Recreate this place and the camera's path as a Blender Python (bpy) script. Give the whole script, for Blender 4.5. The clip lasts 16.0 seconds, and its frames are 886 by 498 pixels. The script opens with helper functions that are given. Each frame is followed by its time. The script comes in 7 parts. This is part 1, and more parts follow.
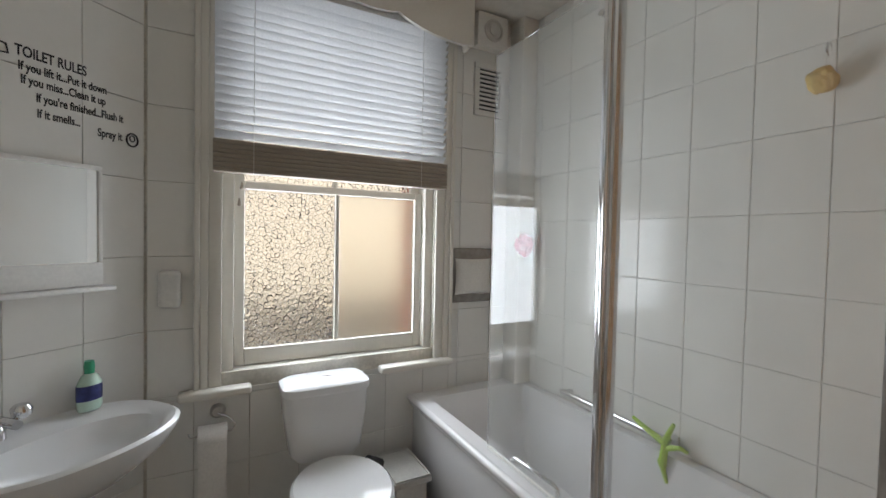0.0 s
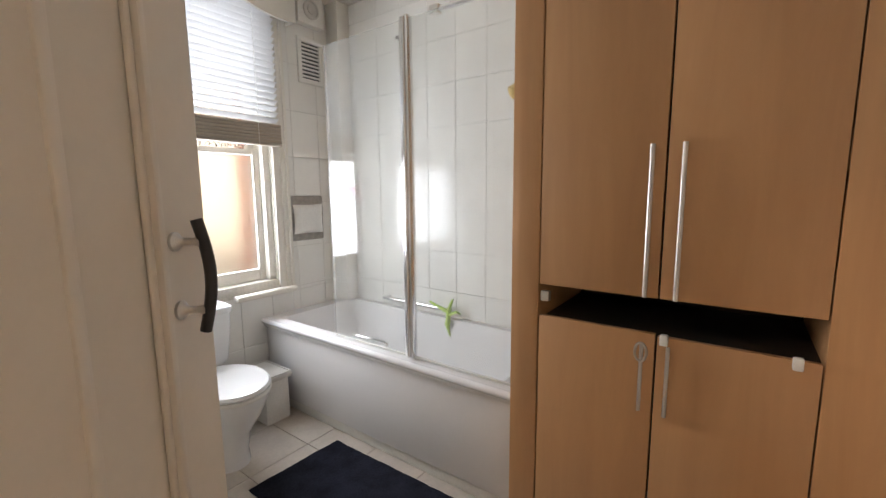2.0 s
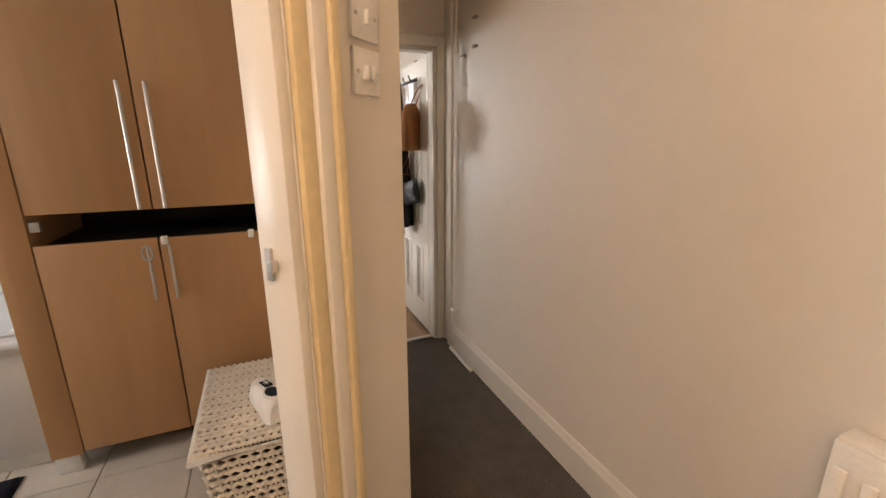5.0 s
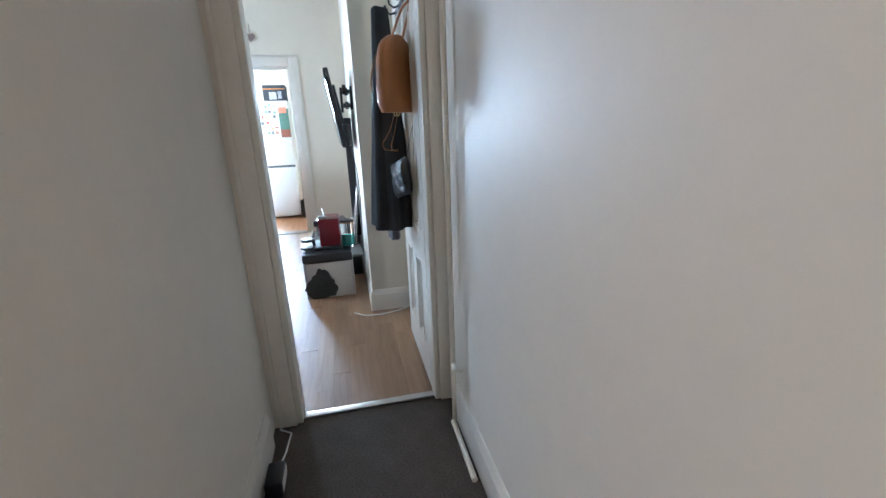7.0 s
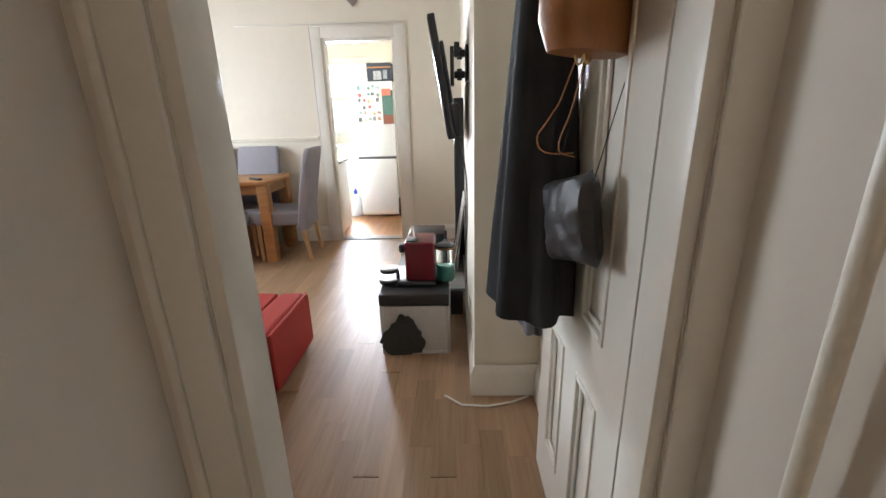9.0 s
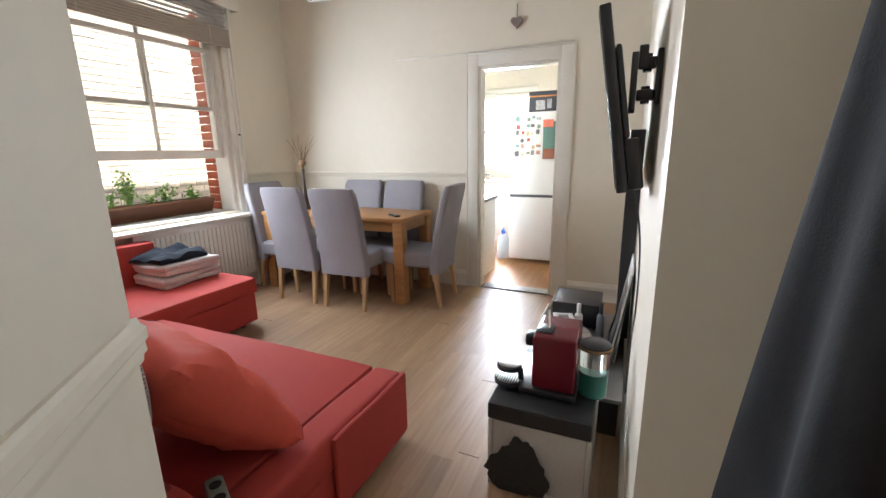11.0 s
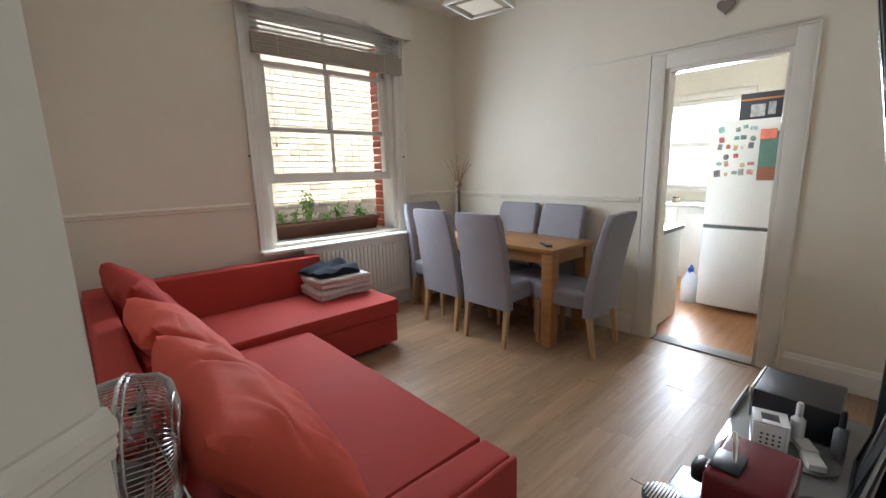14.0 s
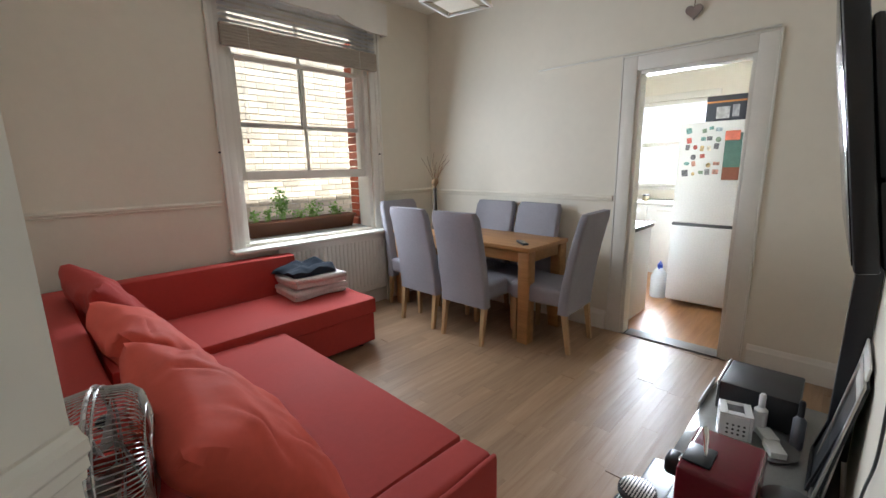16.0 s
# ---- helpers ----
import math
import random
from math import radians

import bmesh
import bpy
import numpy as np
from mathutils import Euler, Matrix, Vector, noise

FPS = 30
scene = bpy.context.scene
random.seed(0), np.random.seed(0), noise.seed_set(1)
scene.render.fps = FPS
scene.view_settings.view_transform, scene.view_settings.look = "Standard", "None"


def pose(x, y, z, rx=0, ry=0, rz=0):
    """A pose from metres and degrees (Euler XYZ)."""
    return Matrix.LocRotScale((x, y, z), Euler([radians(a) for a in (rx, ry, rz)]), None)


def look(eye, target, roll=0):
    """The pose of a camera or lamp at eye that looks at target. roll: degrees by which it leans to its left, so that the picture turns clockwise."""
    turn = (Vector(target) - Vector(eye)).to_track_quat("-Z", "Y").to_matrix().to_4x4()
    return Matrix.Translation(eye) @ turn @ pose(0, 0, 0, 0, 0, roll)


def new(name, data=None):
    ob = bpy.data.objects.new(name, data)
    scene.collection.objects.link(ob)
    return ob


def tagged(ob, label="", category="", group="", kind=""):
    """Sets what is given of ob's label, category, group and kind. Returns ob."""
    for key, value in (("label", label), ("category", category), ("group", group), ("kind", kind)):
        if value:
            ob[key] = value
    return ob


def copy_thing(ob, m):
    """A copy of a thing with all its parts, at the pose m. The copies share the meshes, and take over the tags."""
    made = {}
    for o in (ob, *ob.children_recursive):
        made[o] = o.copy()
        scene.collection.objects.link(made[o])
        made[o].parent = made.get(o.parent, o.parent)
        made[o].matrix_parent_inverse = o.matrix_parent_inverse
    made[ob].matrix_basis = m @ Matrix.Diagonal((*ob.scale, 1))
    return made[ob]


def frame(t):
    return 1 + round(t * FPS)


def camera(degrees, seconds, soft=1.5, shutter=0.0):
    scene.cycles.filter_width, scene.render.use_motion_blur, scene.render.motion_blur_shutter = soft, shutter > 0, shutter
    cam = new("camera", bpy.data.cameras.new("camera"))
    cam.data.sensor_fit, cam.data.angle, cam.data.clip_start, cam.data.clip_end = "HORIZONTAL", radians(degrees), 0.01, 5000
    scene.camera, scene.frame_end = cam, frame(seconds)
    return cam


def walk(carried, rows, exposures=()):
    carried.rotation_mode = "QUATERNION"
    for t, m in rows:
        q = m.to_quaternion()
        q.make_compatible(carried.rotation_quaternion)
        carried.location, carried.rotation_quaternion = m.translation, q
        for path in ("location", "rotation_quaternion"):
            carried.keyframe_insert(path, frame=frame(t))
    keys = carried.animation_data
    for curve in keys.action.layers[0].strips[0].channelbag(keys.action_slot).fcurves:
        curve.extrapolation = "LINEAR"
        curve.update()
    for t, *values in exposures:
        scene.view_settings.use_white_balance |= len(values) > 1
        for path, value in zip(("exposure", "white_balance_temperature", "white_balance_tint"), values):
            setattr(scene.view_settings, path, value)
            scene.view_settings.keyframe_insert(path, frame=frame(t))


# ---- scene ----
cam = camera(93.8, 16.0)
PATH = [
    (0, (0.263, 1.073, 1.568), (1.21, 2.834, 1.512), 1.2),
    (0.5, (0.171, 0.97, 1.547), (1.378, 2.562, 1.461), 0.4),
    (1, (0.033, 0.841, 1.545), (1.424, 2.271, 1.407), -0.2),
    (1.5, (-0.116, 0.725, 1.534), (1.4, 2.013, 1.332), -0.6),
    (2, (-0.255, 0.613, 1.525), (1.35, 1.776, 1.255), -0.5),
    (2.5, (-0.347, 0.503, 1.507), (1.206, 1.727, 1.205), 0.4),
    (3, (-0.424, 0.419, 1.512), (1.128, 1.63, 1.162), 0.6),
    (3.5, (-0.549, 0.476, 1.478), (1.224, 1.319, 1.098), -0.4),
    (4, (-0.673, 0.529, 1.467), (1.262, 0.777, 1.025), -0.7),
    (4.5, (-0.724, 0.492, 1.465), (1.189, 0.153, 0.987), -0.1),
    (5, (-0.763, 0.407, 1.456), (1.015, -0.356, 0.949), -0.1),
    (5.2, (-0.77, 0.364, 1.447), (0.962, -0.498, 0.94), -0.7),
    (7.3, (0.357, -0.38, 1.321), (2.239, -0.712, 0.731), -1.7),
    (7.5, (0.487, -0.385, 1.329), (2.375, -0.662, 0.73), -1.3),
    (8, (0.829, -0.386, 1.297), (2.722, -0.525, 0.668), -1.0),
    (8.2, (0.949, -0.361, 1.287), (2.841, -0.474, 0.647), -1.1),
    (10.3, (1.857, -0.389, 1.289), (3.72, 0.144, 0.796), -1.1),
    (10.5, (1.921, -0.401, 1.321), (3.761, 0.209, 0.83), -1.0),
    (11, (2.052, -0.367, 1.322), (3.833, 0.421, 0.863), -1.0),
    (11.5, (2.214, -0.311, 1.353), (3.917, 0.642, 0.914), -0.9),
    (12, (2.29, -0.289, 1.373), (3.914, 0.799, 0.951), -1.0),
    (12.5, (2.352, -0.296, 1.37), (3.896, 0.912, 0.972), -0.9),
    (13, (2.412, -0.307, 1.378), (3.868, 1.006, 0.985), -1.1),
    (13.5, (2.442, -0.321, 1.364), (3.821, 1.078, 0.987), -1.2),
    (14, (2.471, -0.328, 1.372), (3.789, 1.129, 0.997), -1.4),
    (14.5, (2.49, -0.336, 1.379), (3.775, 1.15, 1.001), -1.4),
    (15, (2.499, -0.337, 1.372), (3.791, 1.143, 0.995), -1.3),
    (15.5, (2.488, -0.328, 1.375), (3.821, 1.112, 0.99), -1.1),
    (16, (2.463, -0.313, 1.39), (3.864, 1.059, 0.994), -1.0),
]
EXPOSURES = [(0, 1.25, 6150, 9), (1.0, 1.55, 6200, 10), (2.0, 2.1, 6300, 12), (3.0, 2.0, 6450, 14), (3.5, 1.95, 6500, 14), (4.5, 1.85, 6700, 14), (5.2, 2.25, 6900, 14), (7.3, 2.35, 4650, 2), (8.2, 2.1, 5850, 6), (10.5, 1.95, 6000, 10), (12, 1.4, 5800, 9), (16, 1.25, 5800, 8)]
walk(cam, [(t, look(e, g, r)) for t, e, g, r in PATH], EXPOSURES)

# ---- light ----
world = bpy.data.worlds.new("sky")
world.use_nodes = True
scene.world = world
wn = world.node_tree
sky = wn.nodes.new("ShaderNodeTexSky")
sky.sky_type = 'NISHITA'
sky.sun_disc = False
SUN_ELEV, SUN_DIR = radians(52), radians(200)
sky.sun_elevation, sky.sun_rotation = SUN_ELEV, SUN_DIR
wn.links.new(sky.outputs[0], wn.nodes["Background"].inputs[0])
wn.nodes["Background"].inputs[1].default_value = 0.15
sun = new("sun", bpy.data.lights.new("sun", 'SUN'))
sun.data.energy, sun.data.angle, sun.data.color = 4.6, radians(0.5), (1.0, 0.95, 0.87)
sd = Vector((math.sin(SUN_DIR) * math.cos(SUN_ELEV), math.cos(SUN_DIR) * math.cos(SUN_ELEV), math.sin(SUN_ELEV)))
sun.matrix_world = look(sd * 30, (0, 0, 0))


def area(name, eye, target, w, h, power, col):
    """Stands in for the sky's light at a window."""
    a = new(name, bpy.data.lights.new(name, 'AREA'))
    a.data.shape, a.data.size, a.data.size_y, a.data.energy, a.data.color = 'RECTANGLE', w, h, power, col
    a.matrix_world = look(eye, target)
    return a


area("skylight_bath", (0.775, 3.13, 1.40), (0.775, 0.5, 1.40), 0.88, 0.74, 6.4, (0.93, 0.96, 1.0))
area("skylight_bath_blind", (0.775, 3.13, 2.20), (0.775, 0.5, 2.20), 0.88, 0.76, 1.8, (0.90, 0.94, 1.0))
area("skylight_living", (4.35, 3.06, 1.50), (4.1, 0.0, 0.95), 1.15, 1.35, 18, (0.92, 0.96, 1.0))
kitchen_sky = area("skylight_kitchen", (8.44, 1.55, 1.62), (4.4, 0.35, 0.9), 1.0, 1.0, 32, (0.94, 0.97, 1.0))
kitchen_sky.data.spread = radians(85)
bulb = new("landing_bulb", bpy.data.lights.new("landing_bulb", 'POINT'))
bulb.data.energy, bulb.data.color, bulb.data.shadow_soft_size = 12, (1.0, 0.75, 0.57), 0.08
bulb.location = (-1.3, 1.2, 2.5)


# ---- materials ----
def mat(name, col, rough=0.6, metal=0.0, var=0.08, scale=6.0, bump=0.0, bscale=60.0, fine=0.04, coat=0.0, rnd=0.0, stretch=(1, 1, 1), spec=0.5, dirt=0.0, dirtcol=(0.3, 0.25, 0.18)):
    m = bpy.data.materials.new(name)
    m.use_nodes = True
    nt = m.node_tree
    b = nt.nodes["Principled BSDF"]
    b.inputs["Roughness"].default_value = rough
    b.inputs["Metallic"].default_value = metal
    b.inputs["Specular IOR Level"].default_value = spec
    b.inputs["Coat Weight"].default_value = coat
    tc = nt.nodes.new("ShaderNodeTexCoord")
    mp = nt.nodes.new("ShaderNodeMapping")
    mp.inputs["Scale"].default_value = stretch
    nt.links.new(tc.outputs["Object"], mp.inputs[0])
    n1 = nt.nodes.new("ShaderNodeTexNoise")
    n1.inputs["Scale"].default_value = scale
    n1.inputs["Detail"].default_value = 4
    n2 = nt.nodes.new("ShaderNodeTexNoise")
    n2.inputs["Scale"].default_value = scale * 14
    n2.inputs["Detail"].default_value = 2
    for n in (n1, n2):
        nt.links.new(mp.outputs[0], n.inputs["Vector"])
    r1 = nt.nodes.new("ShaderNodeMapRange")
    r1.inputs[1].default_value, r1.inputs[2].default_value = 0.3, 0.7
    r1.inputs[3].default_value, r1.inputs[4].default_value = 1 - var, 1 + var
    nt.links.new(n1.outputs[0], r1.inputs[0])
    r2 = nt.nodes.new("ShaderNodeMapRange")
    r2.inputs[1].default_value, r2.inputs[2].default_value = 0.3, 0.7
    r2.inputs[3].default_value, r2.inputs[4].default_value = 1 - fine, 1 + fine
    nt.links.new(n2.outputs[0], r2.inputs[0])
    mu = nt.nodes.new("ShaderNodeMath")
    mu.operation = 'MULTIPLY'
    nt.links.new(r1.outputs[0], mu.inputs[0])
    nt.links.new(r2.outputs[0], mu.inputs[1])
    last = mu.outputs[0]
    if rnd:
        oi = nt.nodes.new("ShaderNodeObjectInfo")
        r3 = nt.nodes.new("ShaderNodeMapRange")
        r3.inputs[3].default_value, r3.inputs[4].default_value = 1 - rnd, 1 + rnd
        nt.links.new(oi.outputs["Random"], r3.inputs[0])
        m3 = nt.nodes.new("ShaderNodeMath")
        m3.operation = 'MULTIPLY'
        nt.links.new(last, m3.inputs[0])
        nt.links.new(r3.outputs[0], m3.inputs[1])
        last = m3.outputs[0]
    vm = nt.nodes.new("ShaderNodeVectorMath")
    vm.operation = 'SCALE'
    vm.inputs[0].default_value = col
    nt.links.new(last, vm.inputs["Scale"])
    out = vm.outputs[0]
    if dirt:
        n3 = nt.nodes.new("ShaderNodeTexNoise")
        n3.inputs["Scale"].default_value = scale * 0.6
        n3.inputs["Detail"].default_value = 8
        n3.inputs["Roughness"].default_value = 0.7
        nt.links.new(mp.outputs[0], n3.inputs["Vector"])
        r4 = nt.nodes.new("ShaderNodeMapRange")
        r4.inputs[1].default_value, r4.inputs[2].default_value = 0.52, 0.8
        r4.inputs[3].default_value, r4.inputs[4].default_value = 0, dirt
        nt.links.new(n3.outputs[0], r4.inputs[0])
        mx = nt.nodes.new("ShaderNodeMix")
        mx.data_type = 'RGBA'
        nt.links.new(r4.outputs[0], mx.inputs["Factor"])
        nt.links.new(out, mx.inputs["A"])
        mx.inputs["B"].default_value = (*dirtcol, 1)
        out = mx.outputs["Result"]
    nt.links.new(out, b.inputs["Base Color"])
    rr = nt.nodes.new("ShaderNodeMapRange")
    rr.inputs[3].default_value, rr.inputs[4].default_value = max(rough - 0.06, 0.02), min(rough + 0.06, 1)
    nt.links.new(n1.outputs[0], rr.inputs[0])
    nt.links.new(rr.outputs[0], b.inputs["Roughness"])
    if bump:
        n4 = nt.nodes.new("ShaderNodeTexNoise")
        n4.inputs["Scale"].default_value = bscale
        n4.inputs["Detail"].default_value = 3
        nt.links.new(mp.outputs[0], n4.inputs["Vector"])
        bp = nt.nodes.new("ShaderNodeBump")
        bp.inputs["Strength"].default_value = bump
        bp.inputs["Distance"].default_value = 0.004
        nt.links.new(n4.outputs[0], bp.inputs["Height"])
        nt.links.new(bp.outputs[0], b.inputs["Normal"])
    return m


def glass(name, col=(1, 1, 1), rough=0.0, alpha=None, bump=0.0, bscale=40.0, ior=1.45):
    m = bpy.data.materials.new(name)
    m.use_nodes = True
    nt = m.node_tree
    b = nt.nodes["Principled BSDF"]
    b.inputs["Base Color"].default_value = (*col, 1)
    b.inputs["Roughness"].default_value = rough
    b.inputs["IOR"].default_value = ior
    b.inputs["Transmission Weight"].default_value = 1.0
    if bump:
        tc = nt.nodes.new("ShaderNodeTexCoord")
        v = nt.nodes.new("ShaderNodeTexVoronoi")
        v.inputs["Scale"].default_value = bscale
        n = nt.nodes.new("ShaderNodeTexNoise")
        n.inputs["Scale"].default_value = bscale * 0.5
        nt.links.new(tc.outputs["Object"], v.inputs["Vector"])
        nt.links.new(tc.outputs["Object"], n.inputs["Vector"])
        ad = nt.nodes.new("ShaderNodeMath")
        nt.links.new(v.outputs["Distance"], ad.inputs[0])
        nt.links.new(n.outputs[0], ad.inputs[1])
        bp = nt.nodes.new("ShaderNodeBump")
        bp.inputs["Strength"].default_value = bump
        bp.inputs["Distance"].default_value = 0.02
        nt.links.new(ad.outputs[0], bp.inputs["Height"])
        nt.links.new(bp.outputs[0], b.inputs["Normal"])
    return m


def wood(name, c1, c2, rough=0.45, scale=(2, 30, 2), rnd=0.1, coat=0.0, bump=0.05):
    m = bpy.data.materials.new(name)
    m.use_nodes = True
    nt = m.node_tree
    b = nt.nodes["Principled BSDF"]
    b.inputs["Roughness"].default_value = rough
    b.inputs["Coat Weight"].default_value = coat
    tc = nt.nodes.new("ShaderNodeTexCoord")
    oi = nt.nodes.new("ShaderNodeObjectInfo")
    ad = nt.nodes.new("ShaderNodeVectorMath")
    sc = nt.nodes.new("ShaderNodeVectorMath")
    sc.operation = 'SCALE'
    sc.inputs[0].default_value = (7.3, 3.1, 5.7)
    nt.links.new(oi.outputs["Random"], sc.inputs["Scale"])
    nt.links.new(tc.outputs["Object"], ad.inputs[0])
    nt.links.new(sc.outputs[0], ad.inputs[1])
    mp = nt.nodes.new("ShaderNodeMapping")
    mp.inputs["Scale"].default_value = scale
    nt.links.new(ad.outputs[0], mp.inputs[0])
    n = nt.nodes.new("ShaderNodeTexNoise")
    n.inputs["Scale"].default_value = 1.5
    n.inputs["Detail"].default_value = 7
    n.inputs["Roughness"].default_value = 0.62
    n.inputs["Distortion"].default_value = 0.6
    nt.links.new(mp.outputs[0], n.inputs["Vector"])
    cr = nt.nodes.new("ShaderNodeValToRGB")
    cr.color_ramp.elements[0].position, cr.color_ramp.elements[1].position = 0.3, 0.72
    cr.color_ramp.elements[0].color, cr.color_ramp.elements[1].color = (*c1, 1), (*c2, 1)
    nt.links.new(n.outputs[0], cr.inputs[0])
    r3 = nt.nodes.new("ShaderNodeMapRange")
    r3.inputs[3].default_value, r3.inputs[4].default_value = 1 - rnd, 1 + rnd
    nt.links.new(oi.outputs["Random"], r3.inputs[0])
    vm = nt.nodes.new("ShaderNodeVectorMath")
    vm.operation = 'SCALE'
    nt.links.new(cr.outputs[0], vm.inputs[0])
    nt.links.new(r3.outputs[0], vm.inputs["Scale"])
    nt.links.new(vm.outputs[0], b.inputs["Base Color"])
    bp = nt.nodes.new("ShaderNodeBump")
    bp.inputs["Strength"].default_value = bump
    bp.inputs["Distance"].default_value = 0.002
    nt.links.new(n.outputs[0], bp.inputs["Height"])
    nt.links.new(bp.outputs[0], b.inputs["Normal"])
    return m


CREAM = mat("cream_wall_paint", (0.74, 0.69, 0.58), 0.65, var=0.03, scale=1.2, bump=0.12, bscale=35, fine=0.012)
HALLP = mat("hall_wall_paint", (0.72, 0.67, 0.59), 0.6, var=0.03, scale=1.0, bump=0.14, bscale=30, fine=0.012)
CEILP = mat("ceiling_paint", (0.78, 0.75, 0.68), 0.8, var=0.03, scale=1.5, bump=0.08, bscale=50)
GLOSS = mat("white_gloss_paint", (0.76, 0.73, 0.66), 0.32, var=0.03, scale=5, bump=0.1, bscale=22, fine=0.012, dirt=0.12, dirtcol=(0.5, 0.42, 0.3))
YELLOWED = mat("yellowed_gloss_paint", (0.72, 0.60, 0.36), 0.35, var=0.05, scale=4, bump=0.12, bscale=22, dirt=0.1, dirtcol=(0.5, 0.36, 0.15))
TILEW = mat("white_glazed_tile", (0.80, 0.79, 0.75), 0.12, var=0.02, scale=4, bump=0.05, bscale=9, fine=0.008, rnd=0.02)
GROUT = mat("old_grout", (0.40, 0.37, 0.31), 0.85, var=0.25, scale=5, fine=0.1)
GROUTW = mat("pale_grout", (0.66, 0.63, 0.56), 0.85, var=0.22, scale=5, fine=0.08)
CERAM = mat("white_ceramic", (0.80, 0.80, 0.80), 0.08, var=0.01, scale=3, fine=0.004)
ACRYL = mat("white_bath_acrylic", (0.78, 0.77, 0.77), 0.18, var=0.015, scale=3, fine=0.006)
PLAST = mat("white_plastic", (0.76, 0.75, 0.71), 0.35, var=0.03, scale=6)
CHROME = mat("chrome", (0.75, 0.75, 0.76), 0.14, metal=1.0, var=0.05, scale=12)
STEEL = mat("brushed_steel", (0.62, 0.60, 0.57), 0.35, metal=1.0, var=0.08, scale=20)
BLACKP = mat("black_plastic", (0.018, 0.019, 0.022), 0.35, var=0.1, scale=10)
# near black: floor underlay, and the shade inside the cupboard gap
DARKV = mat("dark_underlay_and_gap_shade", (0.02, 0.016, 0.013), 0.7, var=0.2, scale=8)
BEECH = wood("beech_veneer", (0.45, 0.24, 0.105), (0.54, 0.30, 0.135), 0.42, (6, 6, 0.7), rnd=0.04, bump=0.02)
OAK = wood("oiled_oak", (0.31, 0.145, 0.05), (0.48, 0.25, 0.09), 0.4, (14, 1.2, 14), rnd=0.08)
LEGW = wood("chair_leg_wood", (0.36, 0.22, 0.10), (0.50, 0.33, 0.17), 0.5, (14, 14, 1.2))
LAMI = wood("laminate_floor", (0.275, 0.165, 0.09), (0.385, 0.255, 0.155), 0.43, (1.4, 22, 1), rnd=0.14, bump=0.02)
KFLOOR = wood("kitchen_floor_wood", (0.42, 0.20, 0.08), (0.58, 0.31, 0.14), 0.35, (1.5, 20, 1), rnd=0.08)
CARPET = mat("grey_brown_carpet", (0.105, 0.09, 0.078), 0.95, var=0.12, scale=9, bump=0.6, bscale=420, fine=0.25, spec=0.1)
FTILE = mat("beige_floor_tile", (0.56, 0.50, 0.43), 0.35, var=0.09, scale=5, bump=0.08, bscale=30, fine=0.04, rnd=0.04, dirt=0.2)
REDF = mat("red_sofa_fabric", (0.42, 0.05, 0.04), 0.8, var=0.05, scale=3, bump=0.25, bscale=700, fine=0.03, spec=0.35)
REDP = mat("orange_red_cushion_fabric", (0.66, 0.10, 0.065), 0.8, var=0.05, scale=3, bump=0.25, bscale=700, fine=0.03, spec=0.35)
GREYF = mat("grey_chair_fabric", (0.285, 0.275, 0.30), 0.9, var=0.05, scale=5, bump=0.25, bscale=600, fine=0.035, spec=0.2)
NAVY = mat("dark_navy_bath_mat", (0.016, 0.017, 0.026), 1.0, var=0.3, scale=12, bump=0.9, bscale=260, fine=0.4, spec=0.1)
TAUPE = mat("taupe_blind_rail", (0.36, 0.31, 0.25), 0.55, var=0.05, scale=8)
SLAT = mat("white_blind_slat", (0.78, 0.78, 0.78), 0.4, var=0.02, scale=8)
TOWEL = mat("grey_beige_blanket", (0.64, 0.60, 0.57), 0.95, var=0.08, scale=8, bump=0.8, bscale=200, fine=0.15, spec=0.1)
DENIM = mat("dark_blue_cloth", (0.022, 0.027, 0.036), 0.95, var=0.2, scale=14, bump=0.4, bscale=200, spec=0.1)
WOVEN = mat("white_painted_wicker", (0.72, 0.66, 0.56), 0.55, var=0.08, scale=14, bump=0.2, bscale=80, fine=0.08)
MIRRORM = mat("mirror_silver", (0.9, 0.9, 0.9), 0.02, metal=1.0, var=0.0, scale=1, fine=0.0)
PANE = glass("window_glass")
FROST = glass("frosted_glass", (0.98, 0.97, 0.95), 0.45)
PEBBLE = glass("pebbled_glass", (0.97, 0.98, 1.0), 0.12, bump=0.9, bscale=55)
SCREENG = glass("shower_screen_glass", (0.96, 0.98, 0.97), 0.02)


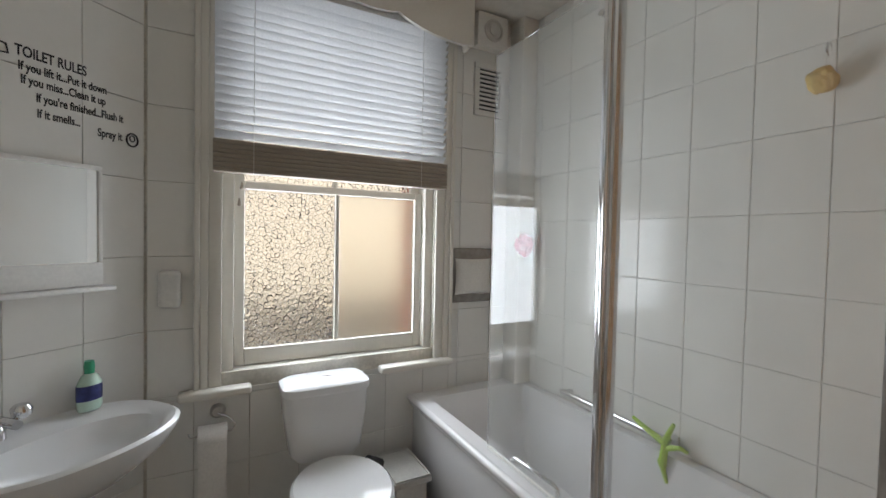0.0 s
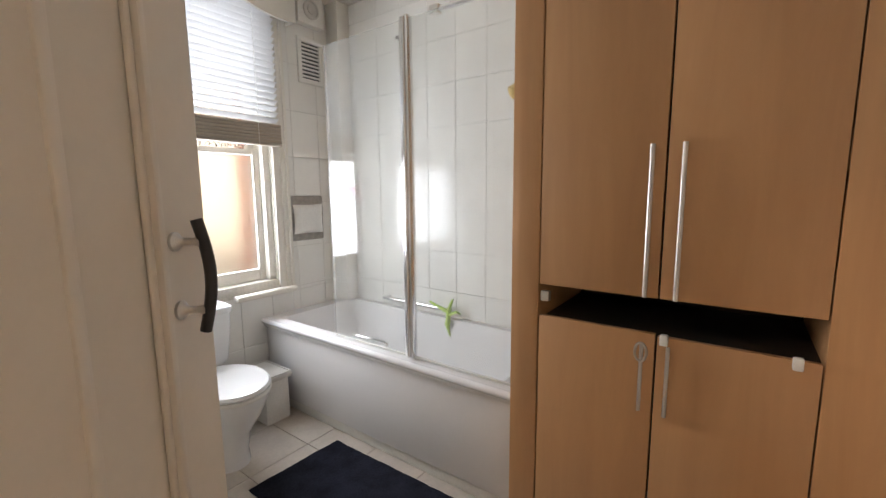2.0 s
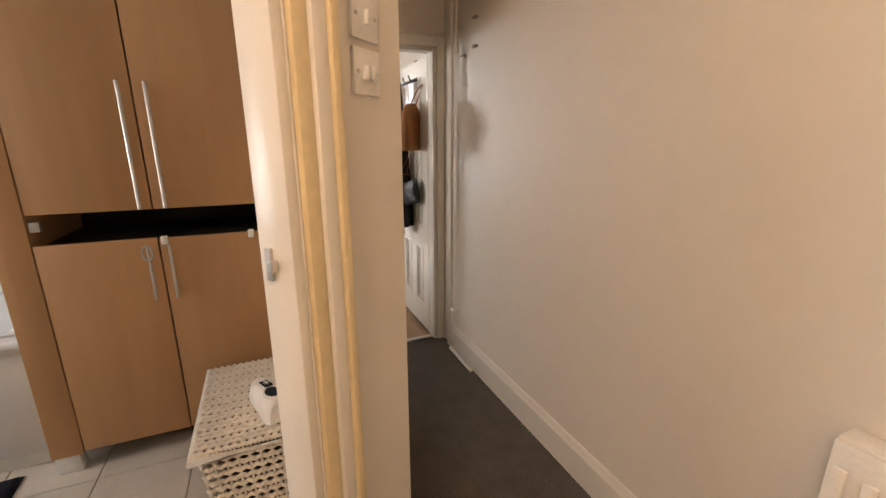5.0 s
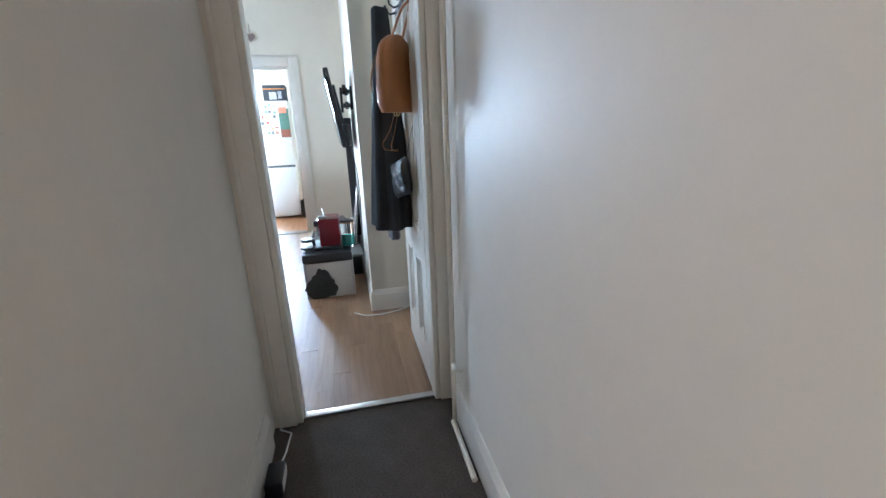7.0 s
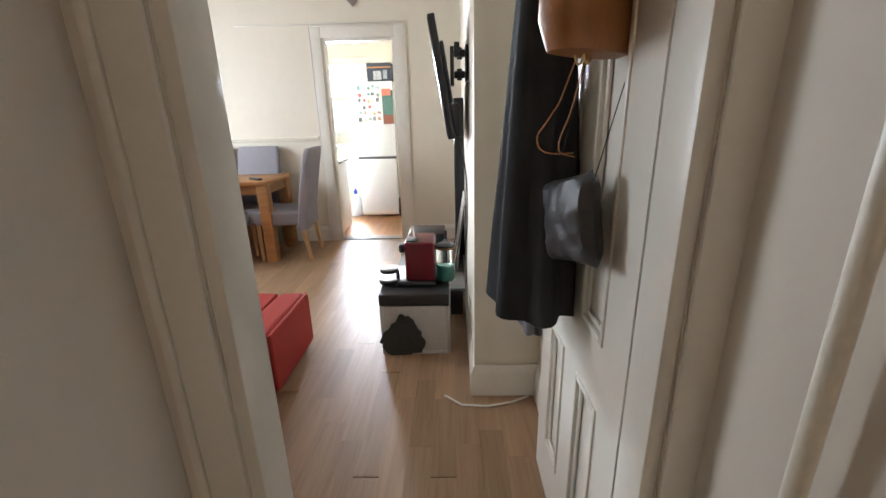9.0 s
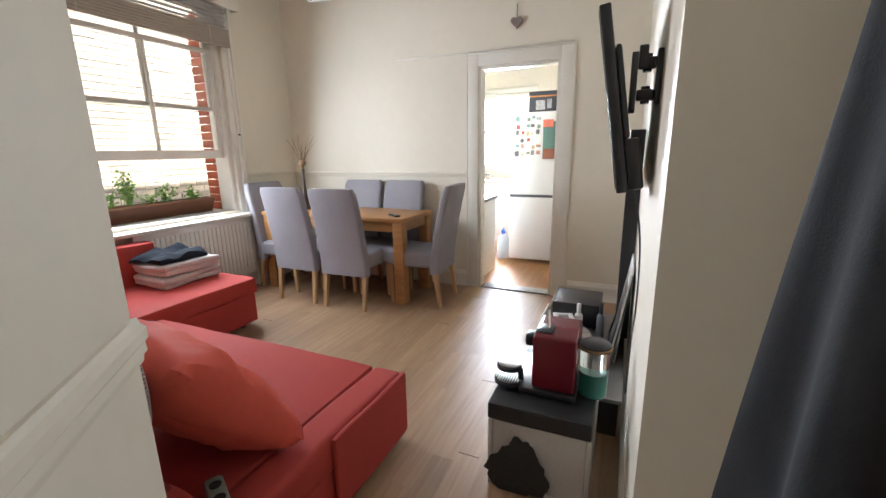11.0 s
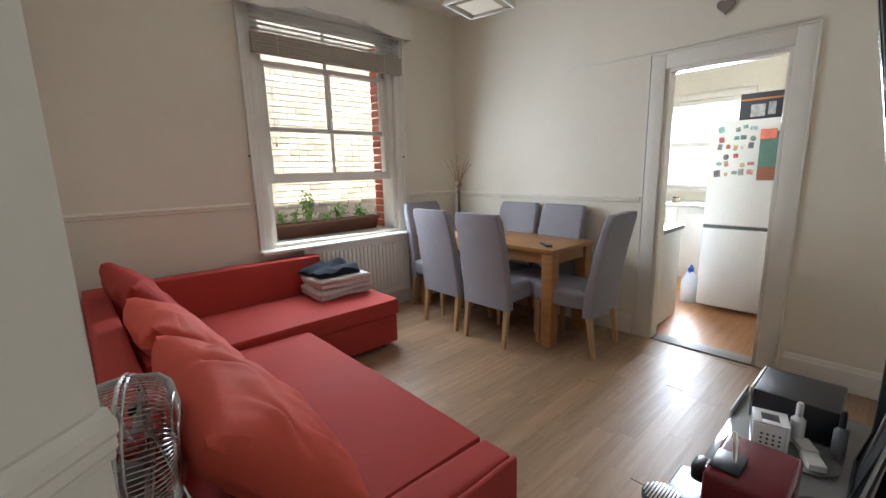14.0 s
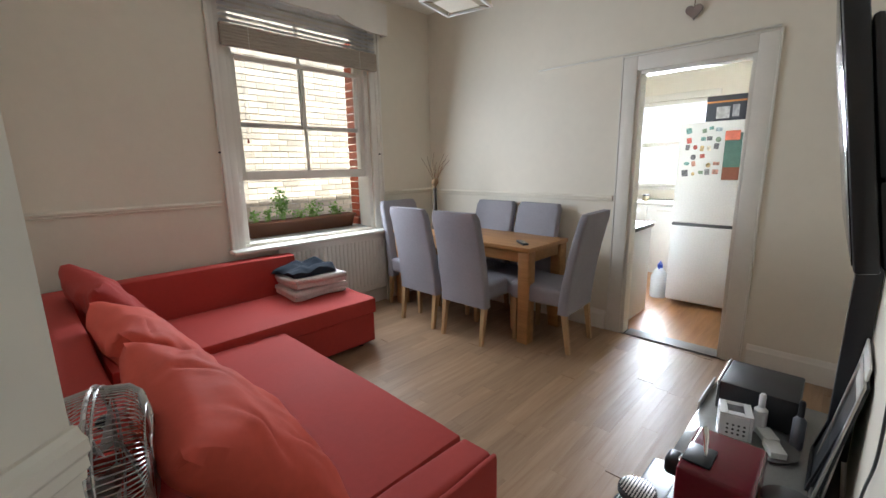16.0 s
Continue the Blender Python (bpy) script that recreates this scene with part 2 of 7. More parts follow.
def limescale(m, lo, hi):
    """A thin chalky film of dried water and soap, streaked downwards, over a clear pane."""
    nt = m.node_tree
    tc = nt.nodes.new("ShaderNodeTexCoord")
    mp = nt.nodes.new("ShaderNodeMapping")
    mp.inputs["Scale"].default_value = (1, 2.2, 0.8)
    n = nt.nodes.new("ShaderNodeTexNoise")
    n.inputs["Scale"].default_value, n.inputs["Detail"].default_value = 3.0, 6
    r = nt.nodes.new("ShaderNodeMapRange")
    r.inputs[1].default_value, r.inputs[2].default_value, r.inputs[3].default_value, r.inputs[4].default_value = 0.3, 0.7, lo, hi
    d, t = nt.nodes.new("ShaderNodeBsdfDiffuse"), nt.nodes.new("ShaderNodeBsdfTranslucent")
    d.inputs[0].default_value = t.inputs[0].default_value = (0.92, 0.93, 0.91, 1)
    film, both = nt.nodes.new("ShaderNodeMixShader"), nt.nodes.new("ShaderNodeMixShader")
    nt.links.new(tc.outputs["Object"], mp.inputs[0])
    nt.links.new(mp.outputs[0], n.inputs["Vector"])
    nt.links.new(n.outputs[0], r.inputs[0])
    nt.links.new(d.outputs[0], film.inputs[1])
    nt.links.new(t.outputs[0], film.inputs[2])
    nt.links.new(r.outputs[0], both.inputs[0])
    nt.links.new(nt.nodes["Principled BSDF"].outputs[0], both.inputs[1])
    nt.links.new(film.outputs[0], both.inputs[2])
    nt.links.new(both.outputs[0], nt.nodes["Material Output"].inputs[0])


limescale(SCREENG, 0.07, 0.13)


# ---- builders ----
def thing(name, label, category, loc=(0, 0, 0), rz=0.0, group="", kind=""):
    e = new(name)
    e.empty_display_size = 0.1
    e.matrix_basis = pose(*loc, 0, 0, rz)
    return tagged(e, label, category, group, kind)


def part(name, bm, material, parent=None, label="", smooth=False):
    me = bpy.data.meshes.new(name)
    bmesh.ops.recalc_face_normals(bm, faces=bm.faces)
    if smooth:
        for f in bm.faces:
            f.smooth = True
    bm.to_mesh(me)
    bm.free()
    if smooth:
        me.set_sharp_from_angle(angle=radians(40))
    me.materials.append(material)
    ob = new(name, me)
    if parent is not None:
        ob.parent = parent
    if label:
        tagged(ob, label)
    return ob


def add_box(bm, x0, x1, y0, y1, z0, z1, bev=0.0, seg=2, m=None):
    r = bmesh.ops.create_cube(bm, size=1.0)
    vs = r["verts"]
    mt = Matrix.Translation(((x0 + x1) / 2, (y0 + y1) / 2, (z0 + z1) / 2)) @ Matrix.Diagonal((abs(x1 - x0), abs(y1 - y0), abs(z1 - z0), 1))
    bmesh.ops.transform(bm, matrix=(m @ mt) if m else mt, verts=vs)
    if bev:
        es = list({e for v in vs for e in v.link_edges})
        bmesh.ops.bevel(bm, geom=es, offset=bev, segments=seg, affect='EDGES', profile=0.5)


def box(name, b, material, parent=None, bev=0.004, label="", seg=2, smooth=True, m=None):
    bm = bmesh.new()
    add_box(bm, *b, bev=bev, seg=seg, m=m)
    return part(name, bm, material, parent, label, smooth)


def add_tube(bm, pts, r, n=10, closed=False, r2=None):
    pts = [Vector(p) for p in pts]
    rings = []
    k = len(pts)
    prev = None
    for i, p in enumerate(pts):
        a = pts[(i - 1) % k] if (closed or i > 0) else p
        c = pts[(i + 1) % k] if (closed or i < k - 1) else p
        d = (c - a).normalized()
        if prev is None:
            up = Vector((0, 0, 1)) if abs(d.z) < 0.9 else Vector((1, 0, 0))
            s = d.cross(up).normalized()
        else:
            s = (prev - d * prev.dot(d)).normalized()
        prev = s
        q = d.cross(s)
        rad = r if r2 is None else r + (r2 - r) * i / max(k - 1, 1)
        rings.append([bm.verts.new(p + (s * math.cos(2 * math.pi * j / n) + q * math.sin(2 * math.pi * j / n)) * rad) for j in range(n)])
    for i in range(k if closed else k - 1):
        a, b = rings[i], rings[(i + 1) % k]
        for j in range(n):
            bm.faces.new((a[j], a[(j + 1) % n], b[(j + 1) % n], b[j]))
    if not closed:
        bm.faces.new(rings[0][::-1])
        bm.faces.new(rings[-1])


def bend(pts, n=6):
    """A smooth curve through the points."""
    p = [Vector(q) for q in pts]
    p = [2 * p[0] - p[1]] + p + [2 * p[-1] - p[-2]]
    out = []
    for i in range(1, len(p) - 2):
        for k in range(n):
            t = k / n
            a, b, c, d = p[i - 1], p[i], p[i + 1], p[i + 2]
            out.append(0.5 * (2 * b + (c - a) * t + (2 * a - 5 * b + 4 * c - d) * t * t + (3 * b - a - 3 * c + d) * t ** 3))
    return out + [p[-2]]


def tube(name, pts, r, material, parent=None, label="", n=10, closed=False, r2=None):
    bm = bmesh.new()
    add_tube(bm, pts, r, n, closed, r2)
    return part(name, bm, material, parent, label, True)


def lathe(name, prof, material, parent=None, label="", n=24, loc=(0, 0, 0), m=None, sx=1.0, sy=1.0):
    bm = bmesh.new()
    rings = []
    for r, z in prof:
        rings.append([bm.verts.new((loc[0] + sx * max(r, 1e-4) * math.cos(2 * math.pi * j / n), loc[1] + sy * max(r, 1e-4) * math.sin(2 * math.pi * j / n), loc[2] + z)) for j in range(n)])
    for a, b in zip(rings, rings[1:]):
        for j in range(n):
            bm.faces.new((a[j], a[(j + 1) % n], b[(j + 1) % n], b[j]))
    bm.faces.new(rings[0][::-1])
    bm.faces.new(rings[-1])
    if m:
        bmesh.ops.transform(bm, matrix=m, verts=bm.verts)
    return part(name, bm, material, parent, label, True)


def pillow(name, w, h, t, material, m, parent=None, label="", seed=0, n=18, wr=0.012, plump=0.42, tucks=()):
    """A stuffed cushion, w by h and t thick, pinched at its corners and creased."""
    bm = bmesh.new()
    grid = {}
    for side in (1, -1):
        for i in range(n + 1):
            for j in range(n + 1):
                u, v = 2 * i / n - 1, 2 * j / n - 1
                edge = i in (0, n) or j in (0, n)
                if side < 0 and edge:
                    grid[side, i, j] = grid[1, i, j]
                    continue
                f = max((1 - abs(u) ** 2.4) * (1 - abs(v) ** 2.4), 0) ** plump
                pin = 1 - 0.05 * (1 - u * u) * (v * v), 1 - 0.05 * (1 - v * v) * (u * u)
                x, y = u * w / 2 * pin[1], v * h / 2 * pin[0]
                cr = noise.noise((u * 3 + seed, v * 3, side)) * wr + noise.noise((u * 7 + seed, v * 2.5 + seed, side * 3)) * wr * 0.7
                rad = abs(u * v) * wr * 1.2 * math.sin(9 * math.atan2(v, u) + seed)
                z = side * (t / 2 * f) + (cr + rad) * (f ** 0.5)
                for tu, tv, ta in tucks:
                    ca, sa = math.cos(radians(ta)), math.sin(radians(ta))
                    along, across = (u - tu) * ca + (v - tv) * sa, -(u - tu) * sa + (v - tv) * ca
                    z += side * wr * 1.3 * math.exp(-(along / 0.28) ** 2) * (0.7 * math.exp(-((across - 0.10) / 0.07) ** 2) - 1.2 * math.exp(-(across / 0.045) ** 2)) * f ** 0.5
                grid[side, i, j] = bm.verts.new((x, y, z))
    for side in (1, -1):
        for i in range(n):
            for j in range(n):
                q = [grid[side, i, j], grid[side, i + 1, j], grid[side, i + 1, j + 1], grid[side, i, j + 1]]
                bm.faces.new(q if side > 0 else q[::-1])
    bmesh.ops.transform(bm, matrix=m, verts=bm.verts)
    return part(name, bm, material, parent, label, True)


def wall(name, a, b, t, z0, z1, material, holes=(), label="", ext=(0, 0)):
    """A wall from a to b (inner face on the line), t thick on its left side, with openings (s0, s1, z0, z1)."""
    a, b = Vector((*a, 0)), Vector((*b, 0))
    d = (b - a).normalized()
    L = (b - a).length
    m = Matrix.Translation(a) @ Matrix.Rotation(math.atan2(d.y, d.x), 4, 'Z')
    bm = bmesh.new()
    s = -ext[0]
    for h in sorted(holes):
        add_box(bm, s, h[0], 0, t, z0, z1, m=m)
        if h[2] > z0:
            add_box(bm, h[0], h[1], 0, t, z0, h[2], m=m)
        if h[3] < z1:
            add_box(bm, h[0], h[1], 0, t, h[3], z1, m=m)
        s = h[1]
    add_box(bm, s, L + ext[1], 0, t, z0, z1, m=m)
    return tagged(part(name, bm, material), label, "wall", kind="structure")


def sheet(name, pts, z, th, material, label, cat):
    bm = bmesh.new()
    lo = [bm.verts.new((x, y, z - th)) for x, y in pts]
    hi = [bm.verts.new((x, y, z)) for x, y in pts]
    k = len(pts)
    bm.faces.new(hi)
    bm.faces.new(lo[::-1])
    for i in range(k):
        bm.faces.new((lo[i], lo[(i + 1) % k], hi[(i + 1) % k], hi[i]))
    return tagged(part(name, bm, material), label, cat, kind="structure")


# ---- plan ----
BZ = 0.18                      # bathroom floor, one step above the hall
CE = 2.95                      # ceilings
BC = 2.81                      # lower bathroom ceiling
ANG = radians(41.0)            # the splayed walls
U = Vector((math.cos(ANG), math.sin(ANG), 0))
V = Vector((math.sin(ANG), -math.cos(ANG), 0))
JR = Vector((0.040, 0.409, 0))   # right jamb of the bathroom door
JL = JR - V * 0.835             # left jamb


def uv(o, u, v):
    p = o + U * u + V * v
    return (p.x, p.y)


SP = Vector((0.0, 3.06, 0))    # splayed corner beside the bathroom window


# ---- structure ----
BW = 3.06                      # bathroom window wall
LW = 3.12                      # living room window wall
C = JL - V * 0.35
B = SP - U * 1.0
D = Vector((2.467, 0.440, 0))
bwin = (0.27, 1.275, 0.97, 2.62)    # x0, x1, z0, z1
lwin = (3.70, 4.99, 0.79, 2.66)
wall("wall_bath_window", (0.0, BW), (1.86, BW), 0.30, -0.6, CE, GROUTW, [(bwin[0], bwin[1], bwin[2], bwin[3])], "white tiled bathroom wall with the window", (0.25, 0.3))
wall("wall_bath_tub", (1.86, BW), (1.86, 0.2), 0.1, 0, CE, GROUTW, (), "white tiled wall along the bathtub")
wall("wall_bath_hall", (1.86, 0.2), (0.23, 0.2), 0.1, 0, CE, HALLP, (), "thin partition between bathroom and hall", (0.1, 0))
wall("wall_bath_door", uv(JR, 0, 0.335), (C.x, C.y), 0.085, 0, CE, HALLP, [(0.335, 1.170, 0, 2.17)], "splayed wall with the bathroom doorway")
wall("wall_bath_side", (C.x, C.y), (B.x, B.y), 0.1, 0, CE, GROUTW, (), "plain bathroom side wall")
wall("wall_bath_splay", (B.x, B.y), (SP.x, SP.y), 0.1, 0, CE, GROUTW, (), "white tiled splayed wall behind the basin")
wall("wall_living_door", (2.0, -0.745), (2.0, 0.1), 0.1, 0, CE, HALLP, [(0.055, 0.742, 0, 2.03)], "cream wall with the living room doorway")
wall("wall_living_splay", (1.98, 0.018), (D.x, D.y), 0.07, 0, CE, CREAM, (), "cream splayed wall with a dado rail")
wall("wall_living_near", (2.31, D.y + 0.02), (2.31, LW), 0.1, 0, CE, CREAM, (), "cream wall behind the sofa")
wall("wall_living_window", (2.31, LW), (5.92, LW), 0.30, -0.6, CE, CREAM, [(lwin[0] - 2.31, lwin[1] - 2.31, lwin[2], lwin[3])], "cream wall with a sash window", (0.4, 0))
wall("wall_kitchen", (5.80, LW), (5.80, -0.445), 0.12, 0, CE, CREAM, [(LW - 0.915, LW - 0.20, 0, 2.045)], "cream wall with the kitchen doorway")
wall("wall_tv", (5.92, -0.445), (3.07, -0.445), 0.1, 0, CE, CREAM, (), "cream wall behind the television")
wall("wall_chimney", (3.07, -0.445), (3.07, -0.745), 0.1, 0, CE, CREAM, (), "cream end of the projecting wall")
wall("wall_hall_right", (3.19, -0.745), (-2.2, -0.745), 0.1, 0, CE, HALLP, (), "long cream hall wall")
wall("wall_hall_end", (-2.2, -0.745), (-2.2, 1.9), 0.1, 0, CE, HALLP, (), "plain hall end wall", (0.1, 0.1))
wall("wall_hall_back", (-2.2, 1.9), (-0.9, 1.9), 0.1, 0, CE, HALLP, (), "plain landing wall")
wall("wall_hall_side", (-0.9, 2.0), uv(C, -0.086, 0.02), 0.08, 0, CE, HALLP, (), "plain landing side wall")
KX, KY0, KY1 = 8.5, -0.5, 2.55
kwin = (1.0, 2.1, 1.05, 2.15)
wall("wall_kitchen_left", (5.92, KY1), (KX, KY1), 0.3, 0, CE, CREAM, (), "pale kitchen side wall", (0, 0.3))
wall("wall_kitchen_window", (KX, KY1), (KX, KY0), 0.25, -0.6, CE, CREAM, [(KY1 - kwin[1], KY1 - kwin[0], kwin[2], kwin[3])], "pale kitchen wall with a bright window", (0, 0.1))
wall("wall_kitchen_right", (KX, KY0), (5.92, KY0), 0.1, 0, CE, CREAM, (), "pale kitchen side wall")

sheet("floor_hall", [(-2.3, -0.85), (1.94, -0.85), (1.94, 0.12), (0.24, 0.12), (-0.9, 2.0), (-2.3, 2.0)], 0.0, 0.15, CARPET, "grey-brown hall carpet", "carpet")
sheet("floor_bath", [(p[0], p[1]) for p in (uv(JR, -0.085, 0.36), uv(JR, -0.085, -1.1), (B.x - 0.1, B.y), (-0.1, 3.1), (1.9, 3.1), (1.9, 0.15), (0.26, 0.15))], BZ - 0.008, 0.15, GROUT, "bathroom floor bed with grey grout", "floor")
sheet("floor_living", [(1.94, -0.8), (5.86, -0.8), (5.86, 3.2), (1.94, 3.2)], -0.006, 0.15, DARKV, "laminate underlay of the living room", "floor")
sheet("floor_kitchen", [(5.86, -0.6), (8.6, -0.6), (8.6, 2.6), (5.86, 2.6)], -0.008, 0.15, DARKV, "kitchen underlay", "floor")
sheet("ceiling", [(-2.35, -0.95), (8.8, -0.95), (8.8, 2.9), (6.0, 2.9), (6.0, 3.45), (-2.35, 3.45)], CE + 0.2, 0.2, CEILP, "plain off-white ceiling", "ceiling")
sheet("ceiling_bath", [uv(JR, 0.0, 0.335), (C.x, C.y), (B.x, B.y), (SP.x, SP.y), (1.86, BW), (1.86, 0.2), (0.23, 0.2)], BC + 0.12, 0.12, CEILP, "lower plain bathroom ceiling", "ceiling")
sheet("ground", [(-300, -300), (300, -300), (300, 300), (-300, 300)], -0.6, 0.2, mat("yard_paving", (0.32, 0.30, 0.27), 0.9, var=0.2, scale=2), "paved yard outside", "ground")


def trim(name, a, b, w, h, z, material, label, prof=1, cat="skirting"):
    """A moulded strip along a wall, w deep and h high, on the right of a-b."""
    a, b = Vector((*a, 0)), Vector((*b, 0))
    d = (b - a).normalized()
    m = Matrix.Translation(a) @ Matrix.Rotation(math.atan2(d.y, d.x), 4, 'Z')
    L = (b - a).length
    bm = bmesh.new()
    if prof == 1:
        pf = [(0, 0), (-w, 0), (-w, h * 0.78), (-w * 0.7, h * 0.86), (-w * 0.55, h * 0.93), (-w * 0.3, h), (0, h)]
    else:
        pf = [(0, 0), (-w * 0.35, 0), (-w * 0.45, h * 0.16), (-w * 0.75, h * 0.24), (-w * 0.7, h * 0.45), (-w, h * 0.55), (-w, h * 0.78), (-w * 0.6, h * 0.88), (-w * 0.4, h), (0, h)]
    r0 = [bm.verts.new((0, y, zz + z)) for y, zz in pf]
    r1 = [bm.verts.new((L, y, zz + z)) for y, zz in pf]
    k = len(pf)
    for i in range(k):
        bm.faces.new((r0[i], r0[(i + 1) % k], r1[(i + 1) % k], r1[i]))
    bm.faces.new(r0)
    bm.faces.new(r1[::-1])
    bmesh.ops.transform(bm, matrix=m, verts=bm.verts)
    return tagged(part(name, bm, material), label, cat, kind="structure")


trim("baseboard_hall_right", (1.80, -0.745), (-2.2, -0.745), 0.018, 0.175, 0, GLOSS, "white hall skirting board")
trim("baseboard_hall_left", (0.25, 0.1), (1.78, 0.1), 0.018, 0.175, 0, GLOSS, "white hall skirting board")
trim("baseboard_niche", (3.07, -0.745), (2.0, -0.745), 0.018, 0.16, 0, GLOSS, "white skirting board behind the door")
trim("baseboard_chimney", (3.07, -0.445), (3.07, -0.745), 0.018, 0.16, 0, GLOSS, "white skirting board on the projecting wall")
trim("baseboard_tv", (5.8, -0.445), (3.052, -0.445), 0.018, 0.16, 0, GLOSS, "white skirting board under the television")
trim("baseboard_kitchen_right", (5.8, 0.06), (5.8, -0.445), 0.018, 0.16, 0, GLOSS, "white skirting board beside the kitchen door")
trim("baseboard_kitchen_left", (5.8, LW), (5.8, 1.04), 0.018, 0.16, 0, GLOSS, "white skirting board by the table")
trim("baseboard_window", (2.31, LW), (5.8, LW), 0.018, 0.16, 0, GLOSS, "white skirting board under the window")
trim("baseboard_splay", (2.01, 0.046), (D.x, D.y), 0.018, 0.16, 0, GLOSS, "white skirting board on the splayed wall")
trim("dado_splay", (2.01, 0.046), (D.x + 0.002, D.y + 0.002), 0.022, 0.085, 0.95, CREAM, "painted dado rail on the splayed wall", 2, "dado rail")
trim("dado_window_left", (2.31, LW), (3.56, LW), 0.022, 0.05, 1.105, CREAM, "painted dado rail under the window", 2, "dado rail")
trim("dado_window_right", (5.12, LW), (5.8, LW), 0.022, 0.05, 1.095, CREAM, "painted dado rail beside the window", 2, "dado rail")
trim("dado_kitchen", (5.8, LW), (5.8, 1.04), 0.022, 0.05, 1.08, CREAM, "painted dado rail behind the table", 2, "dado rail")


def frame_set(name, m, w, h, dep, aw, material, label, both=True, head=0.0, material2=None, steps=((0.006, 0.42, 0.014), (0.42, 0.78, 0.022), (0.78, 1.0, 0.030))):
    """A door lining with architraves. Local x runs across the opening, y into the wall (0 is one face, dep the other)."""
    f = thing(name, label, "door frame", kind="structure")
    f.matrix_basis = m
    lin = 0.025
    for nm, b in (("jamb", (0, lin, 0.003, dep - 0.003, 0, h)), ("jamb", (w - lin, w, 0.003, dep - 0.003, 0, h)), ("lintel", (lin, w - lin, 0.003, dep - 0.003, h - lin, h))):
        box(nm, b, material, f, 0.003)
    sides = [(-1, 0.0)] + ([(1, dep)] if both else [])
    for sgn, y in sides:
        mt = material2 if (material2 and sgn < 0) else material
        for p, q, dd in steps:
            p, q = (p if p < 0.01 else p * aw), q * aw
            ya, yb = (y - dd, y) if sgn < 0 else (y, y + dd)
            bm = bmesh.new()
            add_box(bm, lin - 0.02 - q, lin - 0.02 - p, ya, yb, 0, h + q - 0.006, 0.004)
            add_box(bm, w - lin + 0.02 + p, w - lin + 0.02 + q, ya, yb, 0, h + q - 0.006, 0.004)
            add_box(bm, lin - 0.02 - p, w - lin + 0.02 + p, ya, yb, h + p - 0.006, h + q - 0.006, 0.004)
            part("architrave_moulding", bm, material if (p > 0.03 and q < aw * 0.9) else mt, f, "", True)
    return f


def place(p, ang, z=0.0):
    return Matrix.Translation((p[0], p[1], z)) @ Matrix.Rotation(ang, 4, 'Z')


# bathroom door frame: local x from the left jamb to the right jamb, local y into the bathroom
frame_set("door_frame_1", place(uv(JL, -0.085, 0), ANG - math.pi / 2, 0.0), 0.835, 2.17, 0.085, 0.10, GLOSS, "yellowed white bathroom door frame with worn paint", True, material2=YELLOWED)
# living room door frame
frame_set("door_frame_2", place((1.90, -0.003), -math.pi / 2), 0.687, 2.03, 0.10, 0.085, GLOSS, "white living room door frame", steps=((0.006, 0.8, 0.010), (0.8, 1.0, 0.013)))
frame_set("door_frame_3", place((5.80, 0.915), -math.pi / 2), 0.715, 2.045, 0.12, 0.12, GLOSS, "white kitchen door frame without a door", steps=((0.006, 0.90, 0.012), (0.90, 1.0, 0.016)))
th = thing("threshold_strip", "worn metal and wood threshold strip between carpet and laminate", "threshold", kind="structure")
box("bar", (1.925, 1.965, -0.665, -0.03, 0.0, 0.012), STEEL, th, 0.004)
th = thing("threshold_strip", "grey threshold strip at the kitchen doorway", "threshold", kind="structure")
box("bar", (5.79, 5.93, 0.226, 0.874, 0.0, 0.012), mat("grey_threshold", (0.30, 0.28, 0.26), 0.5), th, 0.004)


def panel_door(name, label, w, h, t, material, m, handles):
    """A four-panel door. Local x along the leaf from its hinge, y through its thickness, origin at its foot."""
    d = thing(name, label, "door")
    d.matrix_basis = m
    st, rail, mid = 0.118, 0.20, (0.655, 0.81)
    bm = bmesh.new()
    cx = w / 2
    for b in ((0, st, 0, t, 0, h), (w - st, w, 0, t, 0, h), (cx - 0.058, cx + 0.058, 0.0005, t - 0.0005, rail, mid[0]), (cx - 0.058, cx + 0.058, 0.0005, t - 0.0005, mid[1], h - 0.11)):
        add_box(bm, *b)
    for z0, z1 in ((0, rail), mid, (h - 0.11, h)):
        add_box(bm, st, w - st, 0, t, z0, z1)
    part("leaf_frame", bm, material, d)
    for x0, x1 in ((st, cx - 0.058), (cx + 0.058, w - st)):
        for z0, z1 in ((rail, mid[0]), (mid[1], h - 0.11)):
            box("panel", (x0, x1, 0.014, t - 0.014, z0, z1), material, d, 0)
            for face, out in ((0.0, -1), (t, 1)):
                bm = bmesh.new()
                for o, mw, proud, deep in ((0.0, 0.016, 0.005, 0.013), (0.0162, 0.014, -0.004, 0.013)):
                    ya, yb = sorted((face + out * proud, face - out * deep))
                    p0, p1, q0, q1 = x0 + o, x1 - o, z0 + o, z1 - o
                    add_box(bm, p0, p0 + mw, ya, yb, q0, q1, 0.004)
                    add_box(bm, p1 - mw, p1, ya, yb, q0, q1, 0.004)
                    add_box(bm, p0 + mw, p1 - mw, ya, yb, q0, q0 + mw, 0.004)
                    add_box(bm, p0 + mw, p1 - mw, ya, yb, q1 - mw, q1, 0.004)
                part("panel_moulding", bm, material, d, "", True)
    return d


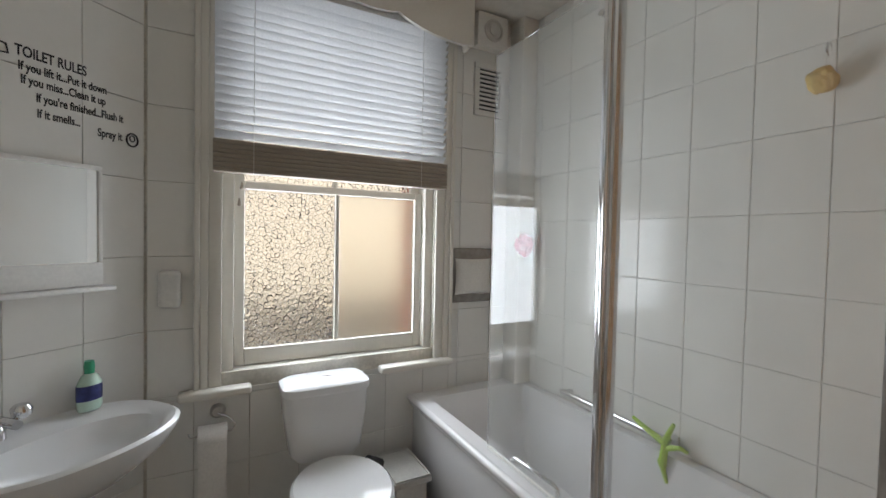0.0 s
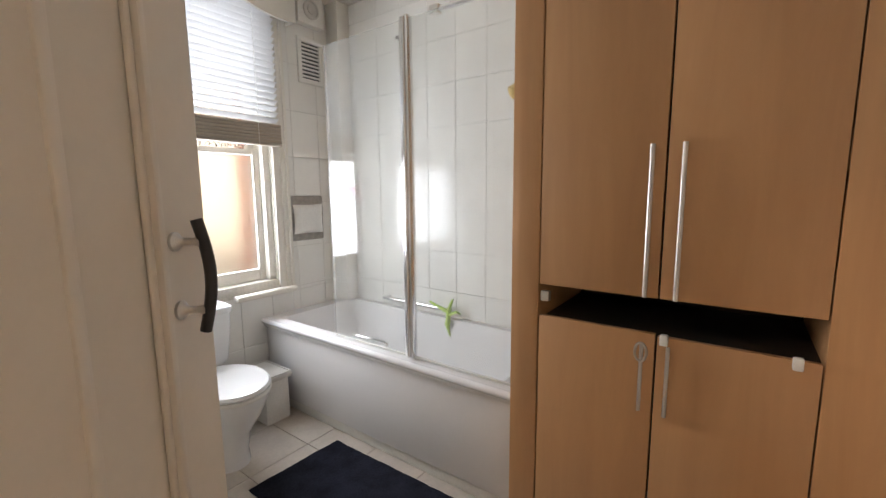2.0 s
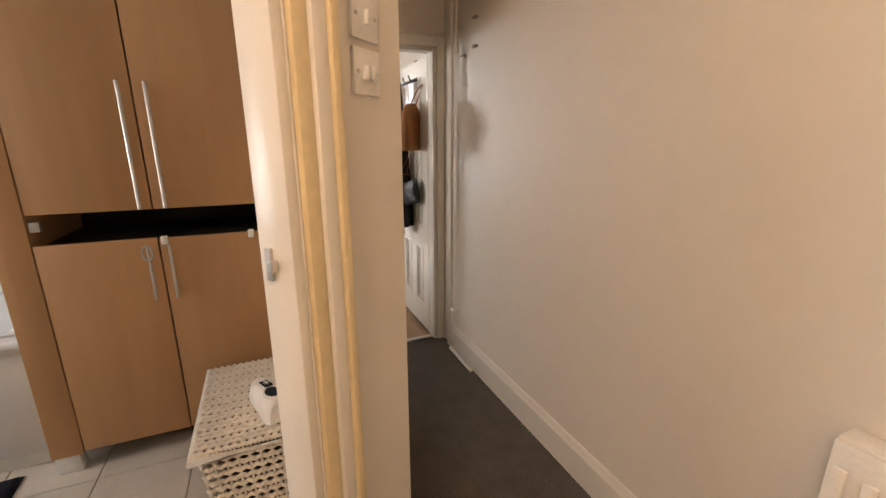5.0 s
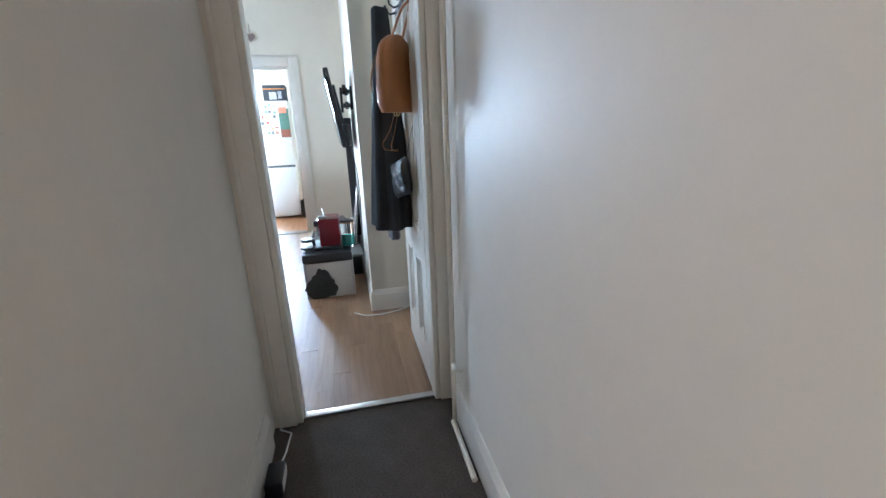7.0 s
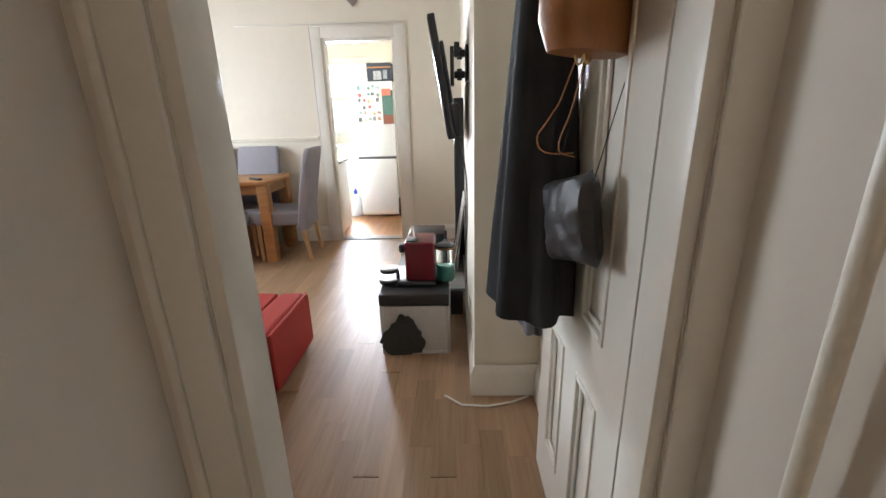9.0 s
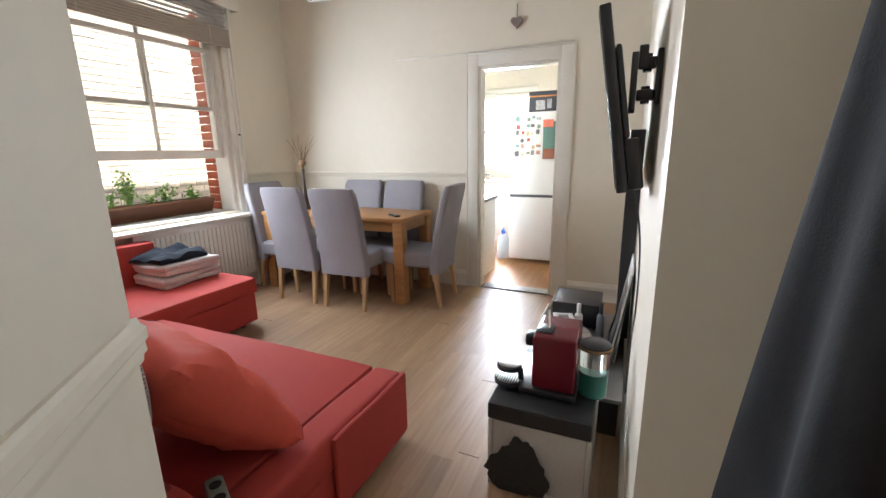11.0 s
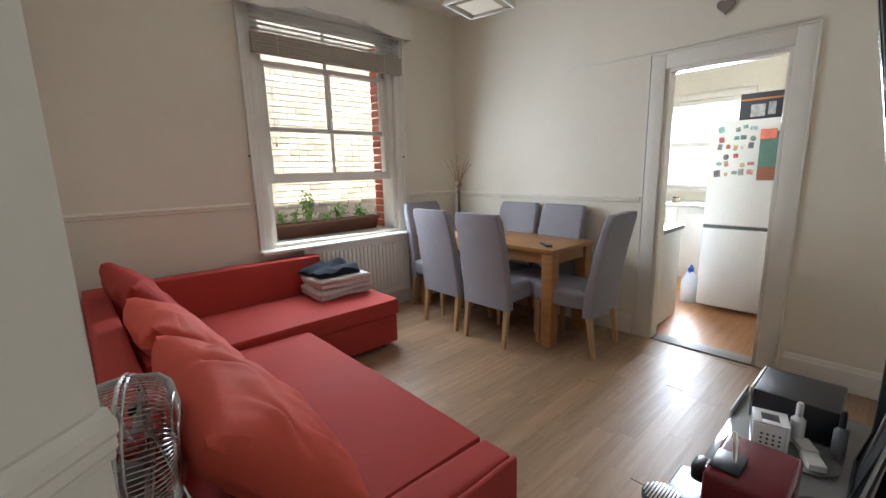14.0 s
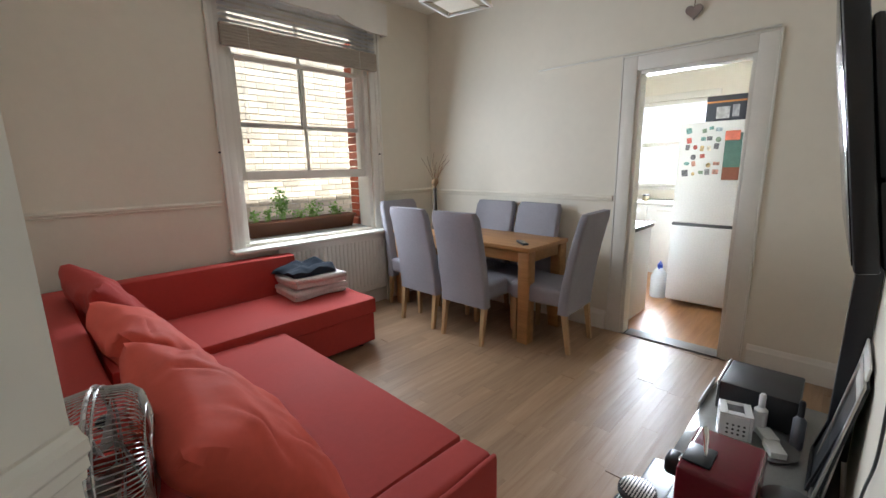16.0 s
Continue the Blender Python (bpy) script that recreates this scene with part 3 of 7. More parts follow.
LEAFP = mat("door_gloss_paint", (0.74, 0.69, 0.60), 0.34, var=0.04, scale=3, bump=0.1, bscale=16, fine=0.012, dirt=0.1, dirtcol=(0.5, 0.4, 0.28))
hinge = uv(JL, 0.0, 0.028)
LEAF_A = radians(37.3)
d1 = panel_door("door_1", "open white four-panel bathroom door with a black bow handle", 0.72, 1.96, 0.04, LEAFP, place(hinge, LEAF_A, BZ + 0.008) @ Matrix.Translation((0, -0.04, 0)), None)
hz = 1.146
bm = bmesh.new()
add_tube(bm, [(0.625, -0.040 - 0.016 * math.sin(math.pi * i / 12), hz - 0.036 + 0.187 * i / 12) for i in range(13)], 0.0095, 10)
h1 = part("pull_handle", bm, BLACKP, d1, "black bowed pull handle", True)
for zz in (hz, hz + 0.115):
    lathe("handle_rose", [(0.016, 0), (0.016, 0.005), (0.011, 0.010), (0.0065, 0.016), (0.0065, 0.034), (0.010, 0.046)], STEEL, h1, "brushed metal handle mount", 16, m=Matrix.Translation((0.625, 0, zz)) @ Matrix.Rotation(math.pi / 2, 4, 'X'))
d2 = panel_door("door_2", "open white four-panel living room door hung with bags and clothes", 0.655, 1.98, 0.04, GLOSS, place((2.0, -0.664), 0.0, 0.012) @ Matrix.Translation((0, -0.04, 0)), None)

# strike plate on the right bathroom jamb
sp = thing("strike_plate", "worn metal strike plate in the door jamb", "door latch")
bm = bmesh.new()
mm = place(uv(JR, -0.03, -0.028), ANG, 0)
add_box(bm, -0.006, 0.010, -0.004, 0.003, 1.215, 1.275, 0.002, m=mm)
add_box(bm, -0.02, -0.004, 0.0, 0.014, 1.235, 1.255, 0.002, m=mm)
part("plate", bm, STEEL, sp)


# ---- windows ----
def sash_window(name, x0, x1, z0, z1, y, label, meet, panes, raised=0.0, mid=True):
    """A sliding sash window in the wall at y; outside is towards +y. meet: height of the meeting rail; raised: how far the lower sash is pushed up."""
    w = thing(name, label, "window", kind="structure")
    box("window_frame", (x0, x0 + 0.045, y + 0.02, y + 0.20, z0, z1), GLOSS, w, 0.004)
    box("window_frame", (x1 - 0.045, x1, y + 0.02, y + 0.20, z0, z1), GLOSS, w, 0.004)
    box("window_frame", (x0 + 0.045, x1 - 0.045, y + 0.02, y + 0.20, z1 - 0.04, z1), GLOSS, w, 0.004)
    box("window_sill", (x0 - 0.03, x1 + 0.03, y + 0.045, y + 0.36, z0 - 0.035, z0 + 0.002), GLOSS, w, 0.006)
    cx = (x0 + x1) / 2
    a, b = x0 + 0.047, x1 - 0.047
    for k, (s0, s1, yy) in enumerate(((z0 + 0.004 + raised, meet + raised, y + 0.06), (meet - 0.03, z1 - 0.042, y + 0.11))):
        s = part("sash", bmesh.new(), GLOSS, w)
        bm = bmesh.new()
        bot = 0.075 if k == 0 else 0.035
        add_box(bm, a, a + 0.042, yy, yy + 0.04, s0, s1, 0.004)
        add_box(bm, b - 0.042, b, yy, yy + 0.04, s0, s1, 0.004)
        add_box(bm, a + 0.042, b - 0.042, yy, yy + 0.04, s0, s0 + bot, 0.004)
        add_box(bm, a + 0.042, b - 0.042, yy, yy + 0.04, s1 - 0.035, s1, 0.004)
        add_box(bm, cx - 0.011, cx + 0.011, yy + 0.005, yy + 0.035, s0 + bot, s1 - 0.035, 0.004)
        for f in bm.faces:
            f.smooth = False
        bm.to_mesh(s.data)
        bm.free()
        if GLOSS.name not in s.data.materials:
            s.data.materials.append(GLOSS)
        for i, (p, q) in enumerate(((a + 0.04, cx - 0.010), (cx + 0.010, b - 0.04))):
            g = box("pane", (p, q, yy + 0.018, yy + 0.022, s0 + bot - 0.002, s1 - 0.033), panes[k][i], s, 0, "", smooth=False)
            g.visible_shadow = False
    return w


def architrave(name, x0, x1, z0, z1, y, aw, material, label, foot=True):
    f = thing(name, label, "window trim", kind="structure")
    for p, q, dd in ((0.0, aw * 0.5, 0.016), (aw * 0.5, aw * 0.8, 0.024), (aw * 0.8, aw, 0.034)):
        bm = bmesh.new()
        add_box(bm, x0 - q, x0 - p, y - dd, y, z0, z1 + q, 0.004)
        add_box(bm, x1 + p, x1 + q, y - dd, y, z0, z1 + q, 0.004)
        add_box(bm, x0 - p, x1 + p, y - dd, y, z1 + p, z1 + q, 0.004)
        part("moulding", bm, material, f, "", True)
    return f


sash_window("window_1", *bwin, BW, "white bathroom sash window with frosted panes", 1.80, [(PEBBLE, FROST), (PEBBLE, PEBBLE)])
architrave("trim_window_1", *bwin[:2], 0.90, bwin[3], BW - 0.008, 0.10, GLOSS, "white moulded bathroom window surround")
sash_window("window_2", *lwin, LW, "white living room sash window, lower sash pushed up", 1.75, [(PANE, PANE), (PANE, PANE)], 0.50)
architrave("trim_window_2", *lwin[:2], 0.75, lwin[3], LW, 0.115, GLOSS, "white moulded living room window surround")


def venetian(name, x0, x1, z_top, z_bot, y, n_free, tilt, label, rail_h=0.13, stack=0, pitch=0.036):
    b = thing(name, label, "blind")
    box("head_rail", (x0, x1, y - 0.025, y + 0.025, z_top, z_top + 0.04), SLAT, b, 0.004)
    me = None
    z = z_top - 0.02
    nn = int((z_top - z_bot - rail_h) / pitch)
    for i in range(nn):
        z = z_top - 0.02 - i * pitch
        if me is None:
            bm = bmesh.new()
            rows = []
            for j in range(5):
                u = j / 4 * 2 - 1
                rows.append([bm.verts.new((x, u * 0.024, 0.003 * (1 - u * u))) for x in (x0 + 0.005, x1 - 0.005)])
            for p, q in zip(rows, rows[1:]):
                bm.faces.new((p[0], p[1], q[1], q[0]))
            r = bmesh.ops.solidify(bm, geom=list(bm.faces), thickness=0.0025)
            bmesh.ops.rotate(bm, cent=(0, 0, 0), matrix=Matrix.Rotation(tilt, 3, 'X'), verts=bm.verts)
            o = part("slat", bm, SLAT, b, "", True)
            me = o.data
        else:
            o = new("slat", me)
            o.parent = b
        o.location = (0, y, z)
    k = 7
    st = box("bottom_rail", (x0, x1, y - 0.026, y + 0.026, z_bot, z_bot + rail_h / k - 0.0015), TAUPE, b, 0.003, "taupe bottom rail")
    for i in range(1, k):
        zz = z_bot + rail_h * i / k
        box("gathered_slat", (x0, x1, y - 0.026, y + 0.026, zz, zz + rail_h / k - 0.0015), TAUPE, st, 0.003)
    for xx in (x0 + 0.14 * (x1 - x0), x0 + 0.86 * (x1 - x0)):
        tube("ladder_cord", [(xx, y - 0.026, z_bot), (xx, y - 0.026, z_top)], 0.0012, PLAST, b, "", 5)
    return b


def pelmet(name, x0, x1, z0, z1, y, label):
    """A board over the blind with a wavy lower edge."""
    p = thing(name, label, "pelmet")
    bm = bmesh.new()
    n = 48
    f, g = [], []
    for i in range(n + 1):
        s = i / n
        c = abs(s - 0.5) * 2
        zz = z0 + 0.02 + 0.09 * (1 - c) ** 0.8 - 0.035 * abs(math.sin(s * math.pi * 3)) ** 0.7
        x = x0 + (x1 - x0) * s
        f.append((bm.verts.new((x, y - 0.13, zz)), bm.verts.new((x, y - 0.13, z1))))
        g.append((bm.verts.new((x, y - 0.112, zz)), bm.verts.new((x, y - 0.112, z1))))
    for r in (f, g):
        for a, b in zip(r, r[1:]):
            bm.faces.new((a[0], b[0], b[1], a[1]))
    for a, b in zip(range(n), range(1, n + 1)):
        bm.faces.new((f[a][0], g[a][0], g[b][0], f[b][0]))
        bm.faces.new((f[a][1], f[b][1], g[b][1], g[a][1]))
    for k in (0, n):
        bm.faces.new((f[k][0], f[k][1], g[k][1], g[k][0]))
    part("board", bm, GLOSS, p, "", False)
    box("return", (x0, x0 + 0.018, y - 0.1118, y - 0.036, z0 + 0.02, z1), GLOSS, p, 0.002)
    box("return", (x1 - 0.018, x1, y - 0.1118, y - 0.036, z0 + 0.02, z1), GLOSS, p, 0.002)
    return p


venetian("venetian_blind", 0.235, 1.295, 2.60, 1.815, BW - 0.075, 20, radians(-30), "white slatted blind half lowered over the bathroom window")
pelmet("pelmet", 0.17, 1.42, 2.545, 2.805, BW, "white wavy-edged pelmet over the bathroom window")
venetian("venetian_blind", 3.66, 5.03, 2.64, 2.27, LW - 0.065, 8, radians(-6), "white slatted blind drawn up at the living room window", 0.15)
pelmet("pelmet", 3.55, 5.14, 2.57, 2.86, LW, "white wavy-edged pelmet over the living room window")

# ---- bathroom things ----
tub = thing("bathtub", "white acrylic bathtub with a plain white side panel", "bathtub")
bm = bmesh.new()
X0, X1, Y0, Y1, RZ = 1.145, 1.852, 1.285, 3.05, 0.74
NX, NY = 28, 56


def basin_z(x, y):
    u = min((x - X0 - 0.075) / 0.07, (X1 - 0.055 - x) / 0.05)
    v = min((y - Y0 - 0.09) / 0.10, (Y1 - 0.10 - y) / 0.16)
    q = max(min(u, v, 1.0), 0.0)
    q = q * q * (3 - 2 * q)
    return RZ - 0.40 * q


gv = [[bm.verts.new((X0 + (X1 - X0) * i / NX, Y0 + (Y1 - Y0) * j / NY, basin_z(X0 + (X1 - X0) * i / NX, Y0 + (Y1 - Y0) * j / NY))) for j in range(NY + 1)] for i in range(NX + 1)]
for i in range(NX):
    for j in range(NY):
        bm.faces.new((gv[i][j], gv[i + 1][j], gv[i + 1][j + 1], gv[i][j + 1]))
part("shell", bm, ACRYL, tub, "", True)
bm = bmesh.new()
add_tube(bm, [(X0 + 0.004, Y0, RZ - 0.016), (X0 + 0.004, Y1, RZ - 0.016)], 0.018, 12)
add_box(bm, X0 - 0.002, X0 + 0.03, Y0, Y1, RZ - 0.05, RZ - 0.012, 0.006)
part("rim", bm, ACRYL, tub, "rounded bath rim", True)
box("side_panel", (1.165, 1.185, Y0, Y1, BZ + 0.07, RZ - 0.045), ACRYL, tub, 0.003, "flat white bath panel")
box("plinth", (1.185, 1.2, Y0, Y1, BZ, BZ + 0.07), PLAST, tub, 0.003, "recessed grey-white plinth")
bm = bmesh.new()
add_tube(bm, [(1.245, 2.06, 0.70), (1.245, 2.065, 0.748), (1.243, 2.08, 0.757), (1.232, 2.27, 0.757), (1.23, 2.288, 0.748), (1.23, 2.292, 0.70)], 0.008, 10)
part("grip", bm, CHROME, tub, "chrome bath grip", True)

scr = thing("shower_screen", "two-panel glass bath screen with chrome posts", "shower screen")
box("pane", (1.196, 1.202, 1.865, 2.405, 0.752, 2.268), SCREENG, scr, 0, "fixed clear glass panel", smooth=False)
box("pane", (1.196, 1.202, 1.315, 1.845, 0.752, 2.268), SCREENG, scr, 0, "folding clear glass panel", smooth=False)
for g in scr.children:
    g.visible_shadow = False
bm = bmesh.new()
add_box(bm, 1.178, 1.216, 1.832, 1.852, 0.745, 2.28, 0.004)
add_box(bm, 1.182, 1.212, 1.856, 1.884, 0.745, 2.28, 0.006)
add_tube(bm, [(1.176, 1.854, 0.75), (1.176, 1.854, 2.27)], 0.008, 10)
part("hinge_post", bm, CHROME, scr, "chrome hinge post", True)
box("wall_channel", (1.182, 1.22, 1.286, 1.314, 0.745, 2.30), CHROME, scr, 0.004, "chrome wall channel")
box("bottom_seal", (1.193, 1.205, 1.315, 2.405, 0.742, 0.753), PLAST, scr, 0.002)
for z in (2.2,):
    lathe("pivot", [(0.009, 0), (0.009, 0.02)], CHROME, scr, "", 12, m=Matrix.Translation((1.19, 1.9, z)) @ Matrix.Rotation(math.pi / 2, 4, 'Y'))
rl = thing("shower_rail", "chrome rail high on the wall above the bath", "rail")
tube("bar", [(1.24, 1.72, 2.285), (1.24, 1.29, 2.285)], 0.013, CHROME, rl)
box("end_cap", (1.222, 1.258, 1.70, 1.75, 2.265, 2.305), STEEL, rl, 0.006)
gr = thing("grab_rail", "chrome rail along the tiled wall over the bath", "rail")
tube("bar", [(1.80, 2.62, 0.80), (1.80, 2.03, 0.80)], 0.012, CHROME, gr)
for y in (2.6, 2.05):
    tube("bracket", [(1.80, y, 0.80), (1.855, y, 0.80)], 0.012, CHROME, gr)
gl = thing("rubber_glove", "limp lime-green rubber glove hung over the rail", "glove")
GREEN = mat("lime_rubber", (0.42, 0.62, 0.06), 0.5, var=0.15, scale=20)
bm = bmesh.new()
add_tube(bm, [(1.785, 2.06, 0.70), (1.782, 2.05, 0.80), (1.795, 2.045, 0.83), (1.80, 2.03, 0.87)], 0.016, 8, r2=0.008)
add_tube(bm, [(1.782, 2.05, 0.79), (1.778, 2.12, 0.815), (1.79, 2.20, 0.835)], 0.014, 8, r2=0.007)
add_tube(bm, [(1.785, 2.055, 0.77), (1.78, 1.99, 0.80), (1.79, 1.965, 0.79)], 0.012, 8, r2=0.006)
add_tube(bm, [(1.785, 2.07, 0.72), (1.787, 2.04, 0.64)], 0.013, 8, r2=0.007)
part("glove", bm, GREEN, gl, "", True)

lo = thing("bath_puff", "red and pink mesh bath puff hanging in the corner", "bath puff")
bm = bmesh.new()
bmesh.ops.create_icosphere(bm, subdivisions=4, radius=0.06)
for v in bm.verts:
    v.co *= 1 + 0.22 * noise.noise(v.co * 45) + 0.12 * noise.noise(v.co * 110)
bmesh.ops.transform(bm, matrix=Matrix.Translation((1.785, 2.93, 1.53)) @ Matrix.Diagonal((0.85, 0.9, 1.1, 1)), verts=bm.verts)
part("mesh_ball", bm, mat("red_mesh", (0.62, 0.03, 0.07), 0.6, var=0.35, scale=40), lo, "", True)
tube("cord", [(1.785, 2.93, 1.58), (1.845, 2.97, 1.72)], 0.003, PLAST, lo, "", 6)
hk = thing("sponge_hook", "small chrome wall hook", "hook")
tube("hook", [(1.858, 1.63, 2.16), (1.83, 1.63, 2.16), (1.825, 1.63, 2.14), (1.835, 1.63, 2.125)], 0.004, CHROME, hk, "", 8)
so = thing("bath_sponge", "pale yellow sponge hanging from a wall hook", "sponge")
bm = bmesh.new()
bmesh.ops.create_icosphere(bm, subdivisions=4, radius=0.036)
for v in bm.verts:
    v.co *= 1 + 0.25 * noise.noise(v.co * 30) + 0.15 * noise.noise(v.co * 90)
bmesh.ops.transform(bm, matrix=Matrix.Translation((1.81, 1.63, 2.05)), verts=bm.verts)
part("sponge_body", bm, mat("yellow_sponge", (0.75, 0.52, 0.16), 0.9, var=0.2, scale=30, bump=0.6, bscale=200), so, "", True)
tube("loop", [(1.82, 1.63, 2.09), (1.829, 1.63, 2.136)], 0.002, PLAST, so, "", 6)

# toilet
wc = thing("toilet", "white ceramic close-coupled toilet with the lid down", "toilet")
bm = bmesh.new()
rings = []
NS = 40


def rounded(cx, cy, hx, hy, z, p=4.0):
    return [(cx + hx * math.copysign(abs(math.cos(a)) ** (2 / p), math.cos(a)), cy + hy * math.copysign(abs(math.sin(a)) ** (2 / p), math.sin(a)), z) for a in (2 * math.pi * k / NS for k in range(NS))]


def loft(bm, rs):
    rr = [[bm.verts.new(p) for p in r] for r in rs]
    for a, b in zip(rr, rr[1:]):
        for k in range(NS):
            bm.faces.new((a[k], a[(k + 1) % NS], b[(k + 1) % NS], b[k]))
    bm.faces.new(rr[0][::-1])
    bm.faces.new(rr[-1])


loft(bm, [rounded(0.68, 2.945, 0.13, 0.085, 0.60, 5), rounded(0.68, 2.945, 0.155, 0.092, 0.63, 5), rounded(0.68, 2.945, 0.178, 0.098, 0.80, 5), rounded(0.68, 2.945, 0.180, 0.098, 0.885, 5)])
part("cistern", bm, CERAM, wc, "", True)
bm = bmesh.new()
loft(bm, [rounded(0.68, 2.943, 0.186, 0.103, 0.887, 5), rounded(0.68, 2.943, 0.19, 0.106, 0.895, 5), rounded(0.68, 2.943, 0.188, 0.105, 0.918, 5), rounded(0.68, 2.943, 0.17, 0.09, 0.93, 5)])
lid = part("cistern_lid", bm, CERAM, wc, "", True)
lathe("flush_button", [(0.021, 0), (0.021, 0.004), (0.016, 0.007), (0.0, 0.007)], CHROME, lid, "chrome flush button", 20, loc=(0.68, 2.93, 0.929), sx=1.4)


def egg(cx, cy, hx, hf, hb, z):
    o = []
    for k in range(NS):
        a = 2 * math.pi * k / NS
        o.append((cx + hx * math.sin(a), cy + (hb if math.cos(a) > 0 else hf) * math.cos(a), z))
    return o


bm = bmesh.new()
loft(bm, [egg(0.68, 2.66, 0.10, 0.13, 0.20, BZ + 0.001), egg(0.68, 2.66, 0.095, 0.12, 0.20, BZ + 0.06), egg(0.68, 2.65, 0.10, 0.15, 0.21, BZ + 0.18), egg(0.68, 2.63, 0.15, 0.21, 0.23, BZ + 0.29), egg(0.68, 2.62, 0.178, 0.235, 0.24, BZ + 0.37), egg(0.68, 2.62, 0.18, 0.24, 0.24, BZ + 0.395)])
part("bowl", bm, CERAM, wc, "", True)
bm = bmesh.new()
loft(bm, [egg(0.68, 2.62, 0.185, 0.25, 0.215, BZ + 0.398), egg(0.68, 2.62, 0.19, 0.255, 0.22, BZ + 0.406), egg(0.68, 2.62, 0.188, 0.253, 0.218, BZ + 0.418)])
part("seat", bm, PLAST, wc, "", True)
bm = bmesh.new()
loft(bm, [egg(0.68, 2.62, 0.186, 0.25, 0.216, BZ + 0.421), egg(0.68, 2.62, 0.188, 0.253, 0.218, BZ + 0.43), egg(0.68, 2.62, 0.178, 0.243, 0.208, BZ + 0.442), egg(0.68, 2.62, 0.12, 0.18, 0.15, BZ + 0.447)])
part("lid", bm, CERAM, wc, "closed toilet lid", True)
tube("pipe", [(0.86, 2.86, 0.55), (0.93, 2.90, 0.50), (0.93, 2.98, 0.40), (0.93, 3.03, 0.2)], 0.022, mat("dark_pipe", (0.05, 0.05, 0.05), 0.5), wc, "dark flush pipe")

bn = thing("pedal_bin", "slim white plastic bathroom bin with a flat lid beside the toilet", "bin")
bm = bmesh.new()
add_box(bm, 0.96, 1.115, 2.76, 3.0, BZ + 0.004, 0.44, 0.012)
part("body", bm, PLAST, bn, "", True)
box("lid", (0.945, 1.13, 2.742, 3.02, 0.442, 0.472), PLAST, bn, 0.008, "flat bin lid with a raised edge")
bm = bmesh.new()
for b in ((0.95, 1.125, 2.746, 2.756), (0.95, 1.125, 3.006, 3.016), (0.95, 0.96, 2.756, 3.006), (1.115, 1.125, 2.756, 3.006)):
    add_box(bm, *b, 0.4722, 0.480, 0.003)
part("lid_edge", bm, PLAST, bn, "", True)
br = thing("toilet_brush", "dark grey toilet brush holder beside the toilet", "toilet brush")
lathe("holder", [(0.05, 0), (0.055, 0.02), (0.05, 0.14), (0.03, 0.16)], BLACKP, br, "", 20, loc=(0.41, 2.80, BZ))
tube("handle", [(0.41, 2.80, BZ + 0.15), (0.41, 2.80, BZ + 0.34)], 0.008, BLACKP, br)

# basin
WU, WV = U, Vector((V.x, V.y, 0))
bo = SP - U * 0.365 + V * 0.0
bs = thing("wash_basin", "white oval ceramic wash basin on the splayed wall", "basin")
bs.matrix_basis = Matrix.Translation((bo.x, bo.y, -0.05)) @ Matrix.Rotation(ANG, 4, 'Z')
bm = bmesh.new()
NR = 40


def dshape(hx, d, z, back=0.0):
    o = []
    for k in range(NR):
        a = 2 * math.pi * k / NR
        y = -d / 2 + d / 2 * math.copysign(abs(math.cos(a)) ** 0.8, math.cos(a))
        o.append((hx * math.sin(a), y - back, z))
    return o


rs = [dshape(0.10, 0.18, 0.80, 0.02), dshape(0.20, 0.32, 0.85, 0.005), dshape(0.265, 0.41, 0.93, 0.002), dshape(0.29, 0.445, 0.985), dshape(0.292, 0.448, 1.0), dshape(0.28, 0.43, 1.008, 0.006), dshape(0.262, 0.395, 0.998, 0.02), dshape(0.235, 0.28, 0.985, 0.11), dshape(0.21, 0.24, 0.93, 0.13), dshape(0.12, 0.15, 0.885, 0.17), dshape(0.02, 0.02, 0.878, 0.23)]
rr = [[bm.verts.new(p) for p in r] for r in rs]
for a, b in zip(rr, rr[1:]):
    for k in range(NR):
        bm.faces.new((a[k], a[(k + 1) % NR], b[(k + 1) % NR], b[k]))
bm.faces.new(rr[0][::-1])
bm.faces.new(rr[-1])
part("bowl", bm, CERAM, bs, "", True)
lathe("overflow", [(0.012, 0), (0.012, 0.002), (0.009, 0.003)], BLACKP, bs, "dark overflow hole", 16, m=Matrix.Translation((-0.05, -0.117, 0.955)) @ Matrix.Rotation(math.radians(72), 4, 'X'))
lathe("pedestal", [(0.11, 0), (0.09, 0.05), (0.075, 0.3), (0.09, 0.62)], CERAM, bs, "", 24, loc=(0, -0.12, BZ + 0.05))
tp = thing("basin_taps", "chrome mixer taps on the basin", "taps")
tp.matrix_basis = bs.matrix_basis.copy()
lathe("base", [(0.024, 0), (0.022, 0.03), (0.012, 0.05)], CHROME, tp, "", 16, loc=(-0.09, -0.055, 1.004))
tube("spout", [(-0.09, -0.055, 1.045), (-0.085, -0.075, 1.062), (-0.075, -0.135, 1.058)], 0.014, CHROME, tp)
for sx in (-1, 1):
    tube("arm", [(-0.09, -0.055, 1.03), (-0.09 + sx * 0.05, -0.05, 1.045)], 0.011, CHROME, tp)
    lathe("knob", [(0.012, 0), (0.024, 0.01), (0.026, 0.03), (0.018, 0.042), (0.0, 0.045)], CHROME, tp, "", 12, loc=(-0.09 + sx * 0.062, -0.05, 1.045))
sb = thing("soap_bottle", "clear hand soap bottle with a green cap and a blue label", "soap bottle")
sb.matrix_basis = bs.matrix_basis @ Matrix.Translation((0.15, -0.05, 1.003)) @ Matrix.Diagonal((1.1, 1.1, 1.2, 1))
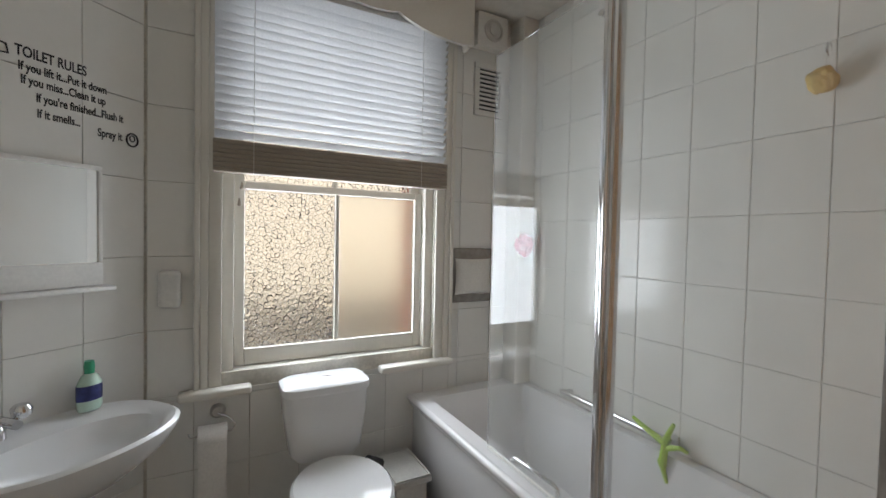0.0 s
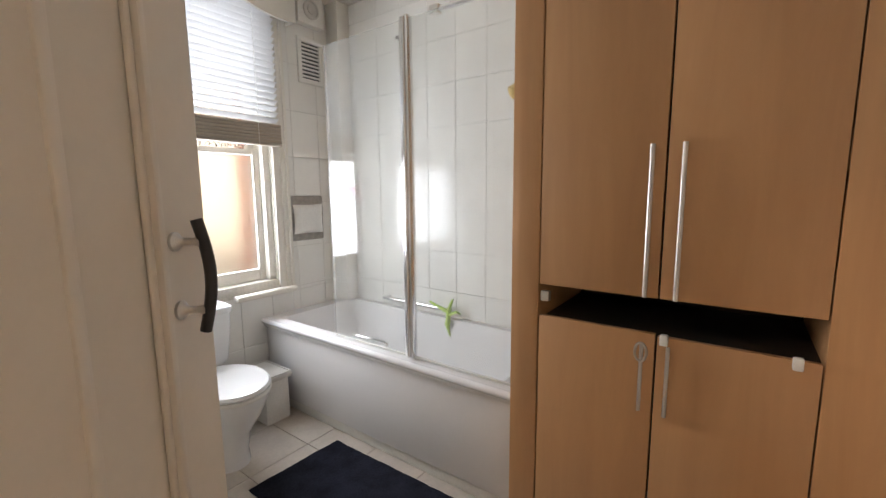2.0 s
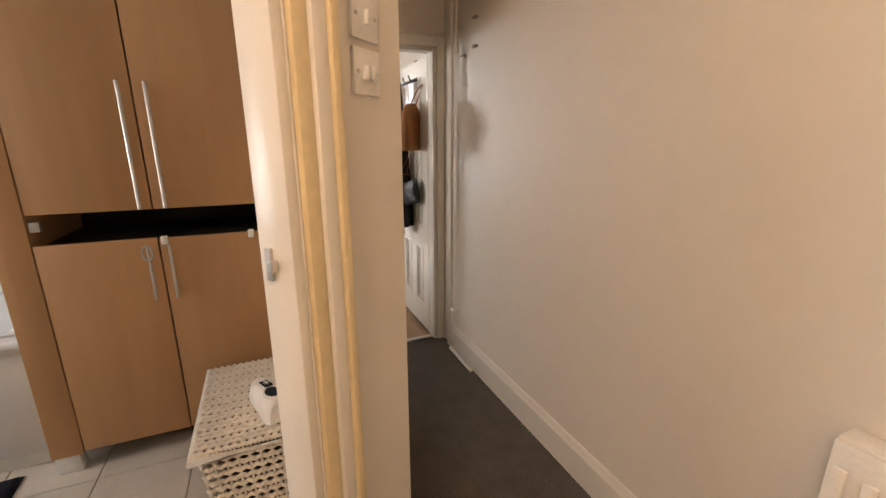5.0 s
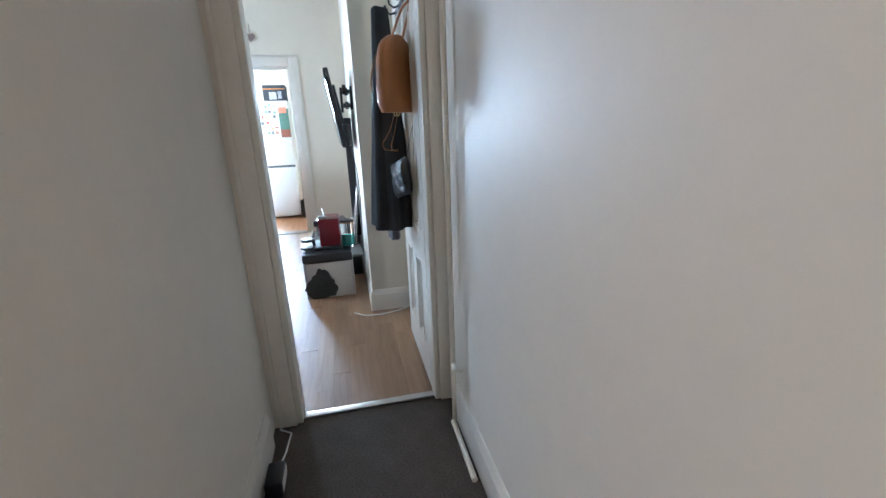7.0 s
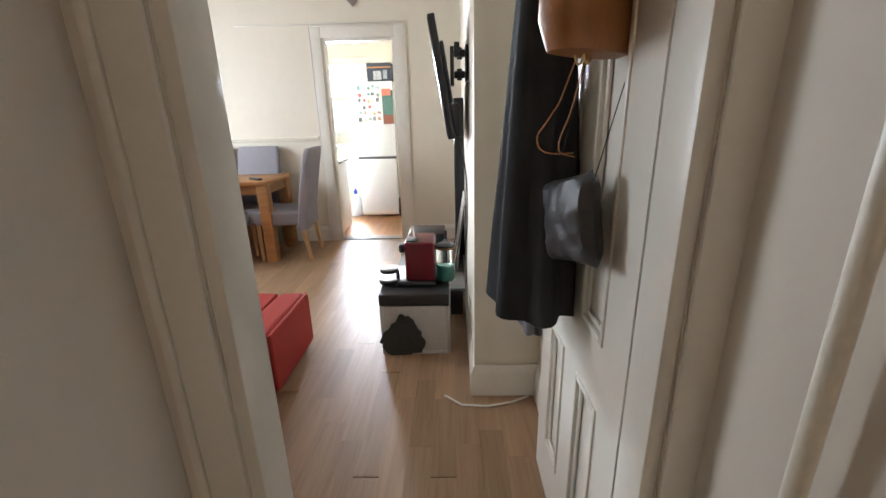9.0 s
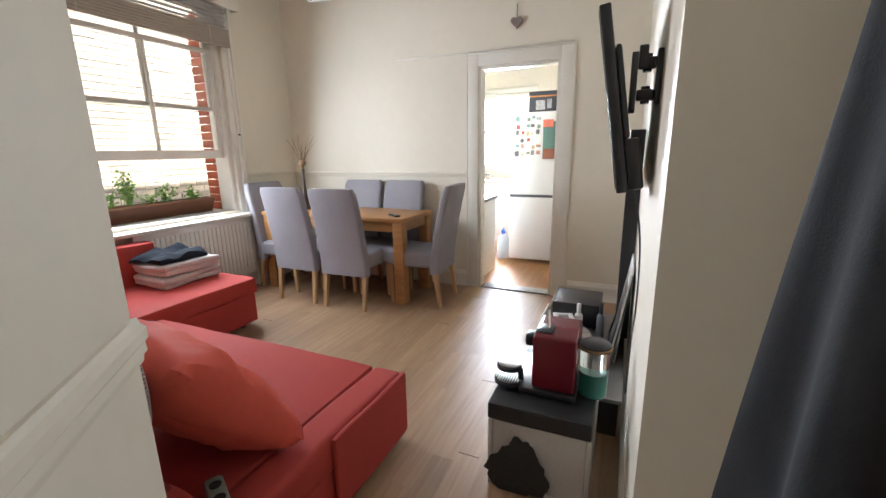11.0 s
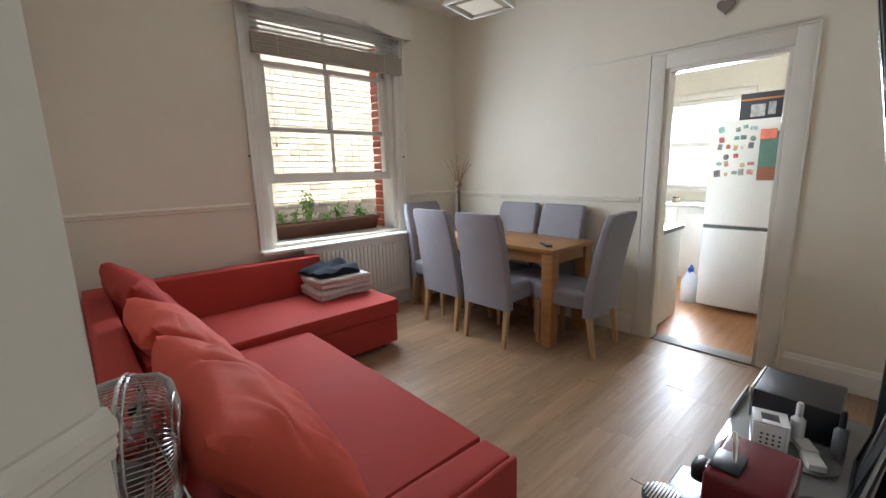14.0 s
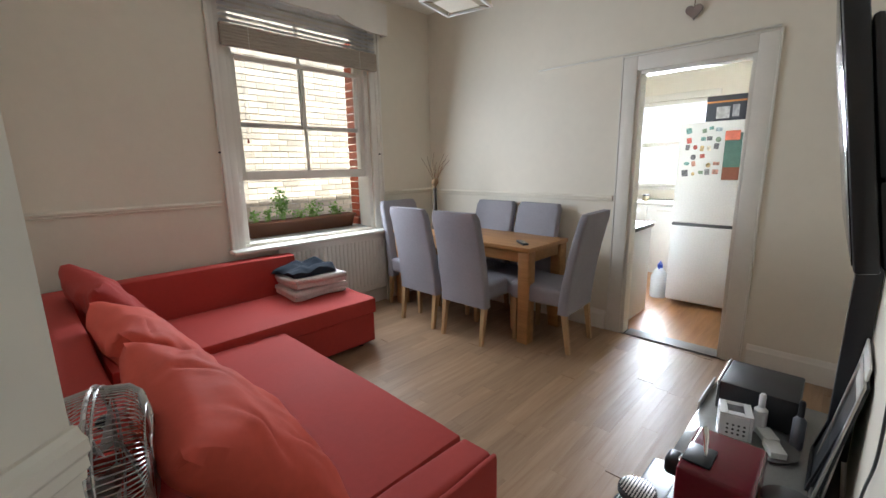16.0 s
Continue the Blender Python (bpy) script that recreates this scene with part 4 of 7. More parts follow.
lathe("bottle", [(0.030, 0), (0.034, 0.012), (0.034, 0.075), (0.022, 0.098), (0.012, 0.105)], mat("pale_green_soap", (0.55, 0.72, 0.62), 0.2, var=0.05), sb, "", 20, sy=0.65)
lathe("label", [(0.0345, 0.03), (0.0347, 0.031), (0.0347, 0.072), (0.0345, 0.073)], mat("blue_label", (0.03, 0.04, 0.16), 0.4, var=0.3, scale=60), sb, "dark blue label", 20, sy=0.66)
lathe("cap", [(0.013, 0.105), (0.014, 0.125), (0.012, 0.14), (0.0, 0.141)], mat("green_cap", (0.05, 0.35, 0.2), 0.4), sb, "green cap", 16)

# mirror on the splayed wall
MIR = Matrix.Translation((SP.x, SP.y, 0)) @ Matrix.Rotation(ANG, 4, 'Z')
mi = thing("mirror", "white-framed rectangular wall mirror with a narrow shelf", "mirror")
mi.matrix_basis = MIR
box("glass", (-1.0, -0.175, -0.024, -0.018, 1.455, 1.775), MIRRORM, mi, 0, smooth=False)
WF = mat("white_frame_paint", (0.78, 0.77, 0.74), 0.45, var=0.03)
bm = bmesh.new()
add_box(bm, -1.05, -0.162, -0.035, -0.009, 1.375, 1.455, 0.004)
add_box(bm, -1.05, -0.162, -0.030, -0.009, 1.775, 1.79, 0.002)
add_box(bm, -0.175, -0.162, -0.030, -0.009, 1.455, 1.775, 0.002)
add_box(bm, -1.05, -1.0, -0.034, -0.009, 1.455, 1.775, 0.004)
part("frame", bm, WF, mi, "", True)
box("shelf", (-1.06, -0.142, -0.075, -0.009, 1.36, 1.374), WF, mi, 0.003, "narrow white shelf")

INK = mat("black_vinyl", (0.02, 0.02, 0.022), 0.5)
dec = thing("wall_decal", "black vinyl lettering with bathroom rules on the tiles", "wall sticker")
dec.matrix_basis = MIR
for txt, x, z, h, nm in (("TOILET RULES", -0.385, 2.18, 0.036, "headline"), ("If you lift it...Put it down", -0.378, 2.138, 0.030, "line"), ("If you miss...Clean it up", -0.372, 2.098, 0.030, "line"), ("If you're finished...Flush it", -0.335, 2.052, 0.030, "line"), ("If it smells...", -0.333, 2.004, 0.030, "line"), ("Spray it", -0.165, 1.985, 0.032, "line")):
    cu = bpy.data.curves.new("text", 'FONT')
    cu.body, cu.size, cu.extrude, cu.offset = txt, h * 1.25, 0.0006, 0.0009
    o = new(nm, cu)
    bpy.context.view_layer.update()
    me = bpy.data.meshes.new_from_object(o.evaluated_get(bpy.context.evaluated_depsgraph_get()))
    bpy.data.objects.remove(o)
    me.materials.clear()
    me.materials.append(INK)
    o = new(nm, me)
    o.parent = dec
    sc = 0.66
    o.matrix_basis = Matrix.Translation((x, -0.0085, z - 0.085)) @ Matrix.Rotation(math.pi / 2, 4, 'X') @ Matrix.Diagonal((sc, 1, 1, 1))
bm = bmesh.new()
add_tube(bm, [(-0.05 + 0.02 * math.cos(a), -0.0095, 1.91 + 0.024 * math.sin(a)) for a in (2 * math.pi * k / 20 for k in range(20))], 0.003, 6, True)
add_tube(bm, [(-0.05 + 0.009 * math.cos(a), -0.0095, 1.915 + 0.011 * math.sin(a)) for a in (2 * math.pi * k / 14 for k in range(14))], 0.002, 6, True)
part("roll_sign", bm, INK, dec)
bm = bmesh.new()
add_tube(bm, [(-0.44, -0.0095, 2.085), (-0.40, -0.0095, 2.09), (-0.405, -0.0095, 2.115), (-0.44, -0.0095, 2.12)], 0.003, 6, True)
part("pointer_sign", bm, INK, dec)

ds = thing("air_freshener", "small white plastic dispenser on the tiled wall", "dispenser")
box("case", (0.05, 0.125, BW - 0.055, BW - 0.009, 1.265, 1.415), PLAST, ds, 0.016, seg=4)
rh = thing("toilet_roll_holder", "chrome ring toilet roll holder on the wall", "roll holder")
lathe("rose", [(0.03, 0), (0.03, 0.008), (0.02, 0.02), (0.0, 0.022)], STEEL, rh, "", 20, m=Matrix.Translation((0.258, BW - 0.009, 0.815)) @ Matrix.Rotation(math.pi / 2, 4, 'X'))
tube("arm", [(0.258, BW - 0.03, 0.81), (0.30, BW - 0.06, 0.80), (0.325, BW - 0.07, 0.77), (0.31, BW - 0.075, 0.748), (0.16, BW - 0.075, 0.745), (0.155, BW - 0.075, 0.76)], 0.004, CHROME, rh, "", 8)
ro = thing("toilet_roll", "white toilet roll with a long loose end", "toilet roll")
PAPER = mat("toilet_paper", (0.82, 0.80, 0.77), 0.95, var=0.03, scale=10, bump=0.3, bscale=120)
lathe("roll", [(0.018, 0), (0.05, 0), (0.05, 0.105), (0.018, 0.105)], PAPER, ro, "", 28, m=Matrix.Translation((0.188, BW - 0.075, 0.745 - 0.013)) @ Matrix.Rotation(math.pi / 2, 4, 'Y'))
box("loose_sheet", (0.19, 0.292, BW - 0.128, BW - 0.1262, 0.36, 0.735), PAPER, ro, 0, smooth=False)

for x0, x1 in ((0.115, 0.385), (0.965, 1.37)):
    sl = thing("window_ledge", "short white wooden ledge under the bathroom window", "ledge", group="window ledges")
    box("board", (x0, x1, BW - 0.075, BW - 0.009, 0.885, 0.92), GLOSS, sl, 0.012, seg=4)
fan = thing("extractor_fan", "square white extractor fan with a round grille", "extractor fan")
box("case", (1.482, 1.682, BW - 0.07, BW - 0.009, 2.615, 2.80), PLAST, fan, 0.008)
lathe("grille", [(0.06, 0), (0.06, 0.008), (0.05, 0.012), (0.045, 0.004), (0.03, 0.004), (0.028, 0.012), (0.01, 0.012), (0.0, 0.012)], STEEL, fan, "round grey grille", 28, m=Matrix.Translation((1.582, BW - 0.0695, 2.708)) @ Matrix.Rotation(math.pi / 2, 4, 'X'))
vn = thing("air_vent", "white louvred wall vent", "vent")
bm = bmesh.new()
for b in ((1.50, 1.70, 2.255, 2.285), (1.50, 1.70, 2.515, 2.545), (1.50, 1.53, 2.285, 2.515), (1.67, 1.70, 2.285, 2.515)):
    add_box(bm, b[0], b[1], BW - 0.024, BW - 0.006, b[2], b[3], 0.003)
part("frame", bm, PLAST, vn, "", True)
box("backing", (1.53, 1.67, BW - 0.011, BW - 0.007, 2.285, 2.515), BLACKP, vn, 0, smooth=False)
for i in range(9):
    z = 2.295 + i * 0.0245
    box("louvre", (1.53, 1.67, BW - 0.022, BW - 0.0115, z, z + 0.012), PLAST, vn, 0.002)
pw = thing("bath_pillow", "white cushion with a grey border stuck on the tiles", "bath pillow")
GB = mat("grey_mesh_border", (0.34, 0.32, 0.29), 0.8, var=0.15, scale=30, bump=0.4, bscale=200)
box("backing", (1.372, 1.64, BW - 0.022, BW - 0.009, 1.21, 1.51), GB, pw, 0.01, "grey mesh border")
pillow("pad", 0.235, 0.20, 0.05, PLAST, Matrix.Translation((1.508, BW - 0.035, 1.355)) @ Matrix.Rotation(math.pi / 2, 4, 'X'), pw, "white inflated pad", 3, 12, 0.003, 0.25)
cl = thing("pipe_boxing", "white painted boxed-in pipe in the corner", "boxing", kind="structure")
box("board", (1.745, 1.852, BW - 0.13, BW - 0.009, 0.742, BC - 0.001), GLOSS, cl, 0.004)
kn = thing("wall_plug", "small dark screw in the tiled wall", "screw")
lathe("head", [(0.006, 0), (0.006, 0.003)], BLACKP, kn, "", 10, m=Matrix.Translation((1.325, BW - 0.009, 1.09)) @ Matrix.Rotation(math.pi / 2, 4, 'X'))

# tall cupboard
cb = thing("tall_cupboard", "tall beech-veneer cupboard with four doors and a dark gap between them", "cupboard")
CX = 1.085
box("side_stile", (CX - 0.012, 1.85, 1.17, 1.272, BZ + 0.075, BC - 0.002), BEECH, cb, 0.002)
box("side_stile", (CX - 0.012, 1.85, 0.262, 0.423, BZ + 0.075, BC - 0.002), BEECH, cb, 0.002)
# back and gap shelves carry the recess's shade in their colour
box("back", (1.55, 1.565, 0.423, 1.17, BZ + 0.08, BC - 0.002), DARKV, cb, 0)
box("shelf", (CX + 0.02, 1.549, 0.4232, 1.1698, 1.055, 1.085), DARKV, cb, 0.001, "shelf in the gap, near black for the shade there")
box("shelf", (CX + 0.02, 1.549, 0.4232, 1.1698, 1.225, 1.245), DARKV, cb, 0.001, "underside over the gap, near black for the shade there")
box("fascia", (CX - 0.010, CX + 0.008, 0.4232, 1.1698, 2.62, BC - 0.003), BEECH, cb, 0.001, "beech panel over the doors")
for y0, y1, hy, rot in ((0.80, 1.166, 0.832, 0), (0.427, 0.794, 0.752, 0)):
    dr = box("upper_door", (CX - 0.010, CX + 0.010, y0, y1, 1.21, 2.612), BEECH, cb, 0.0015)
    bm = bmesh.new()
    add_tube(bm, [(CX - 0.032, hy, 1.215), (CX - 0.032, hy, 1.655)], 0.0065, 10)
    for z in (1.26, 1.61):
        add_tube(bm, [(CX - 0.032, hy, z), (CX - 0.009, hy, z)], 0.004, 8)
    part("handle", bm, STEEL, dr, "long brushed steel bar handle", True)
for y0, y1, hy, zt in ((0.80, 1.166, 0.832, 1.10), (0.427, 0.794, 0.762, 1.096)):
    dr = box("lower_door", (CX - 0.010, CX + 0.010, y0, y1, BZ + 0.085, zt), BEECH, cb, 0.0015)
    bm = bmesh.new()
    add_tube(bm, [(CX - 0.03, hy, 0.86), (CX - 0.03, hy, 1.075)], 0.0055, 10)
    for z in (0.89, 1.05):
        add_tube(bm, [(CX - 0.03, hy, z), (CX - 0.009, hy, z)], 0.004, 8)
    part("handle", bm, STEEL, dr, "brushed steel bar handle", True)
for y in (0.775, 0.475):
    box("catch", (CX - 0.03, CX - 0.0105, y - 0.011, y + 0.011, 1.075, 1.108), PLAST, cb, 0.004, "small white child lock")
box("catch", (CX - 0.005, CX + 0.02, 1.135, 1.165, 1.15, 1.185), STEEL, cb, 0.003, "metal hinge plate")
for y0 in (1.185, 0.335):
    box("foot", (CX - 0.008, CX + 0.05, y0, y0 + 0.08, BZ, BZ + 0.074), PLAST, cb, 0.003, "white block foot")
kt = thing("key_tag", "small metal key tag hanging on a cupboard handle", "key tag")
bm = bmesh.new()
add_tube(bm, [(CX - 0.042, 0.832 + 0.016 * math.cos(a), 1.05 + 0.028 * math.sin(a)) for a in (2 * math.pi * k / 16 for k in range(16))], 0.004, 6, True)
part("ring", bm, STEEL, kt, "", True)

bmat = thing("bath_mat", "dark navy bath mat on the tiled floor", "bath mat")
bm = bmesh.new()
n, mN = 60, 36
q = [Vector((1.125, 1.385, 0)), Vector((1.11, 2.33, 0)), Vector((0.62, 2.36, 0)), Vector((0.585, 1.36, 0))]
gg = []
for i in range(n + 1):
    row = []
    for j in range(mN + 1):
        a, b = i / n, j / mN
        p = (q[0] * (1 - a) + q[1] * a) * (1 - b) + (q[3] * (1 - a) + q[2] * a) * b
        e = min(i, n - i, j * 1.0, mN - j)
        row.append(bm.verts.new((p.x + 0.004 * noise.noise(p * 14), p.y + 0.004 * noise.noise(p * 14 + Vector((5, 0, 0))), BZ + (0.002 if e == 0 else 0.016) + 0.004 * noise.noise(p * 9) * (e > 0) + random.uniform(-0.0012, 0.0012))))
    gg.append(row)
for i in range(n):
    for j in range(mN):
        bm.faces.new((gg[i][j], gg[i + 1][j], gg[i + 1][j + 1], gg[i][j + 1]))
part("mat_body", bm, NAVY, bmat, "", True)


# laundry basket
lb = thing("laundry_basket", "white painted wicker laundry basket with a flat lid", "laundry basket", (0.590, 0.492, BZ))
BH = 0.435
bm = bmesh.new()
HX, HY, TP = 0.225, 0.15, 0.035


def brow(z, side, s):
    """A point on the wall of the basket, s from 0 to 1 along that side."""
    k = z / BH
    hx, hy = HX - TP * (1 - k), HY - TP * (1 - k)
    return {0: (-hx, hy - 2 * hy * s), 1: (-hx + 2 * hx * s, -hy), 2: (hx, -hy + 2 * hy * s), 3: (hx - 2 * hx * s, hy)}[side]


rows_n = 17
for side in range(4):
    ln = 14 if side in (1, 3) else 10
    for r in range(rows_n):
        z = 0.012 + (BH - 0.024) * r / (rows_n - 1)
        pts = []
        for k in range(ln * 2 + 1):
            s = k / (ln * 2)
            x, y = brow(z, side, s)
            off = 0.005 * math.cos(math.pi * (k + r))
            nx, ny = {0: (-1, 0), 1: (0, -1), 2: (1, 0), 3: (0, 1)}[side]
            pts.append((x + nx * off, y + ny * off, z))
        add_tube(bm, pts, 0.0078, 5)
    for k in range(ln + 1):
        s = k / ln
        a, b = brow(0, side, s), brow(BH, side, s)
        add_tube(bm, [(a[0], a[1], 0.0), (b[0], b[1], BH)], 0.004, 5)
tagged(part("woven_body", bm, WOVEN, lb, "woven wicker body", True), kind="stuff")
# added brown-black filler: shade of the hollow as seen through the weave
box("inner_dark", (-HX + 0.045, HX - 0.045, -HY + 0.045, HY - 0.045, 0.01, BH - 0.005), mat("basket_shade_fill", (0.10, 0.075, 0.05), 0.9), lb, 0)
ld = part("lid", bmesh.new(), WOVEN, lb)
bm = bmesh.new()
lx, ly = HX + 0.018, HY + 0.018
add_tube(bm, [(-lx, -ly, BH + 0.012), (lx, -ly, BH + 0.012), (lx, ly, BH + 0.012), (-lx, ly, BH + 0.012)], 0.014, 8, True)
for r in range(23):
    x = -lx + 0.012 + (2 * lx - 0.024) * r / 22
    pts = [(x, -ly + 2 * ly * k / 32, BH + 0.024 + 0.004 * math.cos(math.pi * (k + r))) for k in range(33)]
    add_tube(bm, pts, 0.0072, 5)
for k in range(17):
    y = -ly + 2 * ly * k / 16
    add_tube(bm, [(-lx, y, BH + 0.023), (lx, y, BH + 0.023)], 0.0035, 5)
bm.to_mesh(ld.data)
bm.free()
ld["label"] = "woven wicker lid"
for p in ld.data.polygons:
    p.use_smooth = True
# added dark sheet that colours in the shade between the lid's strands
box("lid_dark", (-lx + 0.02, lx - 0.02, -ly + 0.02, ly - 0.02, BH + 0.002, BH + 0.010), mat("lid_shade_fill", (0.10, 0.075, 0.05), 0.9), lb, 0)

SHOEW = mat("white_canvas_shoe", (0.74, 0.71, 0.66), 0.75, var=0.06, scale=20, bump=0.2, bscale=150, dirt=0.2)


def shoe(loc, rz):
    s = thing("shoe", "small white canvas trainer with a dark opening on the basket", "shoe", loc, rz, "pair of shoes")
    N = 24
    prof = [(-0.105, 0.024, 0.05), (-0.095, 0.032, 0.062), (-0.06, 0.036, 0.068), (-0.02, 0.036, 0.062), (0.03, 0.038, 0.05), (0.07, 0.038, 0.04), (0.10, 0.028, 0.032), (0.115, 0.012, 0.024)]
    bm = bmesh.new()
    rr = []
    for x, hw, h in prof:
        rr.append([bm.verts.new((x, hw * math.cos(math.pi * k / (N - 1)), 0.014 + h * math.sin(math.pi * k / (N - 1)) ** 0.75)) for k in range(N)])
    for a, b in zip(rr, rr[1:]):
        for k in range(N - 1):
            bm.faces.new((a[k], a[k + 1], b[k + 1], b[k]))
    bm.faces.new(rr[0])
    bm.faces.new(rr[-1][::-1])
    part("upper", bm, SHOEW, s, "", True)
    bm = bmesh.new()
    pts = [(x, hw * 1.06) for x, hw, h in prof]
    lp = pts + [(x, -w) for x, w in reversed(pts)]
    lo = [bm.verts.new((x, y, 0)) for x, y in lp]
    hi = [bm.verts.new((x, y, 0.016)) for x, y in lp]
    bm.faces.new(lo[::-1])
    bm.faces.new(hi)
    for k in range(len(lp)):
        bm.faces.new((lo[k], lo[(k + 1) % len(lp)], hi[(k + 1) % len(lp)], hi[k]))
    part("sole", bm, PLAST, s)
    bm = bmesh.new()
    bmesh.ops.create_icosphere(bm, subdivisions=3, radius=1)
    bmesh.ops.transform(bm, matrix=Matrix.Translation((-0.058, 0, 0.072)) @ Matrix.Diagonal((0.034, 0.022, 0.013, 1)), verts=bm.verts)
    part("opening", bm, DENIM, s, "dark opening", True)
    bm = bmesh.new()
    add_tube(bm, [(-0.058 + 0.036 * math.cos(a), 0.025 * math.sin(a), 0.078) for a in (2 * math.pi * k / 20 for k in range(20))], 0.005, 8, True)
    part("collar", bm, SHOEW, s, "padded white collar", True)
    bm = bmesh.new()
    add_box(bm, -0.030, 0.045, -0.012, 0.012, -0.002, 0.004, 0.002, m=Matrix.Translation((0, 0, 0.074)) @ Matrix.Rotation(radians(17), 4, 'Y'))
    part("tongue", bm, DENIM, s, "dark tongue", True)
    for k in range(4):
        x = -0.012 + 0.018 * k
        tube("lace", [(x, -0.02, 0.066 - 0.16 * max(x, 0)), (x + 0.006, 0, 0.083 - 0.30 * max(x, 0) - 0.004 * k), (x, 0.02, 0.066 - 0.16 * max(x, 0))], 0.003, PLAST, s, "", 6)
    return s


shoe((0.50, 0.462, BZ + BH + 0.0355), 15)
shoe((0.50, 0.377, BZ + BH + 0.0355), 4)

# ---- hall things ----
SWP = place(uv(JR, -0.085, 0.20), ANG - math.pi / 2)


def switch(z, gangs):
    s = thing("light_switch", "white plastic light switch on the hall wall", "light switch", group="hall switches")
    s.matrix_basis = SWP @ Matrix.Translation((0, 0, z))
    box("plate", (-0.043, 0.043, -0.009, 0.0, -0.043, 0.043), PLAST, s, 0.003)
    for g in range(gangs):
        x = (g - (gangs - 1) / 2) * 0.022
        box("rocker", (x - 0.006, x + 0.006, -0.020, -0.0092, -0.013, 0.013), PLAST, s, 0.002, "", m=Matrix.Rotation(radians(8), 4, 'X'))
    for x in (-0.03, 0.03):
        lathe("screw", [(0.004, 0), (0.004, 0.002)], STEEL, s, "", 8, m=Matrix.Translation((x, -0.009, 0)) @ Matrix.Rotation(math.pi / 2, 4, 'X'))


switch(1.685, 1)
switch(1.585, 2)
pp = thing("heating_pipe", "white painted pipe running down beside the door and along the skirting", "pipe")
WP = mat("painted_pipe", (0.76, 0.72, 0.63), 0.4, var=0.04)
tube("riser", [(1.70, -0.712, 0.03), (1.70, -0.712, 2.6)], 0.011, WP, pp)
tube("riser", [(1.64, -0.712, 1.95), (1.64, -0.712, 2.6)], 0.009, WP, pp)
tube("floor_run", [(1.70, -0.705, 0.02), (1.36, -0.70, 0.02)], 0.012, WP, pp)
tube("tee", [(1.70, -0.712, 0.32), (1.64, -0.70, 0.322), (1.63, -0.735, 0.322)], 0.009, WP, pp)
for x, z in ((1.60, 1.93), (1.45, 1.955), (1.45, 2.10)):
    pc = thing("wall_hook", "small painted clip on the hall wall", "clip", group="hall clips")
    box("clip", (x - 0.018, x + 0.018, -0.763 + 0.018, -0.722, z - 0.006, z + 0.008), TAUPE, pc, 0.003)
ra = thing("radiator", "white panel radiator on the hall wall", "radiator")
RADW = mat("radiator_enamel", (0.78, 0.75, 0.69), 0.35, var=0.02)
x0, x1, rad_y, nf = -1.3, -0.40, -0.66, 18
fp = box("front_panel", (x0, x1, rad_y - 0.010, rad_y + 0.004, 0.22, 0.84), RADW, ra, 0.004)
for i in range(nf):
    xa = x0 + (x1 - x0) * i / nf
    xb = x0 + (x1 - x0) * (i + 1) / nf
    box("flute", (xa + 0.012, xb - 0.012, rad_y + 0.0042, rad_y + 0.016, 0.27, 0.785), RADW, fp, 0.006)
box("top_grille", (x0, x1, -0.735, rad_y - 0.011, 0.82, 0.845), RADW, ra, 0.003)
for x in (x0 + 0.1, x1 - 0.1):
    box("bracket", (x - 0.02, x + 0.02, -0.745, rad_y - 0.011, 0.25, 0.70), RADW, ra, 0.002)


# ---- living room things ----
def cushion_box(name, x0, x1, y0, y1, z0, z1, material, parent, label="", bev=0.035, seed=0, amp=0.004):
    """An upholstered block with soft edges and slightly uneven faces."""
    bm = bmesh.new()
    add_box(bm, x0, x1, y0, y1, z0, z1)
    bmesh.ops.subdivide_edges(bm, edges=list(bm.edges), cuts=9, use_grid_fill=True)
    cx, cy, cz = (x0 + x1) / 2, (y0 + y1) / 2, (z0 + z1) / 2
    hx, hy, hz = (x1 - x0) / 2, (y1 - y0) / 2, (z1 - z0) / 2
    for v in bm.verts:
        d = Vector((v.co.x - cx, v.co.y - cy, v.co.z - cz))
        inner = Vector((max(min(d.x, hx - bev), bev - hx), max(min(d.y, hy - bev), bev - hy), max(min(d.z, hz - bev), bev - hz)))
        o = d - inner
        if o.length > 1e-6:
            d = inner + o.normalized() * bev
        v.co = Vector((cx, cy, cz)) + d + Vector((1, 1, 1)) * amp * noise.noise(v.co * 4 + Vector((seed, 0, 0)))
    return part(name, bm, material, parent, label, True)


sofa = thing("corner_sofa", "red fabric corner sofa bed with a chaise under the window", "sofa")
cushion_box("chaise_seat", 2.66, 4.31, 2.235, 2.92, 0.262, 0.392, REDF, sofa, "padded chaise seat", 0.02, 1)
cushion_box("chaise_base", 2.66, 4.295, 2.25, 2.92, 0.035, 0.264, REDF, sofa, "", 0.012, 2, 0.002)
cushion_box("main_seat", 2.62, 3.56, 0.672, 2.225, 0.20, 0.342, REDF, sofa, "flat pulled-out seat", 0.02, 3)
cushion_box("seat_end", 2.62, 3.56, 0.522, 0.668, 0.202, 0.338, REDF, sofa, "padded end strip of the seat", 0.02, 8)
cushion_box("end_arm", 2.46, 2.60, 0.56, 0.945, 0.05, 0.50, REDF, sofa, "low end of the backrest", 0.02, 9)
cushion_box("main_base", 2.66, 3.55, 0.535, 2.22, 0.02, 0.202, REDF, sofa, "", 0.012, 4, 0.002)
cushion_box("front_flap", 3.05, 3.565, 0.498, 0.524, 0.03, 0.336, REDF, sofa, "loose cover flap", 0.012, 5, 0.003)
